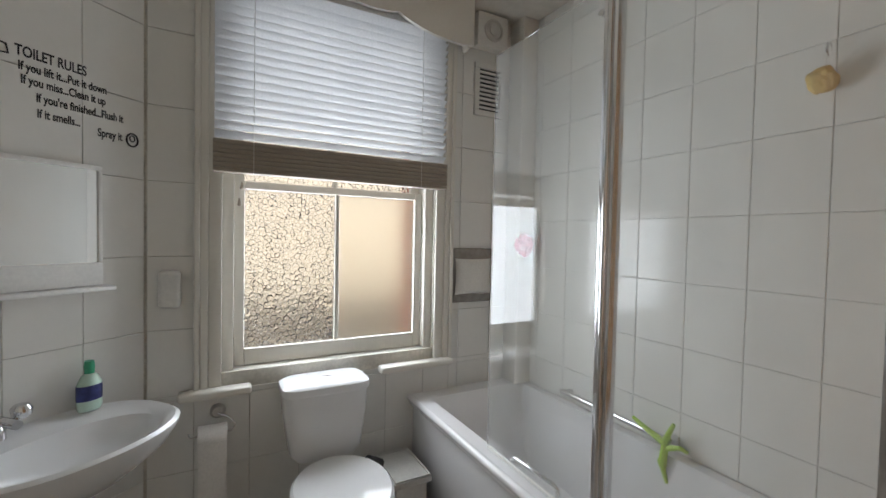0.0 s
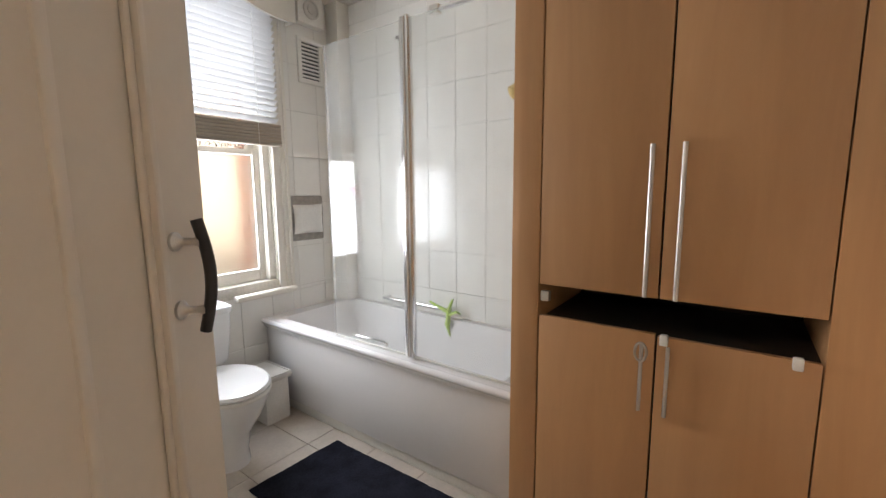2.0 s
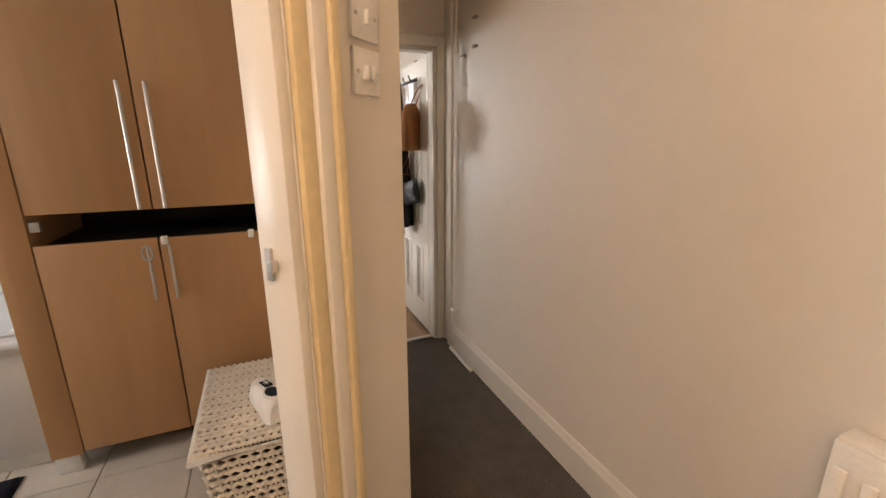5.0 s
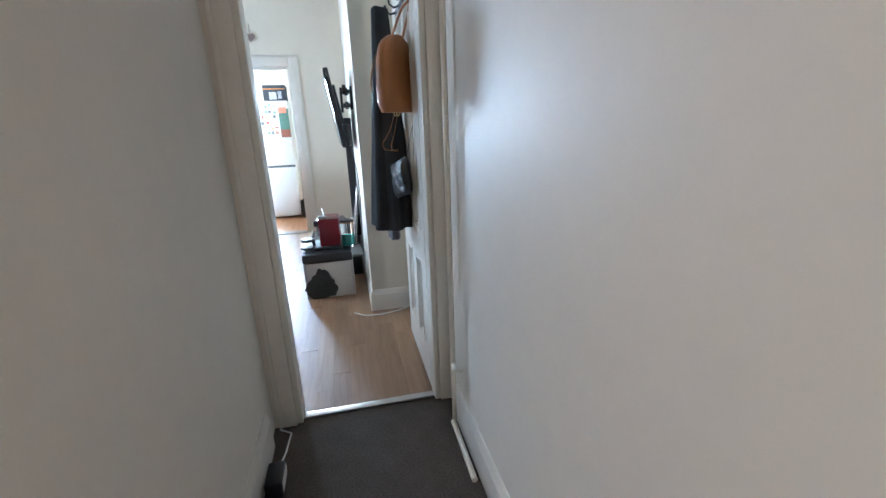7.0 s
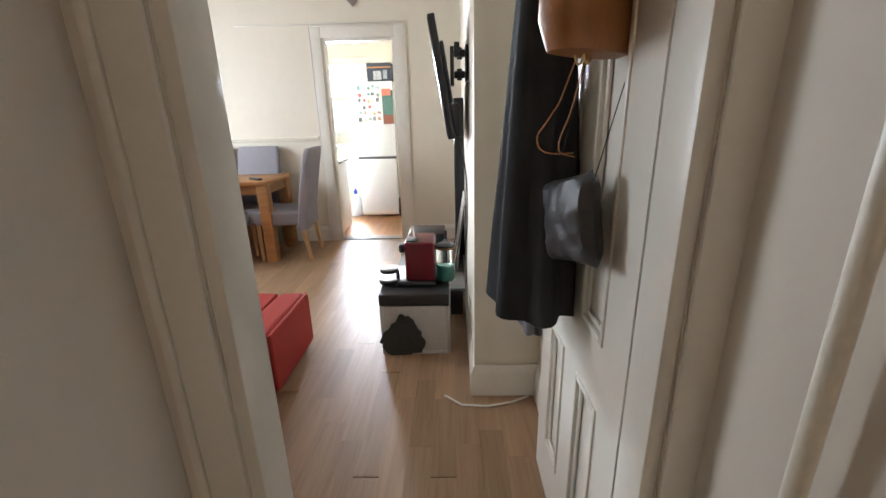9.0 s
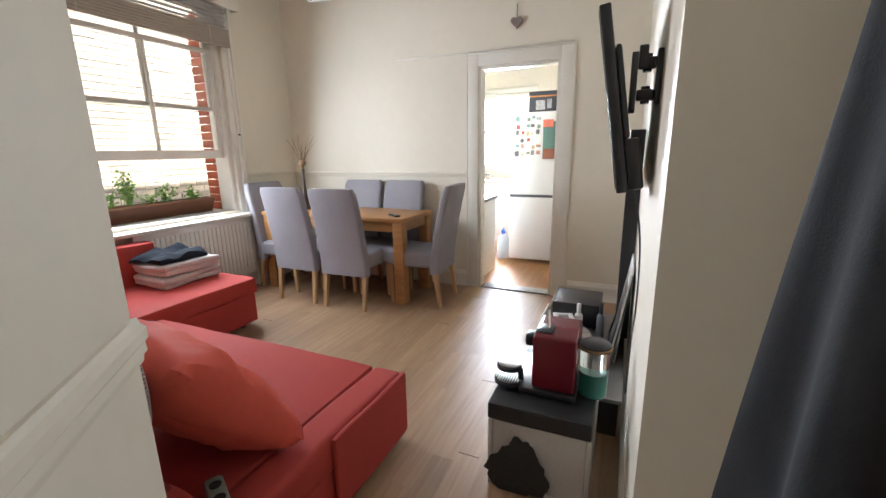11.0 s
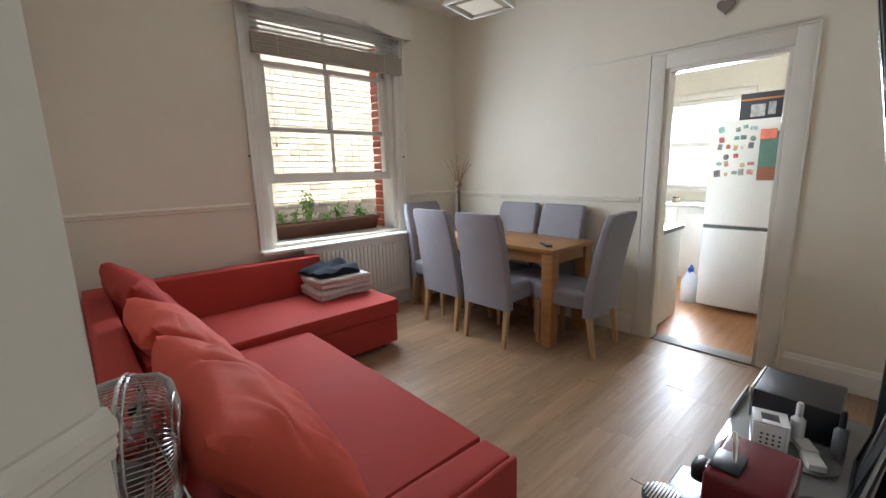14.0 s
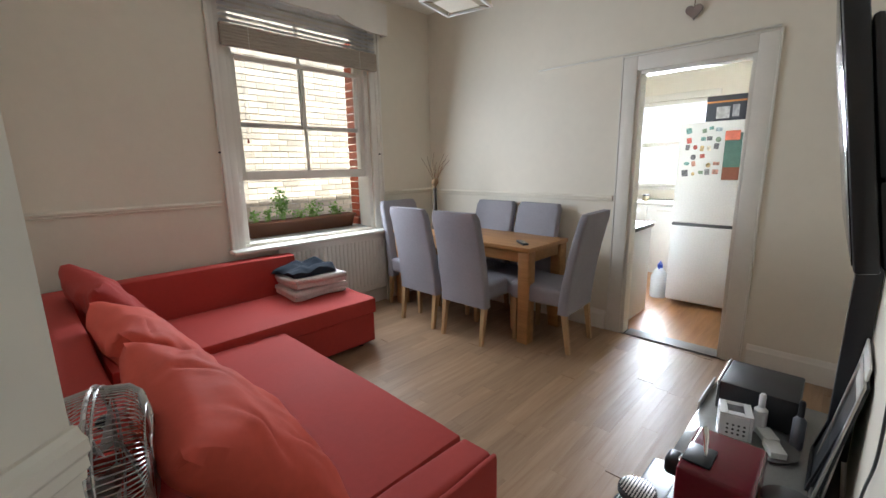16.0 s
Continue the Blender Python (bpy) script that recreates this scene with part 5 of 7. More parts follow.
cushion_box("window_back", 2.60, 4.02, 2.925, 3.07, 0.05, 0.69, REDF, sofa, "backrest along the window wall", 0.03, 6)
cushion_box("wall_back", 2.46, 2.60, 0.95, 3.07, 0.05, 0.69, REDF, sofa, "backrest along the wall", 0.03, 7)
for x, y in ((4.2, 2.32), (3.45, 0.62), (2.75, 0.62), (4.2, 2.85)):
    lathe("foot", [(0.022, 0), (0.028, 0.04)], BLACKP, sofa, "black plastic foot", 12, loc=(x, y, 0))


def cushion(loc, lean, turn, roll, w, h, t, seed, label, tucks, material=REDP):
    """A cushion leaning back on the sofa: lean up from the seat, turned about the upright, rolled in its own plane."""
    c = thing("cushion", label, "cushion", group="sofa cushions")
    m = Matrix.Translation(loc) @ Matrix.Rotation(radians(90 + turn), 4, 'Z') @ Matrix.Rotation(radians(lean), 4, 'X') @ Matrix.Rotation(radians(roll), 4, 'Z')
    pillow("cover", w, h, t, material, m, c, "", seed, 44, 0.013, 0.36, tucks)
    return c


cushion((2.75, 2.58, 0.62), 60, 6, 8, 0.52, 0.54, 0.21, 1, "folded red cushion in the sofa corner", ((0.1, 0.25, 90), (-0.45, -0.1, 60), (0.5, -0.4, 120)), REDF)
cushion((2.80, 1.75, 0.60), 53, 4, -4, 0.68, 0.56, 0.23, 2, "plump red cushion leaning on the sofa back", ((-0.80, -0.55, 60), (-0.72, -0.1, 75), (-0.6, 0.75, 20), (0.5, 0.6, 100)))
cushion((2.815, 0.945, 0.60), 51, -3, 3, 0.72, 0.60, 0.26, 3, "plump orange-red cushion leaning on the sofa back", ((-0.7, 0.35, 60), (0.6, 0.7, 150), (-0.55, -0.3, 100), (0.1, 0.72, 80), (0.3, -0.6, 45)))

fl = thing("folded_blanket", "two folded grey-beige blankets stacked on the sofa", "blanket")
for k, (z0, z1, sd) in enumerate(((0.393, 0.478, 11), (0.480, 0.570, 12))):
    xa, xb, ya, yb = 3.80 + 0.012 * k, 4.27 - 0.006 * k, 2.55 - 0.012 * k, 2.92
    zm = (z0 + z1) / 2
    cushion_box("lower_fold", xa + 0.012, xb - 0.008, ya + 0.012, yb, z0, zm + 0.006, TOWEL, fl, "", 0.021, sd, 0.012)
    cushion_box("upper_fold", xa, xb, ya, yb - 0.01, zm - 0.008, z1, TOWEL, fl, "", 0.024, sd + 5, 0.014)
jn = thing("folded_jeans", "dark blue folded clothes lying on the blankets", "clothes")
bm = bmesh.new()
add_box(bm, 3.81, 4.19, 2.57, 2.90, 0.568, 0.614)
bmesh.ops.subdivide_edges(bm, edges=list(bm.edges), cuts=18, use_grid_fill=True)
for v in bm.verts:
    up = (v.co.z - 0.568) / 0.046
    v.co += Vector((0.06 * noise.noise(v.co * 5), 0.05 * noise.noise(v.co * 5 + Vector((9, 0, 0))), up * (0.045 * noise.noise(v.co * 7 + Vector((0, 3, 0))) + 0.02 * noise.noise(v.co * 17)) + 0.005))
for k in range(2):
    bmesh.ops.smooth_vert(bm, verts=bm.verts, factor=0.5, use_axis_x=True, use_axis_y=True, use_axis_z=True)
part("cloth", bm, DENIM, jn, "", True)

# table and chairs
tb = thing("dining_table", "rectangular oiled oak dining table", "table")
TX0, TX1, TY0, TY1, TZ = 5.06, 5.66, 1.335, 2.93, 0.772
box("tabletop", (TX0, TX1, TY0, TY1, TZ - 0.035, TZ), OAK, tb, 0.005)
for x, y in ((TX0 + 0.01, TY0 + 0.01), (TX1 - 0.105, TY0 + 0.01), (TX0 + 0.01, TY1 - 0.105), (TX1 - 0.105, TY1 - 0.105)):
    box("leg", (x, x + 0.095, y, y + 0.095, 0, TZ - 0.036), OAK, tb, 0.006)
for b in ((TX0 + 0.11, TX1 - 0.11, TY0 + 0.03, TY0 + 0.055), (TX0 + 0.11, TX1 - 0.11, TY1 - 0.055, TY1 - 0.03), (TX0 + 0.03, TX0 + 0.055, TY0 + 0.11, TY1 - 0.11), (TX1 - 0.055, TX1 - 0.03, TY0 + 0.11, TY1 - 0.11)):
    box("apron", (*b, TZ - 0.125, TZ - 0.036), OAK, tb, 0.003)

ch = thing("dining_chair", "high-backed grey upholstered dining chair with pale wooden legs", "chair", group="chairs round the table")
HB = 1.045
cushion_box("seat", -0.225, 0.225, -0.02, 0.42, 0.345, 0.49, GREYF, ch, "", 0.035, 21)
bm = bmesh.new()
NZ, NXX = 16, 8
ringsb = []
for k in range(NZ + 1):
    z = 0.30 + (HB - 0.30) * k / NZ
    lean = -0.13 * (k / NZ) ** 1.5
    hw = 0.229 - 0.008 * k / NZ
    tt = 0.04 - 0.008 * k / NZ
    r = min(0.02, tt * 0.9)
    ed = 1.0 if k < NZ else 0.9
    pts = []
    for (sx, sy) in ((1, 1), (-1, 1), (-1, -1), (1, -1)):
        for q in range(4):
            a = {(1, 1): 0, (-1, 1): 90, (-1, -1): 180, (1, -1): 270}[(sx, sy)] + 30 * q
            pts.append(((sx * (hw - r) + r * math.cos(radians(a))) * ed, -0.03 + lean + (sy * (tt - r) + r * math.sin(radians(a))) * ed, z))
    ringsb.append([bm.verts.new(p) for p in pts])
for a, b in zip(ringsb, ringsb[1:]):
    for k in range(16):
        bm.faces.new((a[k], a[(k + 1) % 16], b[(k + 1) % 16], b[k]))
bm.faces.new(ringsb[0][::-1])
bm.faces.new(ringsb[-1])
part("backrest", bm, GREYF, ch, "", True)
for x, y, dy in ((-0.19, 0.38, 0.0), (0.19, 0.38, 0.0), (-0.198, -0.03, -0.05), (0.198, -0.03, -0.05)):
    bm = bmesh.new()
    a = [bm.verts.new((x + sx * 0.021, y + sy * 0.021, 0.37)) for sx, sy in ((1, 1), (-1, 1), (-1, -1), (1, -1))]
    b = [bm.verts.new((x + sx * 0.014, y + dy + sy * 0.014, 0.0)) for sx, sy in ((1, 1), (-1, 1), (-1, -1), (1, -1))]
    for k in range(4):
        bm.faces.new((a[k], a[(k + 1) % 4], b[(k + 1) % 4], b[k]))
    bm.faces.new(a)
    bm.faces.new(b[::-1])
    part("leg", bm, LEGW, ch)
ch.matrix_basis = pose(4.90, 2.33, 0, 0, 0, -90)
for x, y, rz in ((4.895, 1.80, -88), (5.58, 2.15, 90), (5.57, 1.67, 86), (5.33, 1.12, 3), (5.22, 2.88, 178)):
    copy_thing(ch, pose(x, y, 0, 0, 0, rz))

rm = thing("remote_control", "black remote control lying on the table", "remote control", (5.20, 1.49, TZ), -38)
box("case", (-0.024, 0.024, -0.085, 0.085, 0.0, 0.018), BLACKP, rm, 0.006)
for i in range(6):
    for j in range(3):
        box("button", (-0.016 + 0.012 * j, -0.008 + 0.012 * j, -0.07 + 0.022 * i, -0.058 + 0.022 * i, 0.0175, 0.0205), TAUPE, rm, 0.001)
vs = thing("twig_vase", "dried twigs in a slim dark vase on the table", "vase", (5.34, 2.60, TZ))
lathe("vase_body", [(0.04, 0), (0.045, 0.02), (0.03, 0.1), (0.016, 0.24), (0.014, 0.36), (0.02, 0.40)], mat("dark_vase", (0.05, 0.035, 0.025), 0.35), vs, "", 20)
bm = bmesh.new()
bmesh.ops.create_icosphere(bm, subdivisions=3, radius=0.034)
for v in bm.verts:
    v.co *= 1 + 0.15 * noise.noise(v.co * 60)
bmesh.ops.transform(bm, matrix=Matrix.Translation((0, 0, 0.46)), verts=bm.verts)
TWIG = mat("dried_twig", (0.22, 0.13, 0.06), 0.8, var=0.2, scale=20)
part("wicker_ball", bm, TWIG, vs, "", True)
for i in range(11):
    a = random.uniform(0, 6.28)
    r = random.uniform(0.03, 0.17)
    h = random.uniform(0.58, 0.76)
    tube("twig", [(0.004 * math.cos(a), 0.004 * math.sin(a), 0.38), (0.2 * r * math.cos(a), 0.2 * r * math.sin(a), 0.5), (0.55 * r * math.cos(a + 0.2), 0.55 * r * math.sin(a + 0.2), 0.5 + (h - 0.5) * 0.55), (r * math.cos(a), r * math.sin(a), h)], 0.0035, TWIG, vs, "", 5, r2=0.0015)
pf = thing("small_ornament", "small dark framed ornament on the table", "ornament", (5.42, 2.48, TZ), -65)
box("case", (-0.045, 0.045, -0.02, 0.02, 0.0, 0.17), TWIG, pf, 0.008)
box("face", (-0.03, 0.03, -0.0225, -0.0205, 0.05, 0.14), PLAST, pf, 0.001)

lr = thing("radiator", "white panel radiator under the living room window", "radiator")
fp = box("front_panel", (3.93, 5.04, 3.044, 3.06, 0.16, 0.735), RADW, lr, 0.004)
for i in range(26):
    xa = 3.95 + 0.042 * i
    box("flute", (xa + 0.005, xa + 0.037, 3.033, 3.0438, 0.21, 0.68), RADW, fp, 0.005)
box("top_grille", (3.93, 5.04, 3.061, 3.11, 0.715, 0.738), RADW, lr, 0.003)
for x in (4.1, 4.9):
    box("bracket", (x - 0.02, x + 0.02, 3.061, 3.12, 0.25, 0.66), RADW, lr, 0.002)
tube("valve", [(5.06, 3.06, 0.0), (5.06, 3.06, 0.22)], 0.009, WP, lr, "white pipe and valve")
ws = thing("window_board", "white painted window board under the living room window", "window sill", kind="structure")
box("board", (lwin[0] - 0.13, lwin[1] + 0.13, 2.985, LW + 0.04, 0.735, 0.765), GLOSS, ws, 0.008, seg=3)
for x, z in ((3.575, 1.512), (5.055, 1.51)):
    sc = thing("screw_hook", "small dark screw in the window surround", "screw", group="window screws")
    lathe("head", [(0.008, 0), (0.008, 0.012), (0.004, 0.02)], BLACKP, sc, "", 10, m=Matrix.Translation((x, LW - 0.03, z)) @ Matrix.Rotation(math.pi / 2, 4, 'X'))
# cord of the blind at the frame
cd = thing("blind_cord", "pale pull cord hanging from the blind", "cord")
tube("cord", [(3.80, LW - 0.02, 2.28), (3.80, LW - 0.02, 1.62)], 0.002, PLAST, cd, "", 6)
lathe("toggle", [(0.003, 0), (0.009, -0.03), (0.006, -0.036)], mat("red_toggle", (0.3, 0.06, 0.04), 0.5), cd, "small red toggle", 10, loc=(3.80, LW - 0.02, 1.62))
for x in (0.335, 0.345):
    cd = thing("blind_cord", "pale pull cord with a grey toggle at the bathroom blind", "cord", group="bathroom blind cords")
    zz = 1.72 if x < 0.34 else 1.79
    tube("cord", [(x, BW + 0.01, 1.82), (x, BW + 0.01, zz)], 0.0015, PLAST, cd, "", 6)
    lathe("toggle", [(0.003, 0), (0.009, -0.03), (0.006, -0.034)], TAUPE, cd, "", 10, loc=(x, BW + 0.01, zz))

# planter outside the window
pl = thing("window_box", "terracotta-brown plastic window box with green herbs outside the window", "planter")
TERR = mat("brown_planter_plastic", (0.20, 0.085, 0.045), 0.5, var=0.08)
bm = bmesh.new()
y0, y1, z0, z1 = LW + 0.21, LW + 0.35, lwin[2] + 0.003, lwin[2] + 0.135
vv = []
for x, y, z in ((3.84, y0 + 0.02, z0), (4.86, y0 + 0.02, z0), (4.86, y1 - 0.02, z0), (3.84, y1 - 0.02, z0), (3.81, y0, z1), (4.89, y0, z1), (4.89, y1, z1), (3.81, y1, z1)):
    vv.append(bm.verts.new((x, y, z)))
for f in ((0, 3, 2, 1), (0, 1, 5, 4), (1, 2, 6, 5), (2, 3, 7, 6), (3, 0, 4, 7)):
    bm.faces.new([vv[k] for k in f])
bmesh.ops.solidify(bm, geom=list(bm.faces), thickness=0.004)
part("trough", bm, TERR, pl)
box("lip", (3.80, 4.90, y0 - 0.006, y0 + 0.012, z1 - 0.02, z1 + 0.004), TERR, pl, 0.004)
box("soil", (3.835, 4.865, y0 + 0.022, y1 - 0.022, z1 - 0.045, z1 - 0.03), mat("potting_soil", (0.035, 0.024, 0.016), 0.95, var=0.3, scale=30), pl, 0)
LEAFG = mat("herb_leaf", (0.20, 0.40, 0.06), 0.5, var=0.3, scale=12, spec=0.3)
for cx, hh, cnt, rad in ((4.14, 0.34, 170, 0.10), (4.02, 0.16, 60, 0.09), (4.46, 0.17, 130, 0.11), (4.70, 0.15, 110, 0.09), (4.30, 0.12, 50, 0.07), (3.92, 0.12, 40, 0.06)):
    bm = bmesh.new()
    stems = max(4, cnt // 14)
    for sI in range(stems):
        a = random.uniform(0, 6.28)
        bx, by = cx + random.uniform(-0.04, 0.04), (y0 + y1) / 2 + random.uniform(-0.03, 0.03)
        tx, ty, tz = cx + rad * math.cos(a) * random.random(), by + 0.6 * rad * math.sin(a) * random.random(), z1 - 0.03 + hh * random.uniform(0.6, 1.05)
        add_tube(bm, [(bx, by, z1 - 0.035), ((bx + tx) / 2, (by + ty) / 2, (z1 + tz) / 2), (tx, ty, tz)], 0.003, 4, r2=0.0012)
        for k in range(cnt // stems):
            f = random.uniform(0.25, 1.0)
            p = Vector((bx + (tx - bx) * f, by + (ty - by) * f, z1 - 0.03 + (tz - z1 + 0.03) * f)) + Vector((random.uniform(-1, 1), random.uniform(-1, 1), random.uniform(-0.6, 0.8))) * 0.028
            d = Vector((random.uniform(-1, 1), random.uniform(-1, 1), random.uniform(-0.3, 0.7))).normalized()
            sd2 = d.cross(Vector((0, 0, 1)) + Vector((random.uniform(-0.5, 0.5), random.uniform(-0.5, 0.5), 0))).normalized()
            L, Wd = random.uniform(0.02, 0.042), random.uniform(0.009, 0.017)
            up = d.cross(sd2) * 0.005
            q = [bm.verts.new(p), bm.verts.new(p + d * L * 0.5 + sd2 * Wd + up), bm.verts.new(p + d * L), bm.verts.new(p + d * L * 0.5 - sd2 * Wd + up)]
            bm.faces.new((q[0], q[1], q[2]))
            bm.faces.new((q[0], q[2], q[3]))
    tagged(part("herb", bm, LEAFG, pl, "leafy green herb"), kind="stuff")

# lamp shade
ls = thing("pendant_lamp", "square pale paper lampshade hanging from the ceiling", "ceiling lamp", (4.74, 1.75, 0), 12)
PAPERS = mat("shade_paper", (0.72, 0.66, 0.54), 0.8, var=0.04)
hs, zb, zt = 0.175, 2.45, 2.72
for k in range(4):
    m4 = Matrix.Rotation(k * math.pi / 2, 4, 'Z')
    box("shade_side", (-hs, hs, -hs, -hs + 0.004, zb + 0.012, zt - 0.012), PAPERS, ls, 0, m=m4, smooth=False)
    box("shade_rail", (-hs - 0.006, hs + 0.006, -hs - 0.008, -hs + 0.010, zb, zb + 0.014), WF, ls, 0.002, m=m4)
    box("shade_rail", (-hs - 0.006, hs + 0.006, -hs - 0.008, -hs + 0.010, zt - 0.014, zt), WF, ls, 0.002, m=m4)
box("shade_bottom", (-hs + 0.06, hs - 0.06, -hs + 0.06, hs - 0.06, zb + 0.003, zb + 0.007), PAPERS, ls, 0, smooth=False)
for k in range(4):
    m4 = Matrix.Rotation(k * math.pi / 2, 4, 'Z')
    tube("wire", [m4 @ Vector((-hs, -hs, zb + 0.005)), m4 @ Vector((-hs + 0.06, -hs + 0.06, zb + 0.005))], 0.003, TWIG, ls, "", 5)
tube("cable", [(0, 0, zt - 0.1), (0, 0, CE)], 0.004, PLAST, ls, "", 6)
lathe("ceiling_rose", [(0.04, 0), (0.035, -0.02), (0.01, -0.03)], PLAST, ls, "", 16, loc=(0, 0, CE))

# wooden heart over the kitchen door
ht = thing("hanging_heart", "small grey wooden heart hanging over the kitchen door", "ornament")
bm = bmesh.new()
hp = []
for k in range(40):
    a = 2 * math.pi * k / 40
    hp.append((0.0032 * 16 * math.sin(a) ** 3, 0.0032 * (13 * math.cos(a) - 5 * math.cos(2 * a) - 2 * math.cos(3 * a) - math.cos(4 * a))))
f0 = [bm.verts.new((5.775, 0.575 + p, 2.36 + q)) for p, q in hp]
f1 = [bm.verts.new((5.792, 0.575 + p, 2.36 + q)) for p, q in hp]
bm.faces.new(f0)
bm.faces.new(f1[::-1])
for k in range(40):
    bm.faces.new((f0[k], f0[(k + 1) % 40], f1[(k + 1) % 40], f1[k]))
part("heart", bm, mat("weathered_grey_wood", (0.24, 0.19, 0.17), 0.8, var=0.2, scale=20), ht)
tube("string", [(5.785, 0.575, 2.385), (5.79, 0.575, 2.50)], 0.003, TWIG, ht, "", 6)
lt = thing("trim_lintel", "thin white moulding over the kitchen doorway", "moulding", kind="structure")
box("strip", (5.785, 5.7995, 0.10, 1.75, 2.168, 2.18), GLOSS, lt, 0.003)

# television
tv = thing("television", "black flat television tilted forward on a wall bracket", "television", (3.53, -0.310, 1.465), 1.6)
tvm = Matrix.Rotation(radians(-9), 4, 'X')
box("panel", (0, 1.02, -0.018, 0.018, -0.29, 0.29), BLACKP, tv, 0.006, m=tvm)
box("screen", (0.012, 1.008, 0.0185, 0.0205, -0.275, 0.278), mat("tv_screen", (0.012, 0.013, 0.015), 0.12, var=0.0), tv, 0.001, "dark glossy screen", m=tvm)
box("rear_case", (0.006, 1.014, -0.066, -0.019, -0.286, -0.12), BLACKP, tv, 0.01, "thicker lower housing", m=tvm)
box("rear_cover", (0.006, 1.014, -0.038, -0.019, -0.119, 0.17), BLACKP, tv, 0.01, "slim upper housing", m=tvm)
wb = thing("tv_bracket", "black articulated wall bracket behind the television", "bracket")
wp2 = box("wall_plate", (3.63, 3.70, -0.4445, -0.428, 1.46, 1.63), BLACKP, wb, 0.004)
box("tv_plate", (3.60, 3.72, -0.372, -0.352, 1.44, 1.62), BLACKP, wb, 0.004)
for z in (1.475, 1.575):
    box("arm", (3.645, 3.685, -0.4275, -0.3725, z, z + 0.035), BLACKP, wb, 0.006)
    lathe("pivot", [(0.014, 0), (0.014, 0.055)], BLACKP, wb, "", 14, loc=(3.665, -0.40, z - 0.01))
box("lock_tab", (3.61, 3.63, -0.400, -0.3725, 1.57, 1.64), BLACKP, wb, 0.004)
cv = thing("cable", "thin black cable hanging down the wall under the television", "cable")
tube("wire", bend([(3.75, -0.385, 1.20), (3.77, -0.42, 1.05), (3.80, -0.436, 0.9), (3.78, -0.438, 0.7), (3.9, -0.436, 0.5), (3.95, -0.436, 0.22)]), 0.0035, BLACKP, cv, "", 6)
sbk = thing("speaker", "tall narrow black speaker standing against the wall", "speaker")
box("case", (4.60, 4.67, -0.441, -0.365, 0.2005, 1.42), BLACKP, sbk, 0.008)

# tv bench and what stands on it
GREYG = mat("grey_glass_top", (0.20, 0.20, 0.19), 0.12, var=0.05, scale=6)
be = thing("tv_bench", "low television bench with a smoked grey glass top", "tv bench")
box("top", (3.905, 5.0, -0.425, 0.085, 0.178, 0.20), GREYG, be, 0.004)
for x in (3.92, 4.45, 4.95):
    box("leg_panel", (x, x + 0.035, -0.41, 0.06, 0.0, 0.177), BLACKP, be, 0.003)
box("edge", (4.66, 4.99, 0.086, 0.094, 0.172, 0.225), PLAST, be, 0.002, "white strip on the front edge")
un = thing("low_cabinet", "small grey cabinet with a black top tray and an open front", "cabinet")
GREYW = mat("grey_white_board", (0.50, 0.48, 0.45), 0.5, var=0.05)
UY0, UY1, UX0, UX1 = -0.325, 0.062, 3.43, 3.90
box("side", (UX0, UX1, UY0, UY0 + 0.018, 0.0, 0.298), GREYW, un, 0.002)
box("side", (UX0, UX1, UY1 - 0.018, UY1, 0.0, 0.298), GREYW, un, 0.002)
box("base", (UX0, UX1, UY0 + 0.019, UY1 - 0.019, 0.0, 0.018), GREYW, un, 0.002)
box("back", (UX1 - 0.012, UX1, UY0 + 0.019, UY1 - 0.019, 0.019, 0.298), GREYW, un, 0.001)
box("black_top", (UX0 - 0.005, UX1, UY0, UY1 + 0.004, 0.299, 0.372), BLACKP, un, 0.012, "thick black tray top")
box("front_glass", (UX0 + 0.004, UX0 + 0.009, UY0 + 0.02, UY1 - 0.02, 0.02, 0.296), GREYW, un, 0.001, "pale front panel")
pl2 = thing("plastic_bag", "crumpled black plastic bag against the cabinet front", "bag")
bm = bmesh.new()
bmesh.ops.create_icosphere(bm, subdivisions=5, radius=1)
for v in bm.verts:
    q2 = v.co.copy()
    w2 = 1 + 0.45 * noise.noise(q2 * 1.3 + Vector((4, 1, 2))) + 0.22 * noise.noise(q2 * 3.5) + 0.08 * noise.noise(q2 * 9)
    v.co = Vector((q2.x * (1 + 0.6 * noise.noise(q2 * 6)), q2.y * w2 * (1 - 0.35 * q2.z), max(q2.z * w2, -1.05)))
bmesh.ops.transform(bm, matrix=Matrix.Translation((UX0 - 0.016, -0.065, 0.125)) @ Matrix.Diagonal((0.007, 0.105, 0.115, 1)), verts=bm.verts)
part("bag_body", bm, mat("black_polythene", (0.022, 0.026, 0.028), 0.35, var=0.1), pl2, "", True)

cm = thing("coffee_machine", "dark red capsule coffee machine with a lever and drip tray", "coffee machine", (3.60, -0.13, 0.372), 0)
REDM = mat("dark_red_gloss_plastic", (0.13, 0.008, 0.018), 0.22, var=0.05)
box("body", (-0.06, 0.17, -0.115, 0.05, 0.03, 0.255), REDM, cm, 0.012, "dark red housing", seg=4)
box("base", (-0.07, 0.18, -0.12, 0.10, 0.0, 0.03), BLACKP, cm, 0.01)
sp_h = box("spout_head", (-0.02, 0.04, 0.051, 0.088, 0.185, 0.235), BLACKP, cm, 0.012, seg=3)
lathe("chrome_ring", [(0.026, 0), (0.028, 0.004), (0.024, 0.010), (0.020, 0.010)], CHROME, sp_h, "chrome collar", 20, m=Matrix.Translation((0.01, 0.048, 0.21)) @ Matrix.Rotation(-math.pi / 2, 4, 'X'))
box("tank_ring", (-0.055, 0.045, -0.105, -0.03, 0.08, 0.14), STEEL, cm, 0.01, "chrome cup holder")
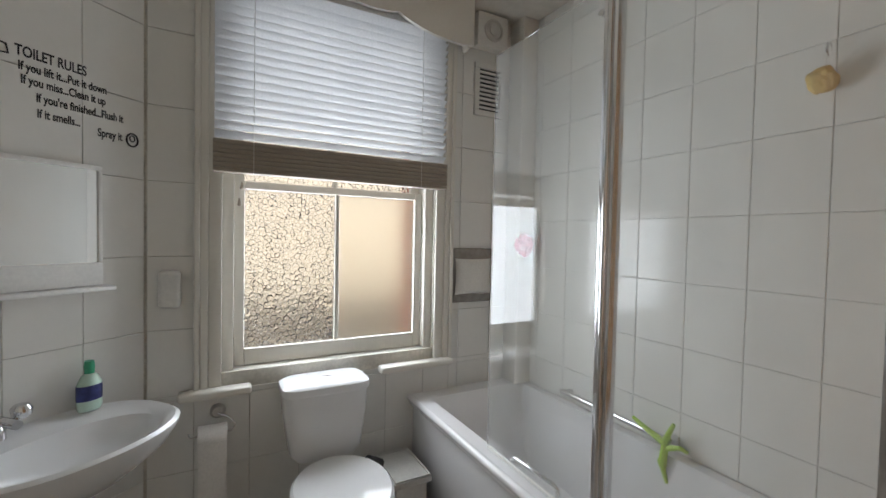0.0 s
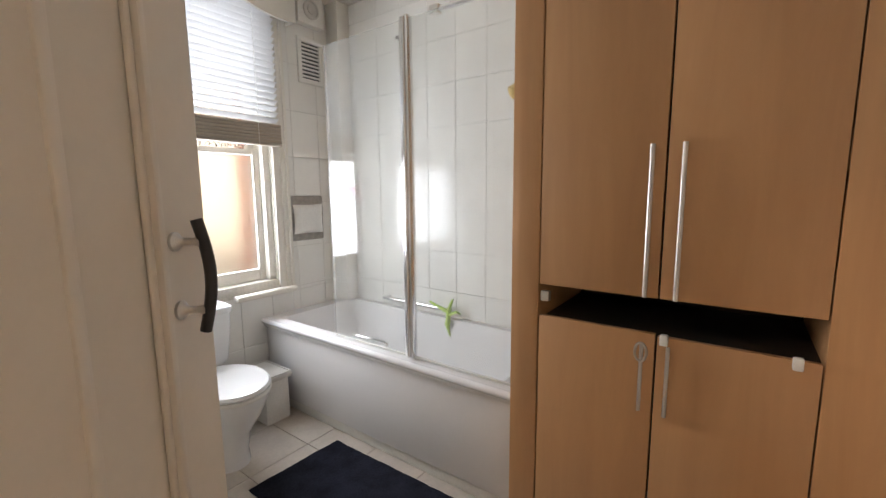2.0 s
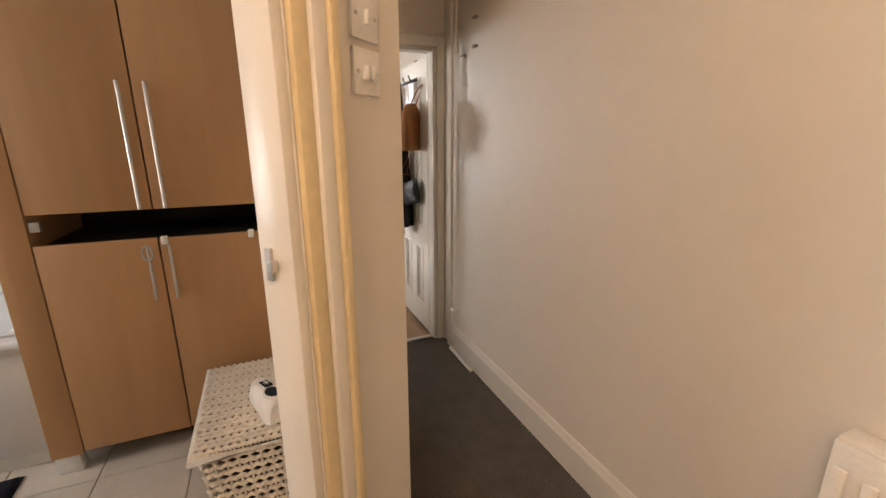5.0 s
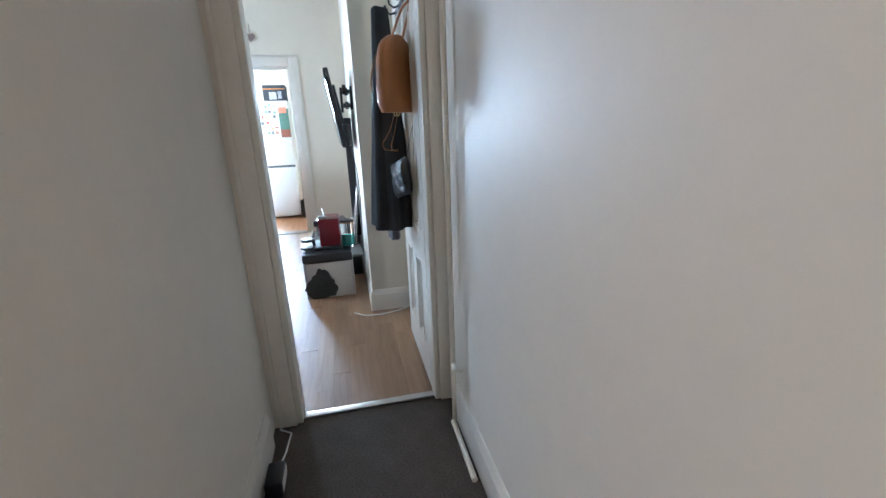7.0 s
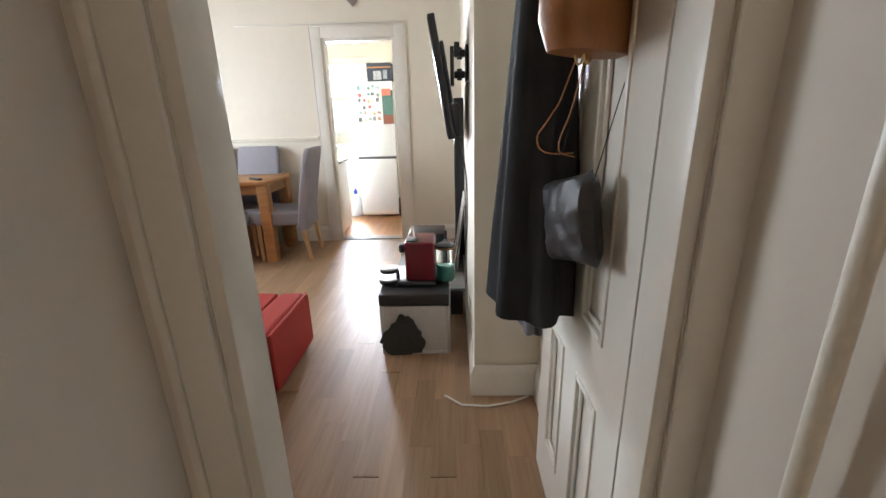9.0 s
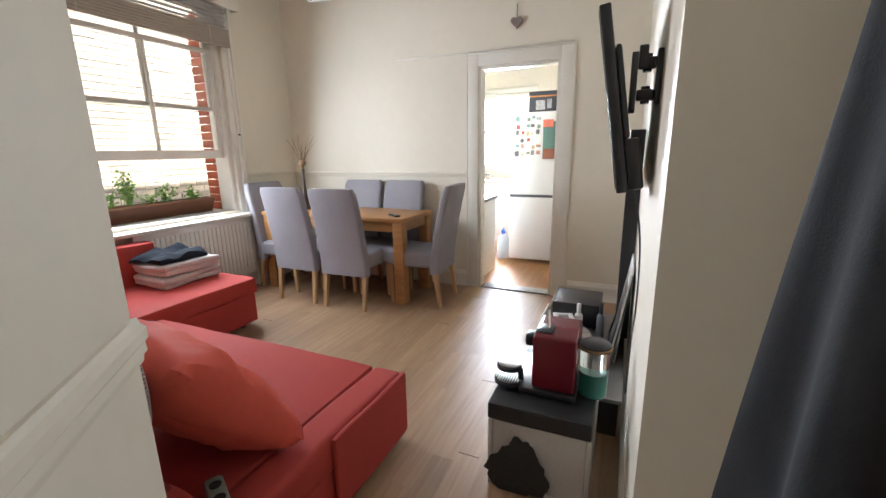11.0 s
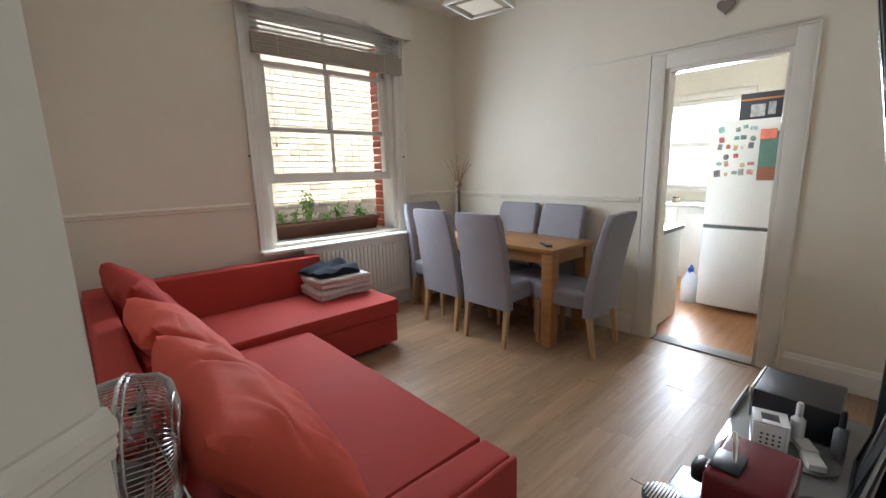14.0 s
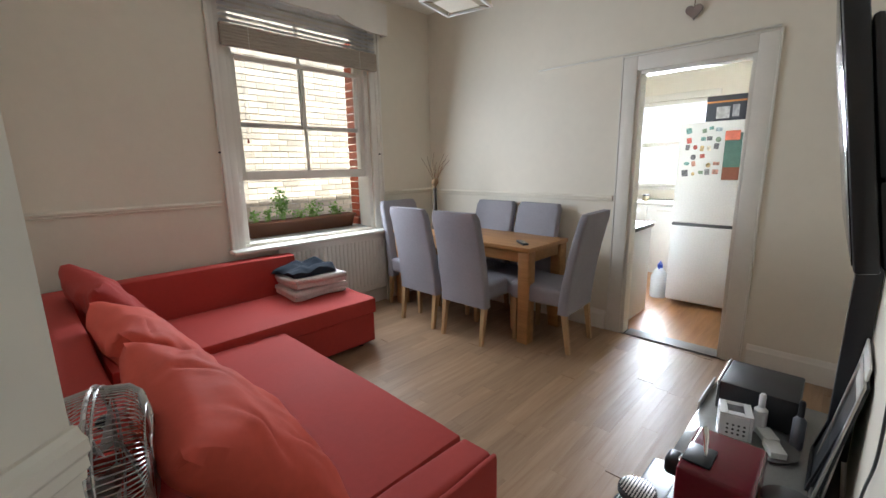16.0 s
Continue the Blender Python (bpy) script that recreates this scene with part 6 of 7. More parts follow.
lever = tube("lever", [(0.02, 0.0, 0.25), (0.03, 0.005, 0.31), (0.04, 0.01, 0.325), (0.05, 0.01, 0.30)], 0.006, CHROME, cm, "chrome lever")
box("top_slot", (-0.03, 0.06, -0.02, 0.045, 0.2555, 0.262), BLACKP, cm, 0.004)
for z, r in ((0.012, 0.062), (0.075, 0.052)):
    tr = lathe("drip_tray", [(r, 0), (r, 0.014), (r - 0.006, 0.018), (0.0, 0.018)], BLACKP, cm, "round drip tray", 24, loc=(-0.01, 0.15, z))
    for i in range(11):
        y = 0.15 + (i - 5) * r * 0.165
        hw = math.sqrt(max(r * r * 0.8 - (y - 0.15) ** 2, 1e-5))
        box("grid_bar", (-0.01 - hw, -0.01 + hw, y - 0.0022, y + 0.0022, z + 0.0185, z + 0.0205), STEEL, tr, 0.001)
tube("tray_stand", [(-0.01, 0.10, 0.02), (-0.01, 0.105, 0.08)], 0.012, BLACKP, cm)
tk = thing("water_tank", "clear plastic water tank with teal water and a dark lid", "water tank", (3.64, -0.305, 0.372))
lathe("tank", [(0.05, 0), (0.054, 0.01), (0.056, 0.20)], glass("clear_tank_plastic", (0.9, 0.97, 0.95), 0.05), tk, "", 24)
lathe("water", [(0.047, 0.004), (0.050, 0.10), (0.0, 0.101)], mat("teal_water", (0.06, 0.36, 0.30), 0.2, var=0.05), tk, "teal water", 24)
lathe("lid", [(0.058, 0.2), (0.058, 0.215), (0.05, 0.22), (0.0, 0.221)], BLACKP, tk, "dark lid", 24)
lathe("cork_ring", [(0.0585, 0.196), (0.064, 0.198), (0.064, 0.206), (0.0585, 0.208)], TWIG, tk, "brown ring under the lid", 24)
wp = thing("pierced_holder", "white square ceramic holder with rows of small holes", "holder", (4.525, -0.075, 0.20), 14)
hw = 0.06
for k in range(4):
    box("side", (-hw, hw - 0.0125, -hw, -hw + 0.012, 0.0, 0.115), CERAM, wp, 0.003, m=Matrix.Rotation(k * math.pi / 2, 4, 'Z'))
bm = bmesh.new()
for b in ((-hw, hw, -hw, -0.03), (-hw, hw, 0.03, hw), (-hw, -0.03, -0.03, 0.03), (0.03, hw, -0.03, 0.03)):
    add_box(bm, *b, 0.1155, 0.124, 0.002)
part("rim", bm, CERAM, wp, "flat top with a square opening", True)
for k in range(4):
    for i in range(4):
        for j in range(3):
            lathe("hole", [(0.005, 0), (0.005, 0.0012)], BLACKP, wp, "", 8, m=Matrix.Rotation(k * math.pi / 2, 4, 'Z') @ Matrix.Translation((-0.03 + 0.02 * i, -hw - 0.0001, 0.035 + 0.02 * j)) @ Matrix.Rotation(math.pi / 2, 4, 'X'))
for loc, h, r, mt, lab in (((4.605, -0.155, 0.20), 0.19, 0.026, CERAM, "small white cosmetic bottle with a pump top"), ((4.59, -0.285, 0.20), 0.215, 0.023, mat("grey_bottle", (0.16, 0.17, 0.19), 0.3), "slim grey spray bottle with a dark cap")):
    bt = thing("bottle", lab, "bottle", loc, group="bottles on the bench")
    lathe("body", [(r * 0.95, 0), (r, 0.008), (r, h * 0.6), (r * 0.45, h * 0.68)], mt, bt, "", 20)
    lathe("cap", [(r * 0.5, h * 0.68), (r * 0.5, h * 0.95), (r * 0.35, h), (0.0, h)], mt if mt is CERAM else BLACKP, bt, "", 16)
dsh = thing("glass_dish", "round glass dish on the bench", "dish", (4.50, -0.20, 0.20))
lathe("dish_body", [(0.06, 0), (0.10, 0.008), (0.105, 0.014), (0.095, 0.012), (0.0, 0.008)], GREYG, dsh, "", 28)
for loc, rz in (((4.56, -0.19, 0.2145), 30), ((4.47, -0.225, 0.2145), 25)):
    sp2 = thing("soap_box", "small white box lying on the glass dish", "box", loc, rz, "boxes on the dish")
    box("carton", (-0.045, 0.045, -0.028, 0.028, 0, 0.026), PLAST, sp2, 0.002)
ov = thing("mini_oven", "black mini oven with a steel front edge", "oven", (4.655, -0.275, 0.20))
box("case", (0.0, 0.30, 0.0, 0.29, 0.012, 0.168), BLACKP, ov, 0.008)
box("front_rail", (0.0, 0.30, 0.291, 0.30, 0.146, 0.171), STEEL, ov, 0.003, "steel front edge")
box("door", (0.01, 0.22, 0.291, 0.299, 0.025, 0.142), GREYG, ov, 0.003, "smoked glass door")
for z in (0.05, 0.10):
    lathe("knob", [(0.014, 0), (0.012, 0.02), (0.0, 0.02)], STEEL, ov, "", 14, m=Matrix.Translation((0.265, 0.291, z)) @ Matrix.Rotation(-math.pi / 2, 4, 'X'))
for x, y in ((0.03, 0.03), (0.27, 0.03), (0.03, 0.26), (0.27, 0.26)):
    lathe("foot", [(0.012, 0), (0.012, 0.0125)], BLACKP, ov, "", 10, loc=(x, y, 0))
for x, tl, h, mt, lab in ((4.36, 9, 0.50, BLACKP, "large dark tray leaning against the wall"), (4.47, 13, 0.40, mat("dark_board", (0.05, 0.055, 0.06), 0.4), "dark framed board leaning against the wall"), (4.42, 6, 0.54, PLAST, "thin white board leaning against the wall")):
    lf = thing("leaning_board", lab, "board", (x, -0.438 + h * math.sin(radians(tl)) + 0.01, 0.2005), 0, "boards leaning on the wall")
    box("panel", (-0.16, 0.16, -0.008, 0.0, 0.0, h), mt, lf, 0.003, m=Matrix.Rotation(radians(tl), 4, 'X'))
    if mt is not PLAST:
        bm = bmesh.new()
        for b in ((-0.16, -0.135, 0, h), (0.135, 0.16, 0, h), (-0.135, 0.135, 0, 0.025), (-0.135, 0.135, h - 0.025, h)):
            add_box(bm, b[0], b[1], 0.0004, 0.008, b[2], b[3], 0.002, m=Matrix.Rotation(radians(tl), 4, 'X'))
        part("rim", bm, STEEL if mt is BLACKP else BLACKP, lf, "", True)

# fan on the floor behind the splayed wall
fn = thing("desk_fan", "chrome wire-cage fan standing on the low sofa end", "fan", (2.505, 0.735, 0), -14)
FZ = 0.79
cage = bmesh.new()
R = 0.158
for k in range(84):
    a = 2 * math.pi * k / 84
    c, sn = math.cos(a), math.sin(a)
    prof = ((0.086, 0.03), (0.086, 0.10), (0.078, 0.132), (0.058, 0.150), (0.0, R), (-0.05, 0.150), (-0.068, 0.135), (-0.074, 0.06))
    add_tube(cage, [(x, r * c, FZ + r * sn) for x, r in prof], 0.0014, 4)
for r, x, rr in ((R + 0.002, 0.0, 0.005), (R, 0.012, 0.003), (0.10, 0.086, 0.0024), (0.03, 0.086, 0.0024), (0.135, -0.068, 0.0024)):
    add_tube(cage, [(x, r * math.cos(2 * math.pi * k / 40), FZ + r * math.sin(2 * math.pi * k / 40)) for k in range(40)], rr, 6, True)
tagged(part("wire_cage", cage, mat("dull_chrome_wire", (0.46, 0.45, 0.44), 0.28, metal=1.0, var=0.1, scale=12), fn, "chrome wire cage", True), kind="stuff")
for k in range(4):
    a = 2 * math.pi * k / 4 + 0.4
    bm = bmesh.new()
    g = []
    for i in range(5):
        for j in range(4):
            rr2 = 0.03 + 0.105 * i / 4
            aa = a + (j / 3 - 0.5) * 1.0
            g.append(bm.verts.new((0.012 * (j - 1.5), rr2 * math.cos(aa), FZ + rr2 * math.sin(aa))))
    for i in range(4):
        for j in range(3):
            bm.faces.new((g[i * 4 + j], g[i * 4 + j + 1], g[i * 4 + j + 5], g[i * 4 + j + 4]))
    bmesh.ops.solidify(bm, geom=list(bm.faces), thickness=0.002)
    part("blade", bm, STEEL, fn, "", True)
lathe("motor", [(0.06, 0), (0.085, 0.015), (0.08, 0.07), (0.05, 0.095)], BLACKP, fn, "black motor housing", 20, m=Matrix.Translation((-0.078, 0, FZ)) @ Matrix.Rotation(-math.pi / 2, 4, 'Y'))
lathe("hub", [(0.028, 0), (0.028, 0.008), (0.0, 0.012)], CHROME, fn, "", 18, m=Matrix.Translation((0.082, 0, FZ)) @ Matrix.Rotation(math.pi / 2, 4, 'Y'))
for sy in (-1, 1):
    tube("stand_arm", bend([(-0.02, sy * 0.172, FZ), (0.02, sy * 0.168, FZ - 0.10), (0.055, sy * 0.13, FZ - 0.20), (0.09, sy * 0.09, 0.511)]), 0.007, CHROME, fn, "bent chrome stand arm", 8)
    lathe("knob", [(0.016, 0), (0.018, 0.008), (0.014, 0.02), (0.0, 0.021)], BLACKP, fn, "black tilt knob", 14, m=Matrix.Translation((-0.02, sy * 0.176, FZ)) @ Matrix.Rotation(-sy * math.pi / 2, 4, 'X'))
tube("foot_loop", [(0.09, -0.09, 0.510), (0.09, 0.09, 0.510), (-0.03, 0.10, 0.510), (-0.03, -0.10, 0.510)], 0.007, CHROME, fn, "chrome foot loop", 8, True)
tube("cord", bend([(-0.10, 0, FZ - 0.05), (-0.12, -0.03, 0.62), (-0.10, -0.10, 0.515), (-0.07, -0.16, 0.52), (-0.06, -0.19, 0.30), (-0.10, -0.20, 0.01)]), 0.004, PLAST, fn, "white flex", 6)

# things on the living room door
hg = thing("door_hooks", "black over-door hook rack on the white door", "hook rack")
box("strap", (2.20, 2.24, -0.707, -0.6605, 1.993, 1.998), BLACKP, hg, 0.001)
box("rail", (2.18, 2.50, -0.663, -0.658, 1.86, 1.885), BLACKP, hg, 0.002)
for x in (2.21, 2.34, 2.47):
    tube("hook", [(x, -0.659, 1.87), (x, -0.632, 1.86), (x, -0.612, 1.875), (x, -0.607, 1.90)], 0.005, BLACKP, hg, "", 8)


def hanging_cloth(name, label, cat, x0, x1, z0, z1, y, depth, material, folds, seed, taper=0.55):
    t = thing(name, label, cat)
    bm = bmesh.new()
    N, M = 44, 30
    rows = []
    for j in range(M + 1):
        f = j / M
        z = z1 + (z0 - z1) * f
        half = (x1 - x0) / 2 * (taper + (1 - taper) * f)
        cx = (x0 + x1) / 2
        r = []
        for i in range(N):
            a = 2 * math.pi * i / N
            d = depth * (0.35 + 0.65 * f)
            w = 1 + 0.16 * f * math.sin(folds * a + seed) + 0.10 * noise.noise((3 * math.cos(a), 3 * math.sin(a), z * 2 + seed))
            xx = cx + half * math.cos(a) * w
            yy = y + d * math.sin(a) * w
            r.append(bm.verts.new((xx, max(yy, -0.6595), z + 0.012 * noise.noise((a, seed, f)))))
        rows.append(r)
    for a, b in zip(rows, rows[1:]):
        for i in range(N):
            bm.faces.new((a[i], a[(i + 1) % N], b[(i + 1) % N], b[i]))
    bm.faces.new(rows[0][::-1])
    bm.faces.new(rows[-1])
    part("cloth", bm, material, t, "", True)
    return t


COATM = mat("black_wool_cloth", (0.034, 0.035, 0.038), 0.95, var=0.2, scale=10, bump=0.12, bscale=500, spec=0.15)
coat = hanging_cloth("coat", "long black coat hanging on the door", "coat", 2.265, 2.53, 0.80, 1.87, -0.57, 0.112, COATM, 6, 1.0, 0.22)
hanging_cloth("grey_garment", "grey garment hanging below the coat", "clothes", 2.33, 2.47, 0.73, 1.1, -0.57, 0.03, mat("grey_knit", (0.14, 0.13, 0.14), 0.95, var=0.2, scale=12, bump=0.5, bscale=200), 5, 2.0, 0.8)
TAN = mat("tan_leather", (0.36, 0.15, 0.05), 0.42, var=0.1, scale=6, bump=0.25, bscale=90, spec=0.4)
bp = thing("backpack", "tan leather backpack hanging over the coat on the door", "backpack", (2.155, -0.603, 1.385), -47)
bm = bmesh.new()
NSb = 32
rs = []
for k in range(15):
    f = k / 14
    z = 0.0 + 0.32 * f
    w = 0.118 * (1 - 0.25 * max(f - 0.6, 0) / 0.4) * min(1, 0.86 + f)
    if f > 0.8:
        w *= math.sqrt(max(1 - ((f - 0.8) / 0.2) ** 2 * 0.85, 0.05))
    d = 0.055 * (1 - 0.55 * f ** 2) * min(1, 0.75 + 2 * f)
    rs.append([(w * math.copysign(abs(math.cos(a)) ** 0.7, math.cos(a)), d * math.copysign(abs(math.sin(a)) ** 0.7, math.sin(a)), z) for a in (2 * math.pi * i / NSb for i in range(NSb))])
vr = [[bm.verts.new(p) for p in r] for r in rs]
for a, b in zip(vr, vr[1:]):
    for i in range(NSb):
        bm.faces.new((a[i], a[(i + 1) % NSb], b[(i + 1) % NSb], b[i]))
bm.faces.new(vr[0][::-1])
bm.faces.new(vr[-1])
part("body", bm, TAN, bp, "", True)
tube("zip", [(0.125 * math.sin(math.pi * k / 16 - math.pi / 2), 0.045, 0.09 + 0.19 * math.cos(math.pi * k / 16 - math.pi / 2)) for k in range(17)], 0.004, TWIG, bp, "dark zip line", 6)
tube("carry_loop", bend([(-0.03, -0.01, 0.31), (-0.025, -0.06, 0.40), (0.0, -0.09, 0.44), (0.025, -0.06, 0.40), (0.03, -0.02, 0.31)]), 0.005, TAN, bp, "", 8)
for path in ([(-0.004, 0.018, 0.01), (-0.033, 0.031, -0.071), (-0.043, 0.04, -0.095), (-0.053, 0.05, -0.117), (-0.061, 0.057, -0.131), (-0.062, 0.058, -0.144), (-0.059, 0.055, -0.157), (-0.05, 0.046, -0.166), (-0.033, 0.031, -0.169), (-0.008, 0.014, -0.168)],
             [(-0.007, -0.0, 0.01), (-0.032, 0.009, -0.09), (-0.043, 0.02, -0.135), (-0.045, 0.022, -0.155), (-0.041, 0.018, -0.167), (-0.014, 0.007, -0.175)]):
    st = tube("strap", bend(path), 0.0015, TAN, bp, "thin leather strap", 8)
    x, y = path[0][0], path[0][1]
    tube("ring", [(x + 0.012 * math.cos(2 * math.pi * k / 12), y, 0.0 + 0.015 * math.sin(2 * math.pi * k / 12)) for k in range(12)], 0.0025, mat("brass_ring", (0.6, 0.45, 0.2), 0.3, metal=1.0), st, "brass ring", 6, True)
po = thing("shoulder_pouch", "dark grey leather pouch hanging from a strap on the door", "handbag", (2.19, -0.600, 1.08), 10)
pillow("pouch_body", 0.20, 0.18, 0.07, mat("dark_grey_leather", (0.028, 0.029, 0.031), 0.45, var=0.08, bump=0.2, bscale=120), Matrix.Rotation(radians(90), 4, 'X') @ Matrix.Rotation(radians(-14), 4, 'Z'), po, "", 5, 16, 0.006, 0.35)
tube("strap", [(-0.08, 0, 0.09), (-0.05, -0.07, 0.30), (-0.01, -0.10, 0.55), (0.03, -0.10, 0.72), (0.06, -0.08, 0.5), (0.09, 0.0, 0.06)], 0.0011, COATM, po, "thin black strap", 6)

# cables and socket by the door
sk = thing("extension_cable", "white cable lying on the floor along the skirting", "cable")
tube("wire", [(3.05, -0.30, 0.005), (2.98, -0.38, 0.005), (2.97, -0.5, 0.005), (3.0, -0.62, 0.005), (3.04, -0.70, 0.006)], 0.005, PLAST, sk, "", 8)
so2 = thing("cable", "white cable curling out from behind the door frame", "cable")
tube("wire", [(1.86, 0.07, 0.02), (1.84, 0.02, 0.006), (1.72, 0.03, 0.006), (1.6, 0.055, 0.006), (1.45, 0.07, 0.006)], 0.004, PLAST, so2, "", 8)
ad = thing("plug_adapter", "black and white plug adapter against the hall skirting", "adapter", (1.55, 0.045, 0))
box("case", (-0.06, 0.06, -0.035, 0.03, 0.0, 0.07), BLACKP, ad, 0.01)
box("face", (-0.05, 0.05, -0.037, -0.0352, 0.02, 0.06), PLAST, ad, 0.0005)
pg = thing("power_strip", "grey-green plug strip lying on the sofa end", "power strip", (2.70, 0.640, 0.339), 62)
box("case", (-0.075, 0.075, -0.026, 0.026, 0, 0.045), mat("grey_green_plastic", (0.30, 0.36, 0.30), 0.5), pg, 0.012)
for k in range(2):
    lathe("socket", [(0.017, 0), (0.017, 0.002), (0.012, 0.0025), (0.011, 0.0005)], BLACKP, pg, "", 14, loc=(-0.03 + 0.06 * k, 0, 0.0452))
tube("wire", bend([(-0.075, 0, 0.02), (-0.12, -0.02, 0.008), (-0.16, -0.03, -0.03), (-0.20, -0.05, -0.2), (-0.26, -0.06, -0.329)]), 0.004, PLAST, pg, "white flex", 8)

# ---- kitchen things ----
fr = thing("fridge_freezer", "tall white fridge freezer with a dark handle line and many magnets", "fridge", (6.86, 0.385, 0))
box("body", (0.05, 0.58, 0.0, 0.505, 0.03, 1.73), PLAST, fr, 0.006)
WE = mat("white_enamel", (0.80, 0.81, 0.81), 0.22, var=0.01)
fd = box("upper_door", (0.0, 0.048, 0.0, 0.505, 0.815, 1.73), WE, fr, 0.012, seg=3)
box("lower_door", (0.0, 0.048, 0.0, 0.505, 0.05, 0.785), WE, fr, 0.012, seg=3)
box("handle_gap", (0.006, 0.049, 0.003, 0.502, 0.786, 0.814), mat("grey_handle_strip", (0.10, 0.11, 0.12), 0.4), fr, 0.002, "dark handle strip")
cols = [(0.08, 0.22, 0.45), (0.50, 0.12, 0.10), (0.20, 0.38, 0.36), (0.55, 0.42, 0.22), (0.30, 0.30, 0.32), (0.55, 0.30, 0.24), (0.24, 0.32, 0.24), (0.62, 0.58, 0.50), (0.42, 0.50, 0.55), (0.16, 0.16, 0.18)]
MAGM = [mat("magnet_colour", c, 0.45, var=0.45, scale=55, fine=0.25) for c in cols]
for i in range(5):
    for j in range(6):
        if random.random() < 0.14:
            continue
        y, z = 0.19 + 0.058 * i + random.uniform(-0.01, 0.01), 1.28 + 0.076 * j + random.uniform(-0.014, 0.014)
        w, h = random.uniform(0.012, 0.026), random.uniform(0.014, 0.03)
        kind_m = MAGM[random.randrange(10)]
        if random.random() < 0.3:
            lathe("magnet", [(w, 0), (w, 0.004), (w * 0.85, 0.006), (0.0, 0.006)], kind_m, fd, "", 14, m=Matrix.Translation((0, y, z)) @ Matrix.Rotation(-math.pi / 2, 4, 'Y'), sx=h / w)
        else:
            box("magnet", (-0.005, -0.0005, -w, w, -h, h), kind_m, fd, 0.003, m=Matrix.Translation((0, y, z)) @ Matrix.Rotation(random.uniform(-0.2, 0.2), 4, 'X'))
tw = thing("hanging_board", "teal and brown hanging sign on the fridge door", "sign")
box("panel", (6.842, 6.8535, 0.385, 0.52, 1.22, 1.62), mat("teal_brown_card", (0.10, 0.20, 0.17), 0.6, var=0.2, scale=5), tw, 0.003)
box("lower_band", (6.8405, 6.8418, 0.387, 0.518, 1.222, 1.33), mat("brown_band", (0.28, 0.10, 0.06), 0.6), tw, 0.0004)
fw = box("bow", (6.825, 6.8415, 0.41, 0.52, 1.56, 1.64), mat("coral_cloth", (0.75, 0.22, 0.15), 0.8, var=0.2, scale=20), tw, 0.007, "coral cloth bow", seg=3)
bx = thing("appliance_box", "dark printed cardboard appliance box on the fridge", "box", (6.90, 0.40, 1.731))
box("carton", (0.0, 0.30, 0.0, 0.30, 0.0, 0.215), mat("dark_blue_carton", (0.035, 0.04, 0.055), 0.5, var=0.1), bx, 0.003)
box("band", (-0.0012, -0.0002, 0.0, 0.30, 0.155, 0.17), mat("orange_print", (0.5, 0.2, 0.05), 0.5), bx, 0.0002, "orange printed stripe")
box("picture", (-0.0014, -0.0002, 0.12, 0.22, 0.02, 0.12), mat("grey_print", (0.45, 0.46, 0.48), 0.5, var=0.3, scale=30), bx, 0.0002, "printed grey appliance")
box("picture", (-0.0014, -0.0002, 0.05, 0.10, 0.03, 0.13), mat("grey_print_two", (0.35, 0.36, 0.4), 0.5, var=0.3, scale=30), bx, 0.0002, "printed grey appliance")
wbt = thing("water_bottle", "large clear water bottle with a blue cap on the floor", "bottle", (7.02, 1.0, 0))
lathe("bottle", [(0.075, 0), (0.08, 0.02), (0.08, 0.22), (0.05, 0.28), (0.022, 0.31)], mat("clear_plastic_bottle", (0.62, 0.68, 0.74), 0.15, var=0.05), wbt, "", 24)
lathe("cap", [(0.026, 0.31), (0.026, 0.35), (0.0, 0.352)], mat("blue_cap", (0.02, 0.08, 0.5), 0.4), wbt, "blue cap", 16)
tube("grip", [(-0.03, 0, 0.30), (-0.045, 0.0, 0.345), (0.0, 0.0, 0.375), (0.045, 0, 0.345), (0.03, 0, 0.30)], 0.007, mat("blue_grip", (0.02, 0.08, 0.5), 0.4), wbt, "blue carrying handle")
KW = mat("white_kitchen_laminate", (0.78, 0.78, 0.76), 0.35, var=0.02)
for k in range(3):
    ku = thing("base_cabinet", "white kitchen base cabinet", "cabinet", (7.95, 0.98 + 0.5 * k, 0), group="kitchen base cabinets")
    box("body", (0.02, 0.545, 0.0, 0.498, 0.10, 0.86), KW, ku, 0.002)
    dd = box("door", (0.0, 0.018, 0.004, 0.494, 0.11, 0.855), KW, ku, 0.003)
    tube("handle", [(-0.001, 0.12, 0.80), (-0.025, 0.13, 0.80), (-0.025, 0.37, 0.80), (-0.001, 0.38, 0.80)], 0.005, STEEL, dd, "", 8)
    box("plinth", (0.05, 0.07, 0.0, 0.498, 0.0, 0.099), KW, ku, 0.001)
wt = thing("worktop", "pale kitchen worktop under the window", "worktop")
box("slab", (7.92, 8.495, 0.97, 2.54, 0.862, 0.90), mat("pale_worktop", (0.62, 0.60, 0.56), 0.35, var=0.08), wt, 0.005)
kc = thing("base_cabinet", "white kitchen unit just inside the doorway", "cabinet", (5.94, 0.965, 0))
box("body", (0.0, 0.60, 0.02, 0.55, 0.10, 0.80), KW, kc, 0.002)
box("end_panel", (0.0, 0.60, 0.0, 0.018, 0.0, 0.80), KW, kc, 0.002)
box("plinth", (0.02, 0.58, 0.04, 0.06, 0.0, 0.099), KW, kc, 0.001)
wt = thing("worktop", "dark-edged worktop beside the kitchen doorway", "worktop")
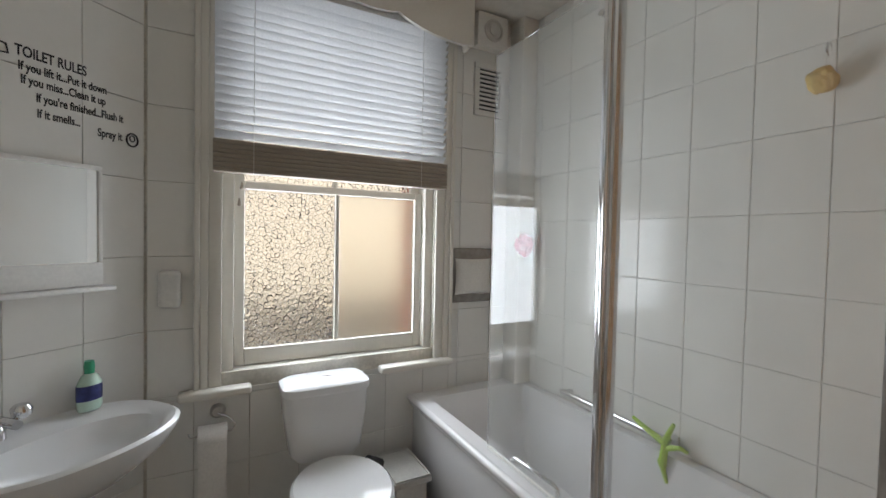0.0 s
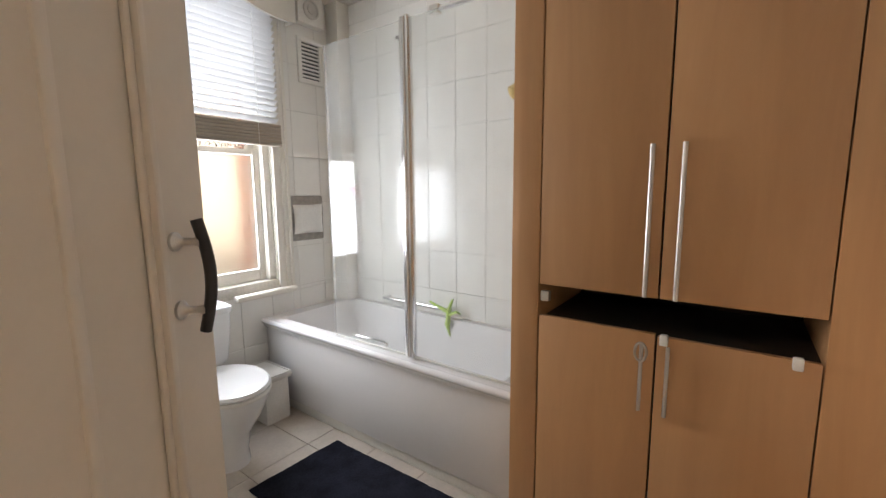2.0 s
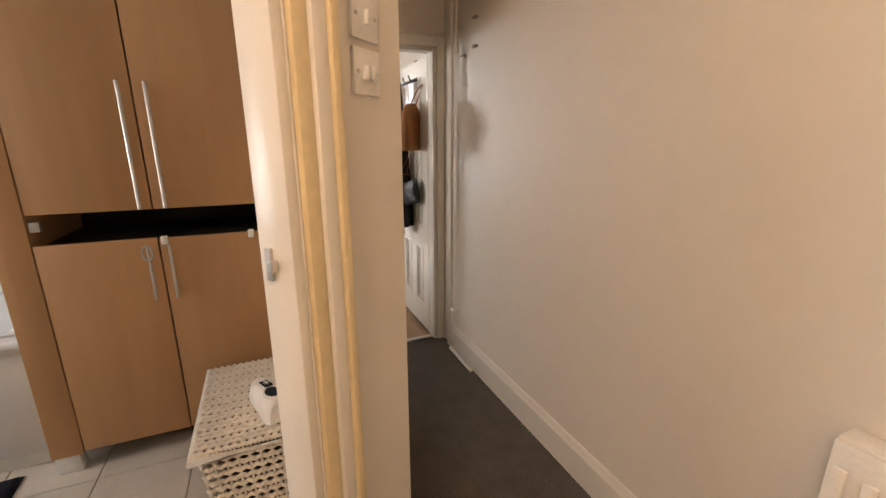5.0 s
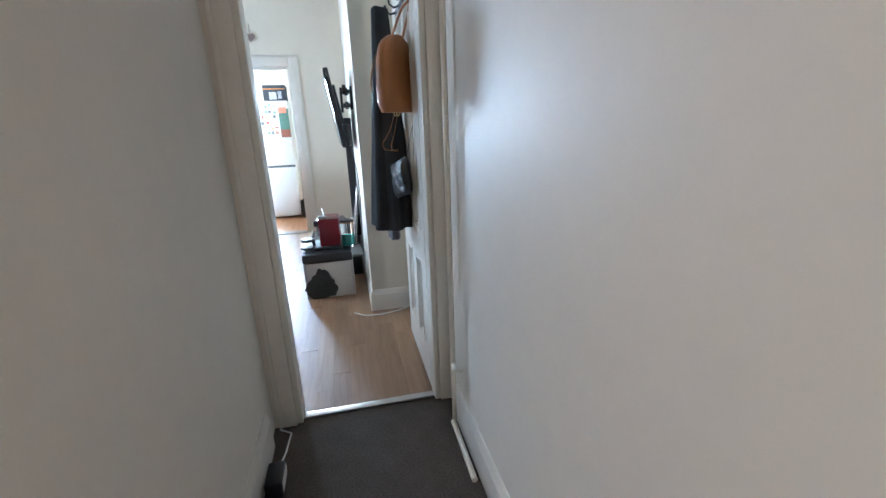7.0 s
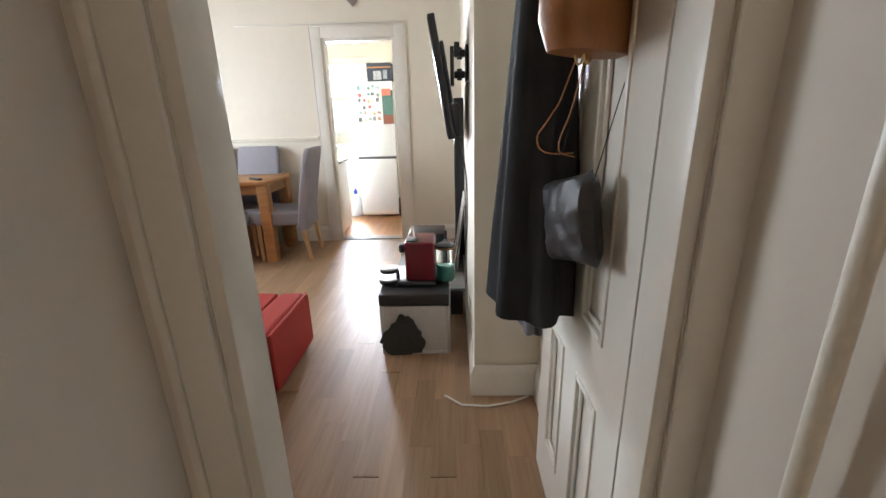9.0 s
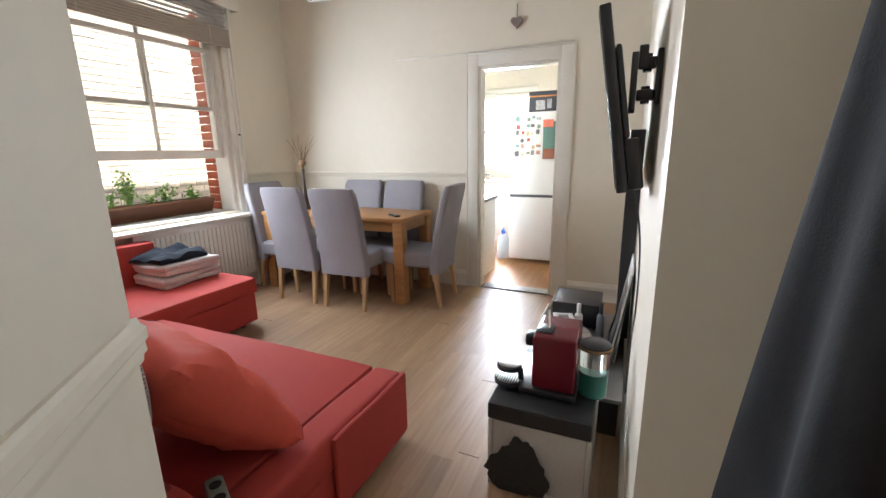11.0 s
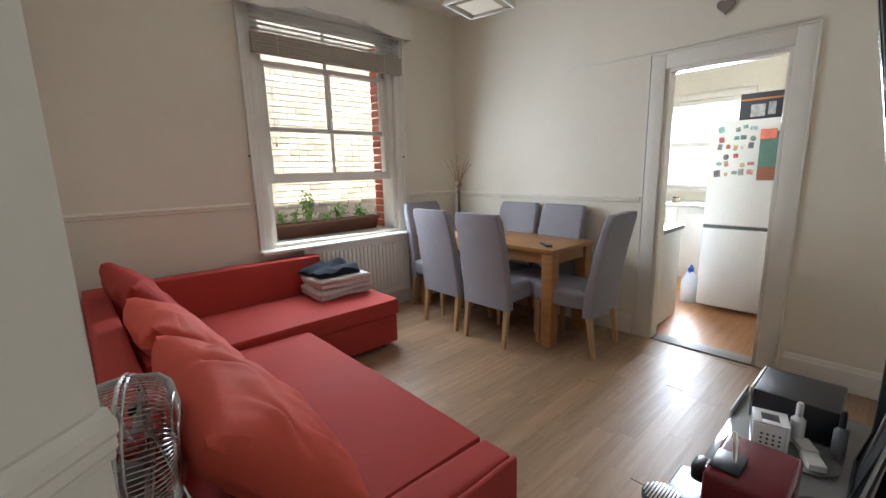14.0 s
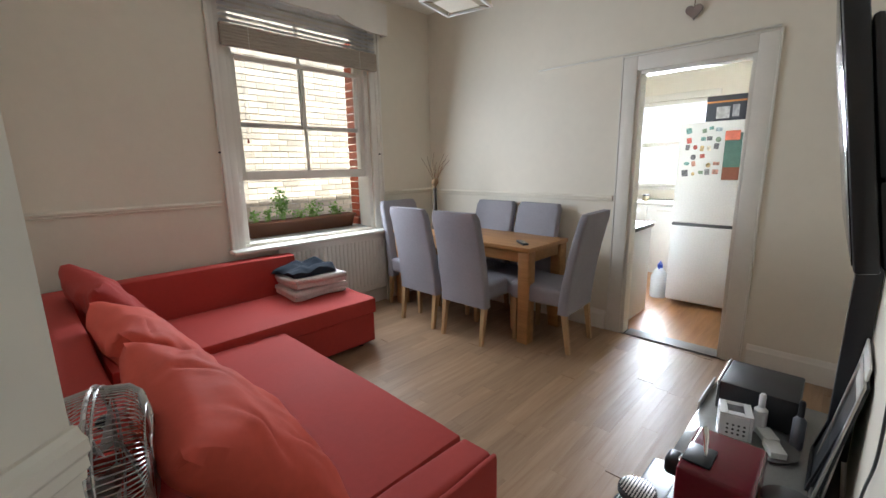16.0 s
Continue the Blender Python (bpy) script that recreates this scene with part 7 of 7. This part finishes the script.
box("slab", (5.925, 6.56, 0.945, 1.53, 0.802, 0.84), mat("grey_worktop", (0.16, 0.15, 0.14), 0.4, var=0.1), wt, 0.005)
jr = thing("jar", "small glass jar standing on the worktop under the window", "jar", (8.1, 1.55, 0.90))
lathe("jar_body", [(0.035, 0), (0.04, 0.01), (0.04, 0.06)], mat("jar_glass", (0.45, 0.38, 0.25), 0.2), jr, "", 18)
lathe("lid", [(0.041, 0.06), (0.041, 0.08), (0.0, 0.081)], BLACKP, jr, "", 18)
kwn = thing("window_3", "bright white kitchen window", "window", kind="structure")
for b in ((KX + 0.03, KX + 0.12, kwin[0], kwin[0] + 0.05, kwin[2], kwin[3]), (KX + 0.03, KX + 0.12, kwin[1] - 0.05, kwin[1], kwin[2], kwin[3]), (KX + 0.03, KX + 0.12, kwin[0] + 0.05, kwin[1] - 0.05, kwin[3] - 0.05, kwin[3]), (KX + 0.03, KX + 0.12, kwin[0] + 0.05, kwin[1] - 0.05, kwin[2], kwin[2] + 0.05), (KX + 0.04, KX + 0.11, kwin[0] + 0.05, kwin[1] - 0.05, 1.58, 1.64)):
    box("window_frame", b, GLOSS, kwn, 0.004)
box("window_sill", (KX - 0.06, KX + 0.2, kwin[0] - 0.03, kwin[1] + 0.03, kwin[2] - 0.03, kwin[2]), GLOSS, kwn, 0.004)
box("surround", (KX - 0.025, KX - 0.001, kwin[0] - 0.08, kwin[1] + 0.08, kwin[3], kwin[3] + 0.08), GLOSS, kwn, 0.004)
bk = thing("dark_bag", "dark bag standing beside the fridge", "bag", (6.84, 0.33, 0))
pillow("bag_body", 0.12, 0.30, 0.10, BLACKP, Matrix.Translation((0, 0, 0.15)) @ Matrix.Rotation(math.pi / 2, 4, 'X'), bk, "", 8, 12, 0.01, 0.3)

# ---- outside ----
bd = bpy.data.materials.new("bright_sky_haze")
bd.use_nodes = True
em = bd.node_tree.nodes.new("ShaderNodeEmission")
em.inputs[0].default_value, em.inputs[1].default_value = (0.95, 0.98, 1.0, 1), 1.1
bd.node_tree.links.new(em.outputs[0], bd.node_tree.nodes["Material Output"].inputs[0])
tagged(box("backdrop", (10.4, 10.45, -4, 7, -0.5, 6.0), bd, None, 0, smooth=False), "bright hazy sky beyond the kitchen window", "sky", kind="structure")
YB = 5.05                      # neighbour's wall
BRICKY = mat("yellow_stock_brick", (0.58, 0.50, 0.38), 0.9, var=0.22, scale=9, bump=0.5, bscale=60, fine=0.12, rnd=0.3, dirt=0.35, dirtcol=(0.22, 0.17, 0.13))
BRICKR = mat("red_brick", (0.42, 0.10, 0.045), 0.85, var=0.15, scale=12, bump=0.4, bscale=70, fine=0.1, rnd=0.18)
MORT = mat("pale_mortar", (0.55, 0.50, 0.42), 0.95, var=0.15, scale=8)
nw = thing("neighbour_house", "neighbour's pale stock brick side wall across the yard", "house")
box("mortar_bed", (-6.0, 14.0, YB + 0.012, YB + 0.3, -0.6, 4.6), MORT, nw, 0, smooth=False)
box("coping", (-6.0, 14.0, YB - 0.03, YB + 0.33, 4.601, 4.68), TAUPE, nw, 0.01)
bm = bmesh.new()
add_box(bm, 0, 0.215, 0, 0.06, 0, 0.065, 0.004, 1)
me_b = bpy.data.meshes.new("brick")
bm.to_mesh(me_b)
bm.free()
me_b.materials.append(BRICKY)
far = []
for r in range(62):
    z = -0.5 + r * 0.075
    off = 0.112 * (r % 2)
    for c in range(-16, 46):
        x = c * 0.225 + off
        if 4.45 < x < 6.45 and 0.75 < z < 2.6:
            o = new("brick", me_b)
            o.parent = nw
            o.location = (x, YB + random.uniform(-0.004, 0.004), z)
        else:
            far.append((x, z))
vs, fs = [], []
for x, z in far:
    b = len(vs)
    y = YB + random.uniform(-0.004, 0.004)
    vs += [(x, y, z), (x + 0.215, y, z), (x + 0.215, y, z + 0.065), (x, y, z + 0.065), (x, y + 0.013, z), (x + 0.215, y + 0.013, z), (x + 0.215, y + 0.013, z + 0.065), (x, y + 0.013, z + 0.065)]
    fs += [(b, b + 1, b + 2, b + 3), (b + 4, b + 5, b + 1, b), (b + 3, b + 2, b + 6, b + 7), (b, b + 3, b + 7, b + 4), (b + 1, b + 5, b + 6, b + 2)]
me = bpy.data.meshes.new("brickwork")
me.from_pydata(vs, [], fs)
me.materials.append(BRICKY)
o = new("brickwork", me)
o.parent = nw
tagged(o, "distant stock brickwork", kind="stuff")
bm = bmesh.new()
add_box(bm, 0, 0.024, 0, 0.16, 0, 0.066, 0.003, 1)
me_r = bpy.data.meshes.new("brick")
bm.to_mesh(me_r)
bm.free()
me_r.materials.append(BRICKR)
for xx, z0, z1, yy in ((lwin[1] - 0.025, lwin[2] + 0.005, lwin[3], LW + 0.215), (bwin[1] - 0.025, bwin[2] + 0.005, bwin[3], BW + 0.215)):
    rv = thing("brick_reveal", "red brick side of the window opening", "brickwork", kind="structure")
    k = 0
    while z0 + k * 0.075 + 0.066 < z1:
        o = new("brick", me_r)
        o.parent = rv
        o.location = (xx + random.uniform(-0.002, 0.002), yy, z0 + k * 0.075)
        k += 1

# ---- tiles, boards ----
def tile_grid(parent, m, s_lines, z_lines, skip, material, gap=0.0017, th=0.008):
    """Tiles between the given lines on a wall whose inner face is local y = 0 (the room at -y)."""
    cache = {}
    for a, b in zip(s_lines, s_lines[1:]):
        for c, d in zip(z_lines, z_lines[1:]):
            if b - a < 0.012 or d - c < 0.012 or skip((a + b) / 2, (c + d) / 2):
                continue
            key = (round(b - a, 3), round(d - c, 3))
            if key not in cache:
                bm = bmesh.new()
                add_box(bm, gap / 2, b - a - gap / 2, -th, 0.0005, gap / 2, d - c - gap / 2, 0.0016, 1)
                cache[key] = bpy.data.meshes.new("tile")
                bm.to_mesh(cache[key])
                bm.free()
                cache[key].materials.append(material)
            o = new("tile", cache[key])
            o.parent = parent
            o.matrix_basis = m @ Matrix.Translation((a, random.uniform(-0.0004, 0.0), c))


def lines(lo, hi, step, ref, extra=()):
    k = math.floor((lo - ref) / step)
    out = {lo, hi, *extra}
    while ref + k * step < hi:
        if ref + k * step > lo + 0.01:
            out.add(round(ref + k * step, 4))
        k += 1
    o = sorted(out)
    res = [o[0]]
    for v in o[1:]:
        if v - res[-1] > 0.011 or v in extra:
            res.append(v)
    return res


tl = bpy.data.objects["wall_bath_window"]
ax0, ax1 = bwin[0] - 0.10, bwin[1] + 0.10
tile_grid(tl, Matrix.Translation((0, BW, 0)), lines(0.009, 1.852, 0.21, ax0, (ax0, ax1)), lines(BZ, BC, 0.297, 1.172, (0.90, 2.73)), lambda s, z: ax0 < s < ax1 and 0.90 < z < 2.73 or (s > 1.16 and z < 0.7), TILEW)
tl = bpy.data.objects["wall_bath_tub"]
tile_grid(tl, Matrix.Translation((1.86, BW, 0)) @ Matrix.Rotation(-math.pi / 2, 4, 'Z'), lines(0.009, 1.775, 0.211, BW - 2.037), lines(0.742, BC, 0.254, 1.157), lambda s, z: False, TILEW)
tl = bpy.data.objects["wall_bath_splay"]
tile_grid(tl, MIR, lines(-0.99, -0.005, 0.21, -0.21), lines(BZ, BC, 0.297, 1.172), lambda s, z: False, TILEW)

flb = bpy.data.objects["floor_bath"]
k0 = 0
for i in range(-6, 4):
    for j in range(-4, 7):
        x, y = 0.999 + 0.33 * i, 1.119 + 0.33 * j
        if x > 1.2 or y > 3.06 or y < -0.2 or (x + 0.33 < B.x) or (x < -0.3 and y > 2.6):
            continue
        bm = bmesh.new()
        add_box(bm, x + 0.002, min(x + 0.328, 1.84), y + 0.002, min(y + 0.328, 3.05), BZ - 0.008, BZ, 0.0015, 1)
        co = uv(JR, -0.084, 0)
        g = list(bm.verts) + list(bm.edges) + list(bm.faces)
        bmesh.ops.bisect_plane(bm, geom=g, plane_co=(co[0], co[1], 0), plane_no=tuple(-U), clear_outer=True)
        g = list(bm.verts) + list(bm.edges) + list(bm.faces)
        if g:
            bmesh.ops.bisect_plane(bm, geom=g, plane_co=(0, 0.2, 0), plane_no=(0, -1, 0), clear_outer=True)
        if len(bm.faces) < 3:
            bm.free()
            continue
        part("tile", bm, FTILE, flb)

fll = bpy.data.objects["floor_living"]


def boards(parent, x0, x1, y0, y1, w, lmin, lmax, z, material, skip=lambda x, y: False):
    cache = {}
    y = y0
    while y < y1 - 0.005:
        ww = min(w, y1 - y)
        x = x0 - random.uniform(0, lmax * 0.8)
        while x < x1:
            L = random.choice((lmin, (lmin + lmax) / 2, lmax))
            a, b = max(x, x0), min(x + L, x1)
            x += L
            if b - a < 0.02 or skip((a + b) / 2, y + ww / 2):
                continue
            key = (round(b - a, 2), round(ww, 3))
            if key not in cache:
                bm = bmesh.new()
                add_box(bm, 0.0001, key[0] - 0.0001, 0.0001, key[1] - 0.0001, -0.006, 0, 0.0003, 1)
                cache[key] = bpy.data.meshes.new("floorboard")
                bm.to_mesh(cache[key])
                bm.free()
                cache[key].materials.append(material)
            o = new("floorboard", cache[key])
            o.parent = parent
            o.location = (a, y, z)
        y += w


boards(fll, 1.965, 5.79, -0.745, 3.12, 0.098, 0.45, 0.9, 0.0, LAMI)
boards(bpy.data.objects["floor_kitchen"], 5.93, 8.5, -0.5, 2.55, 0.13, 0.8, 1.3, 0.0, KFLOOR)
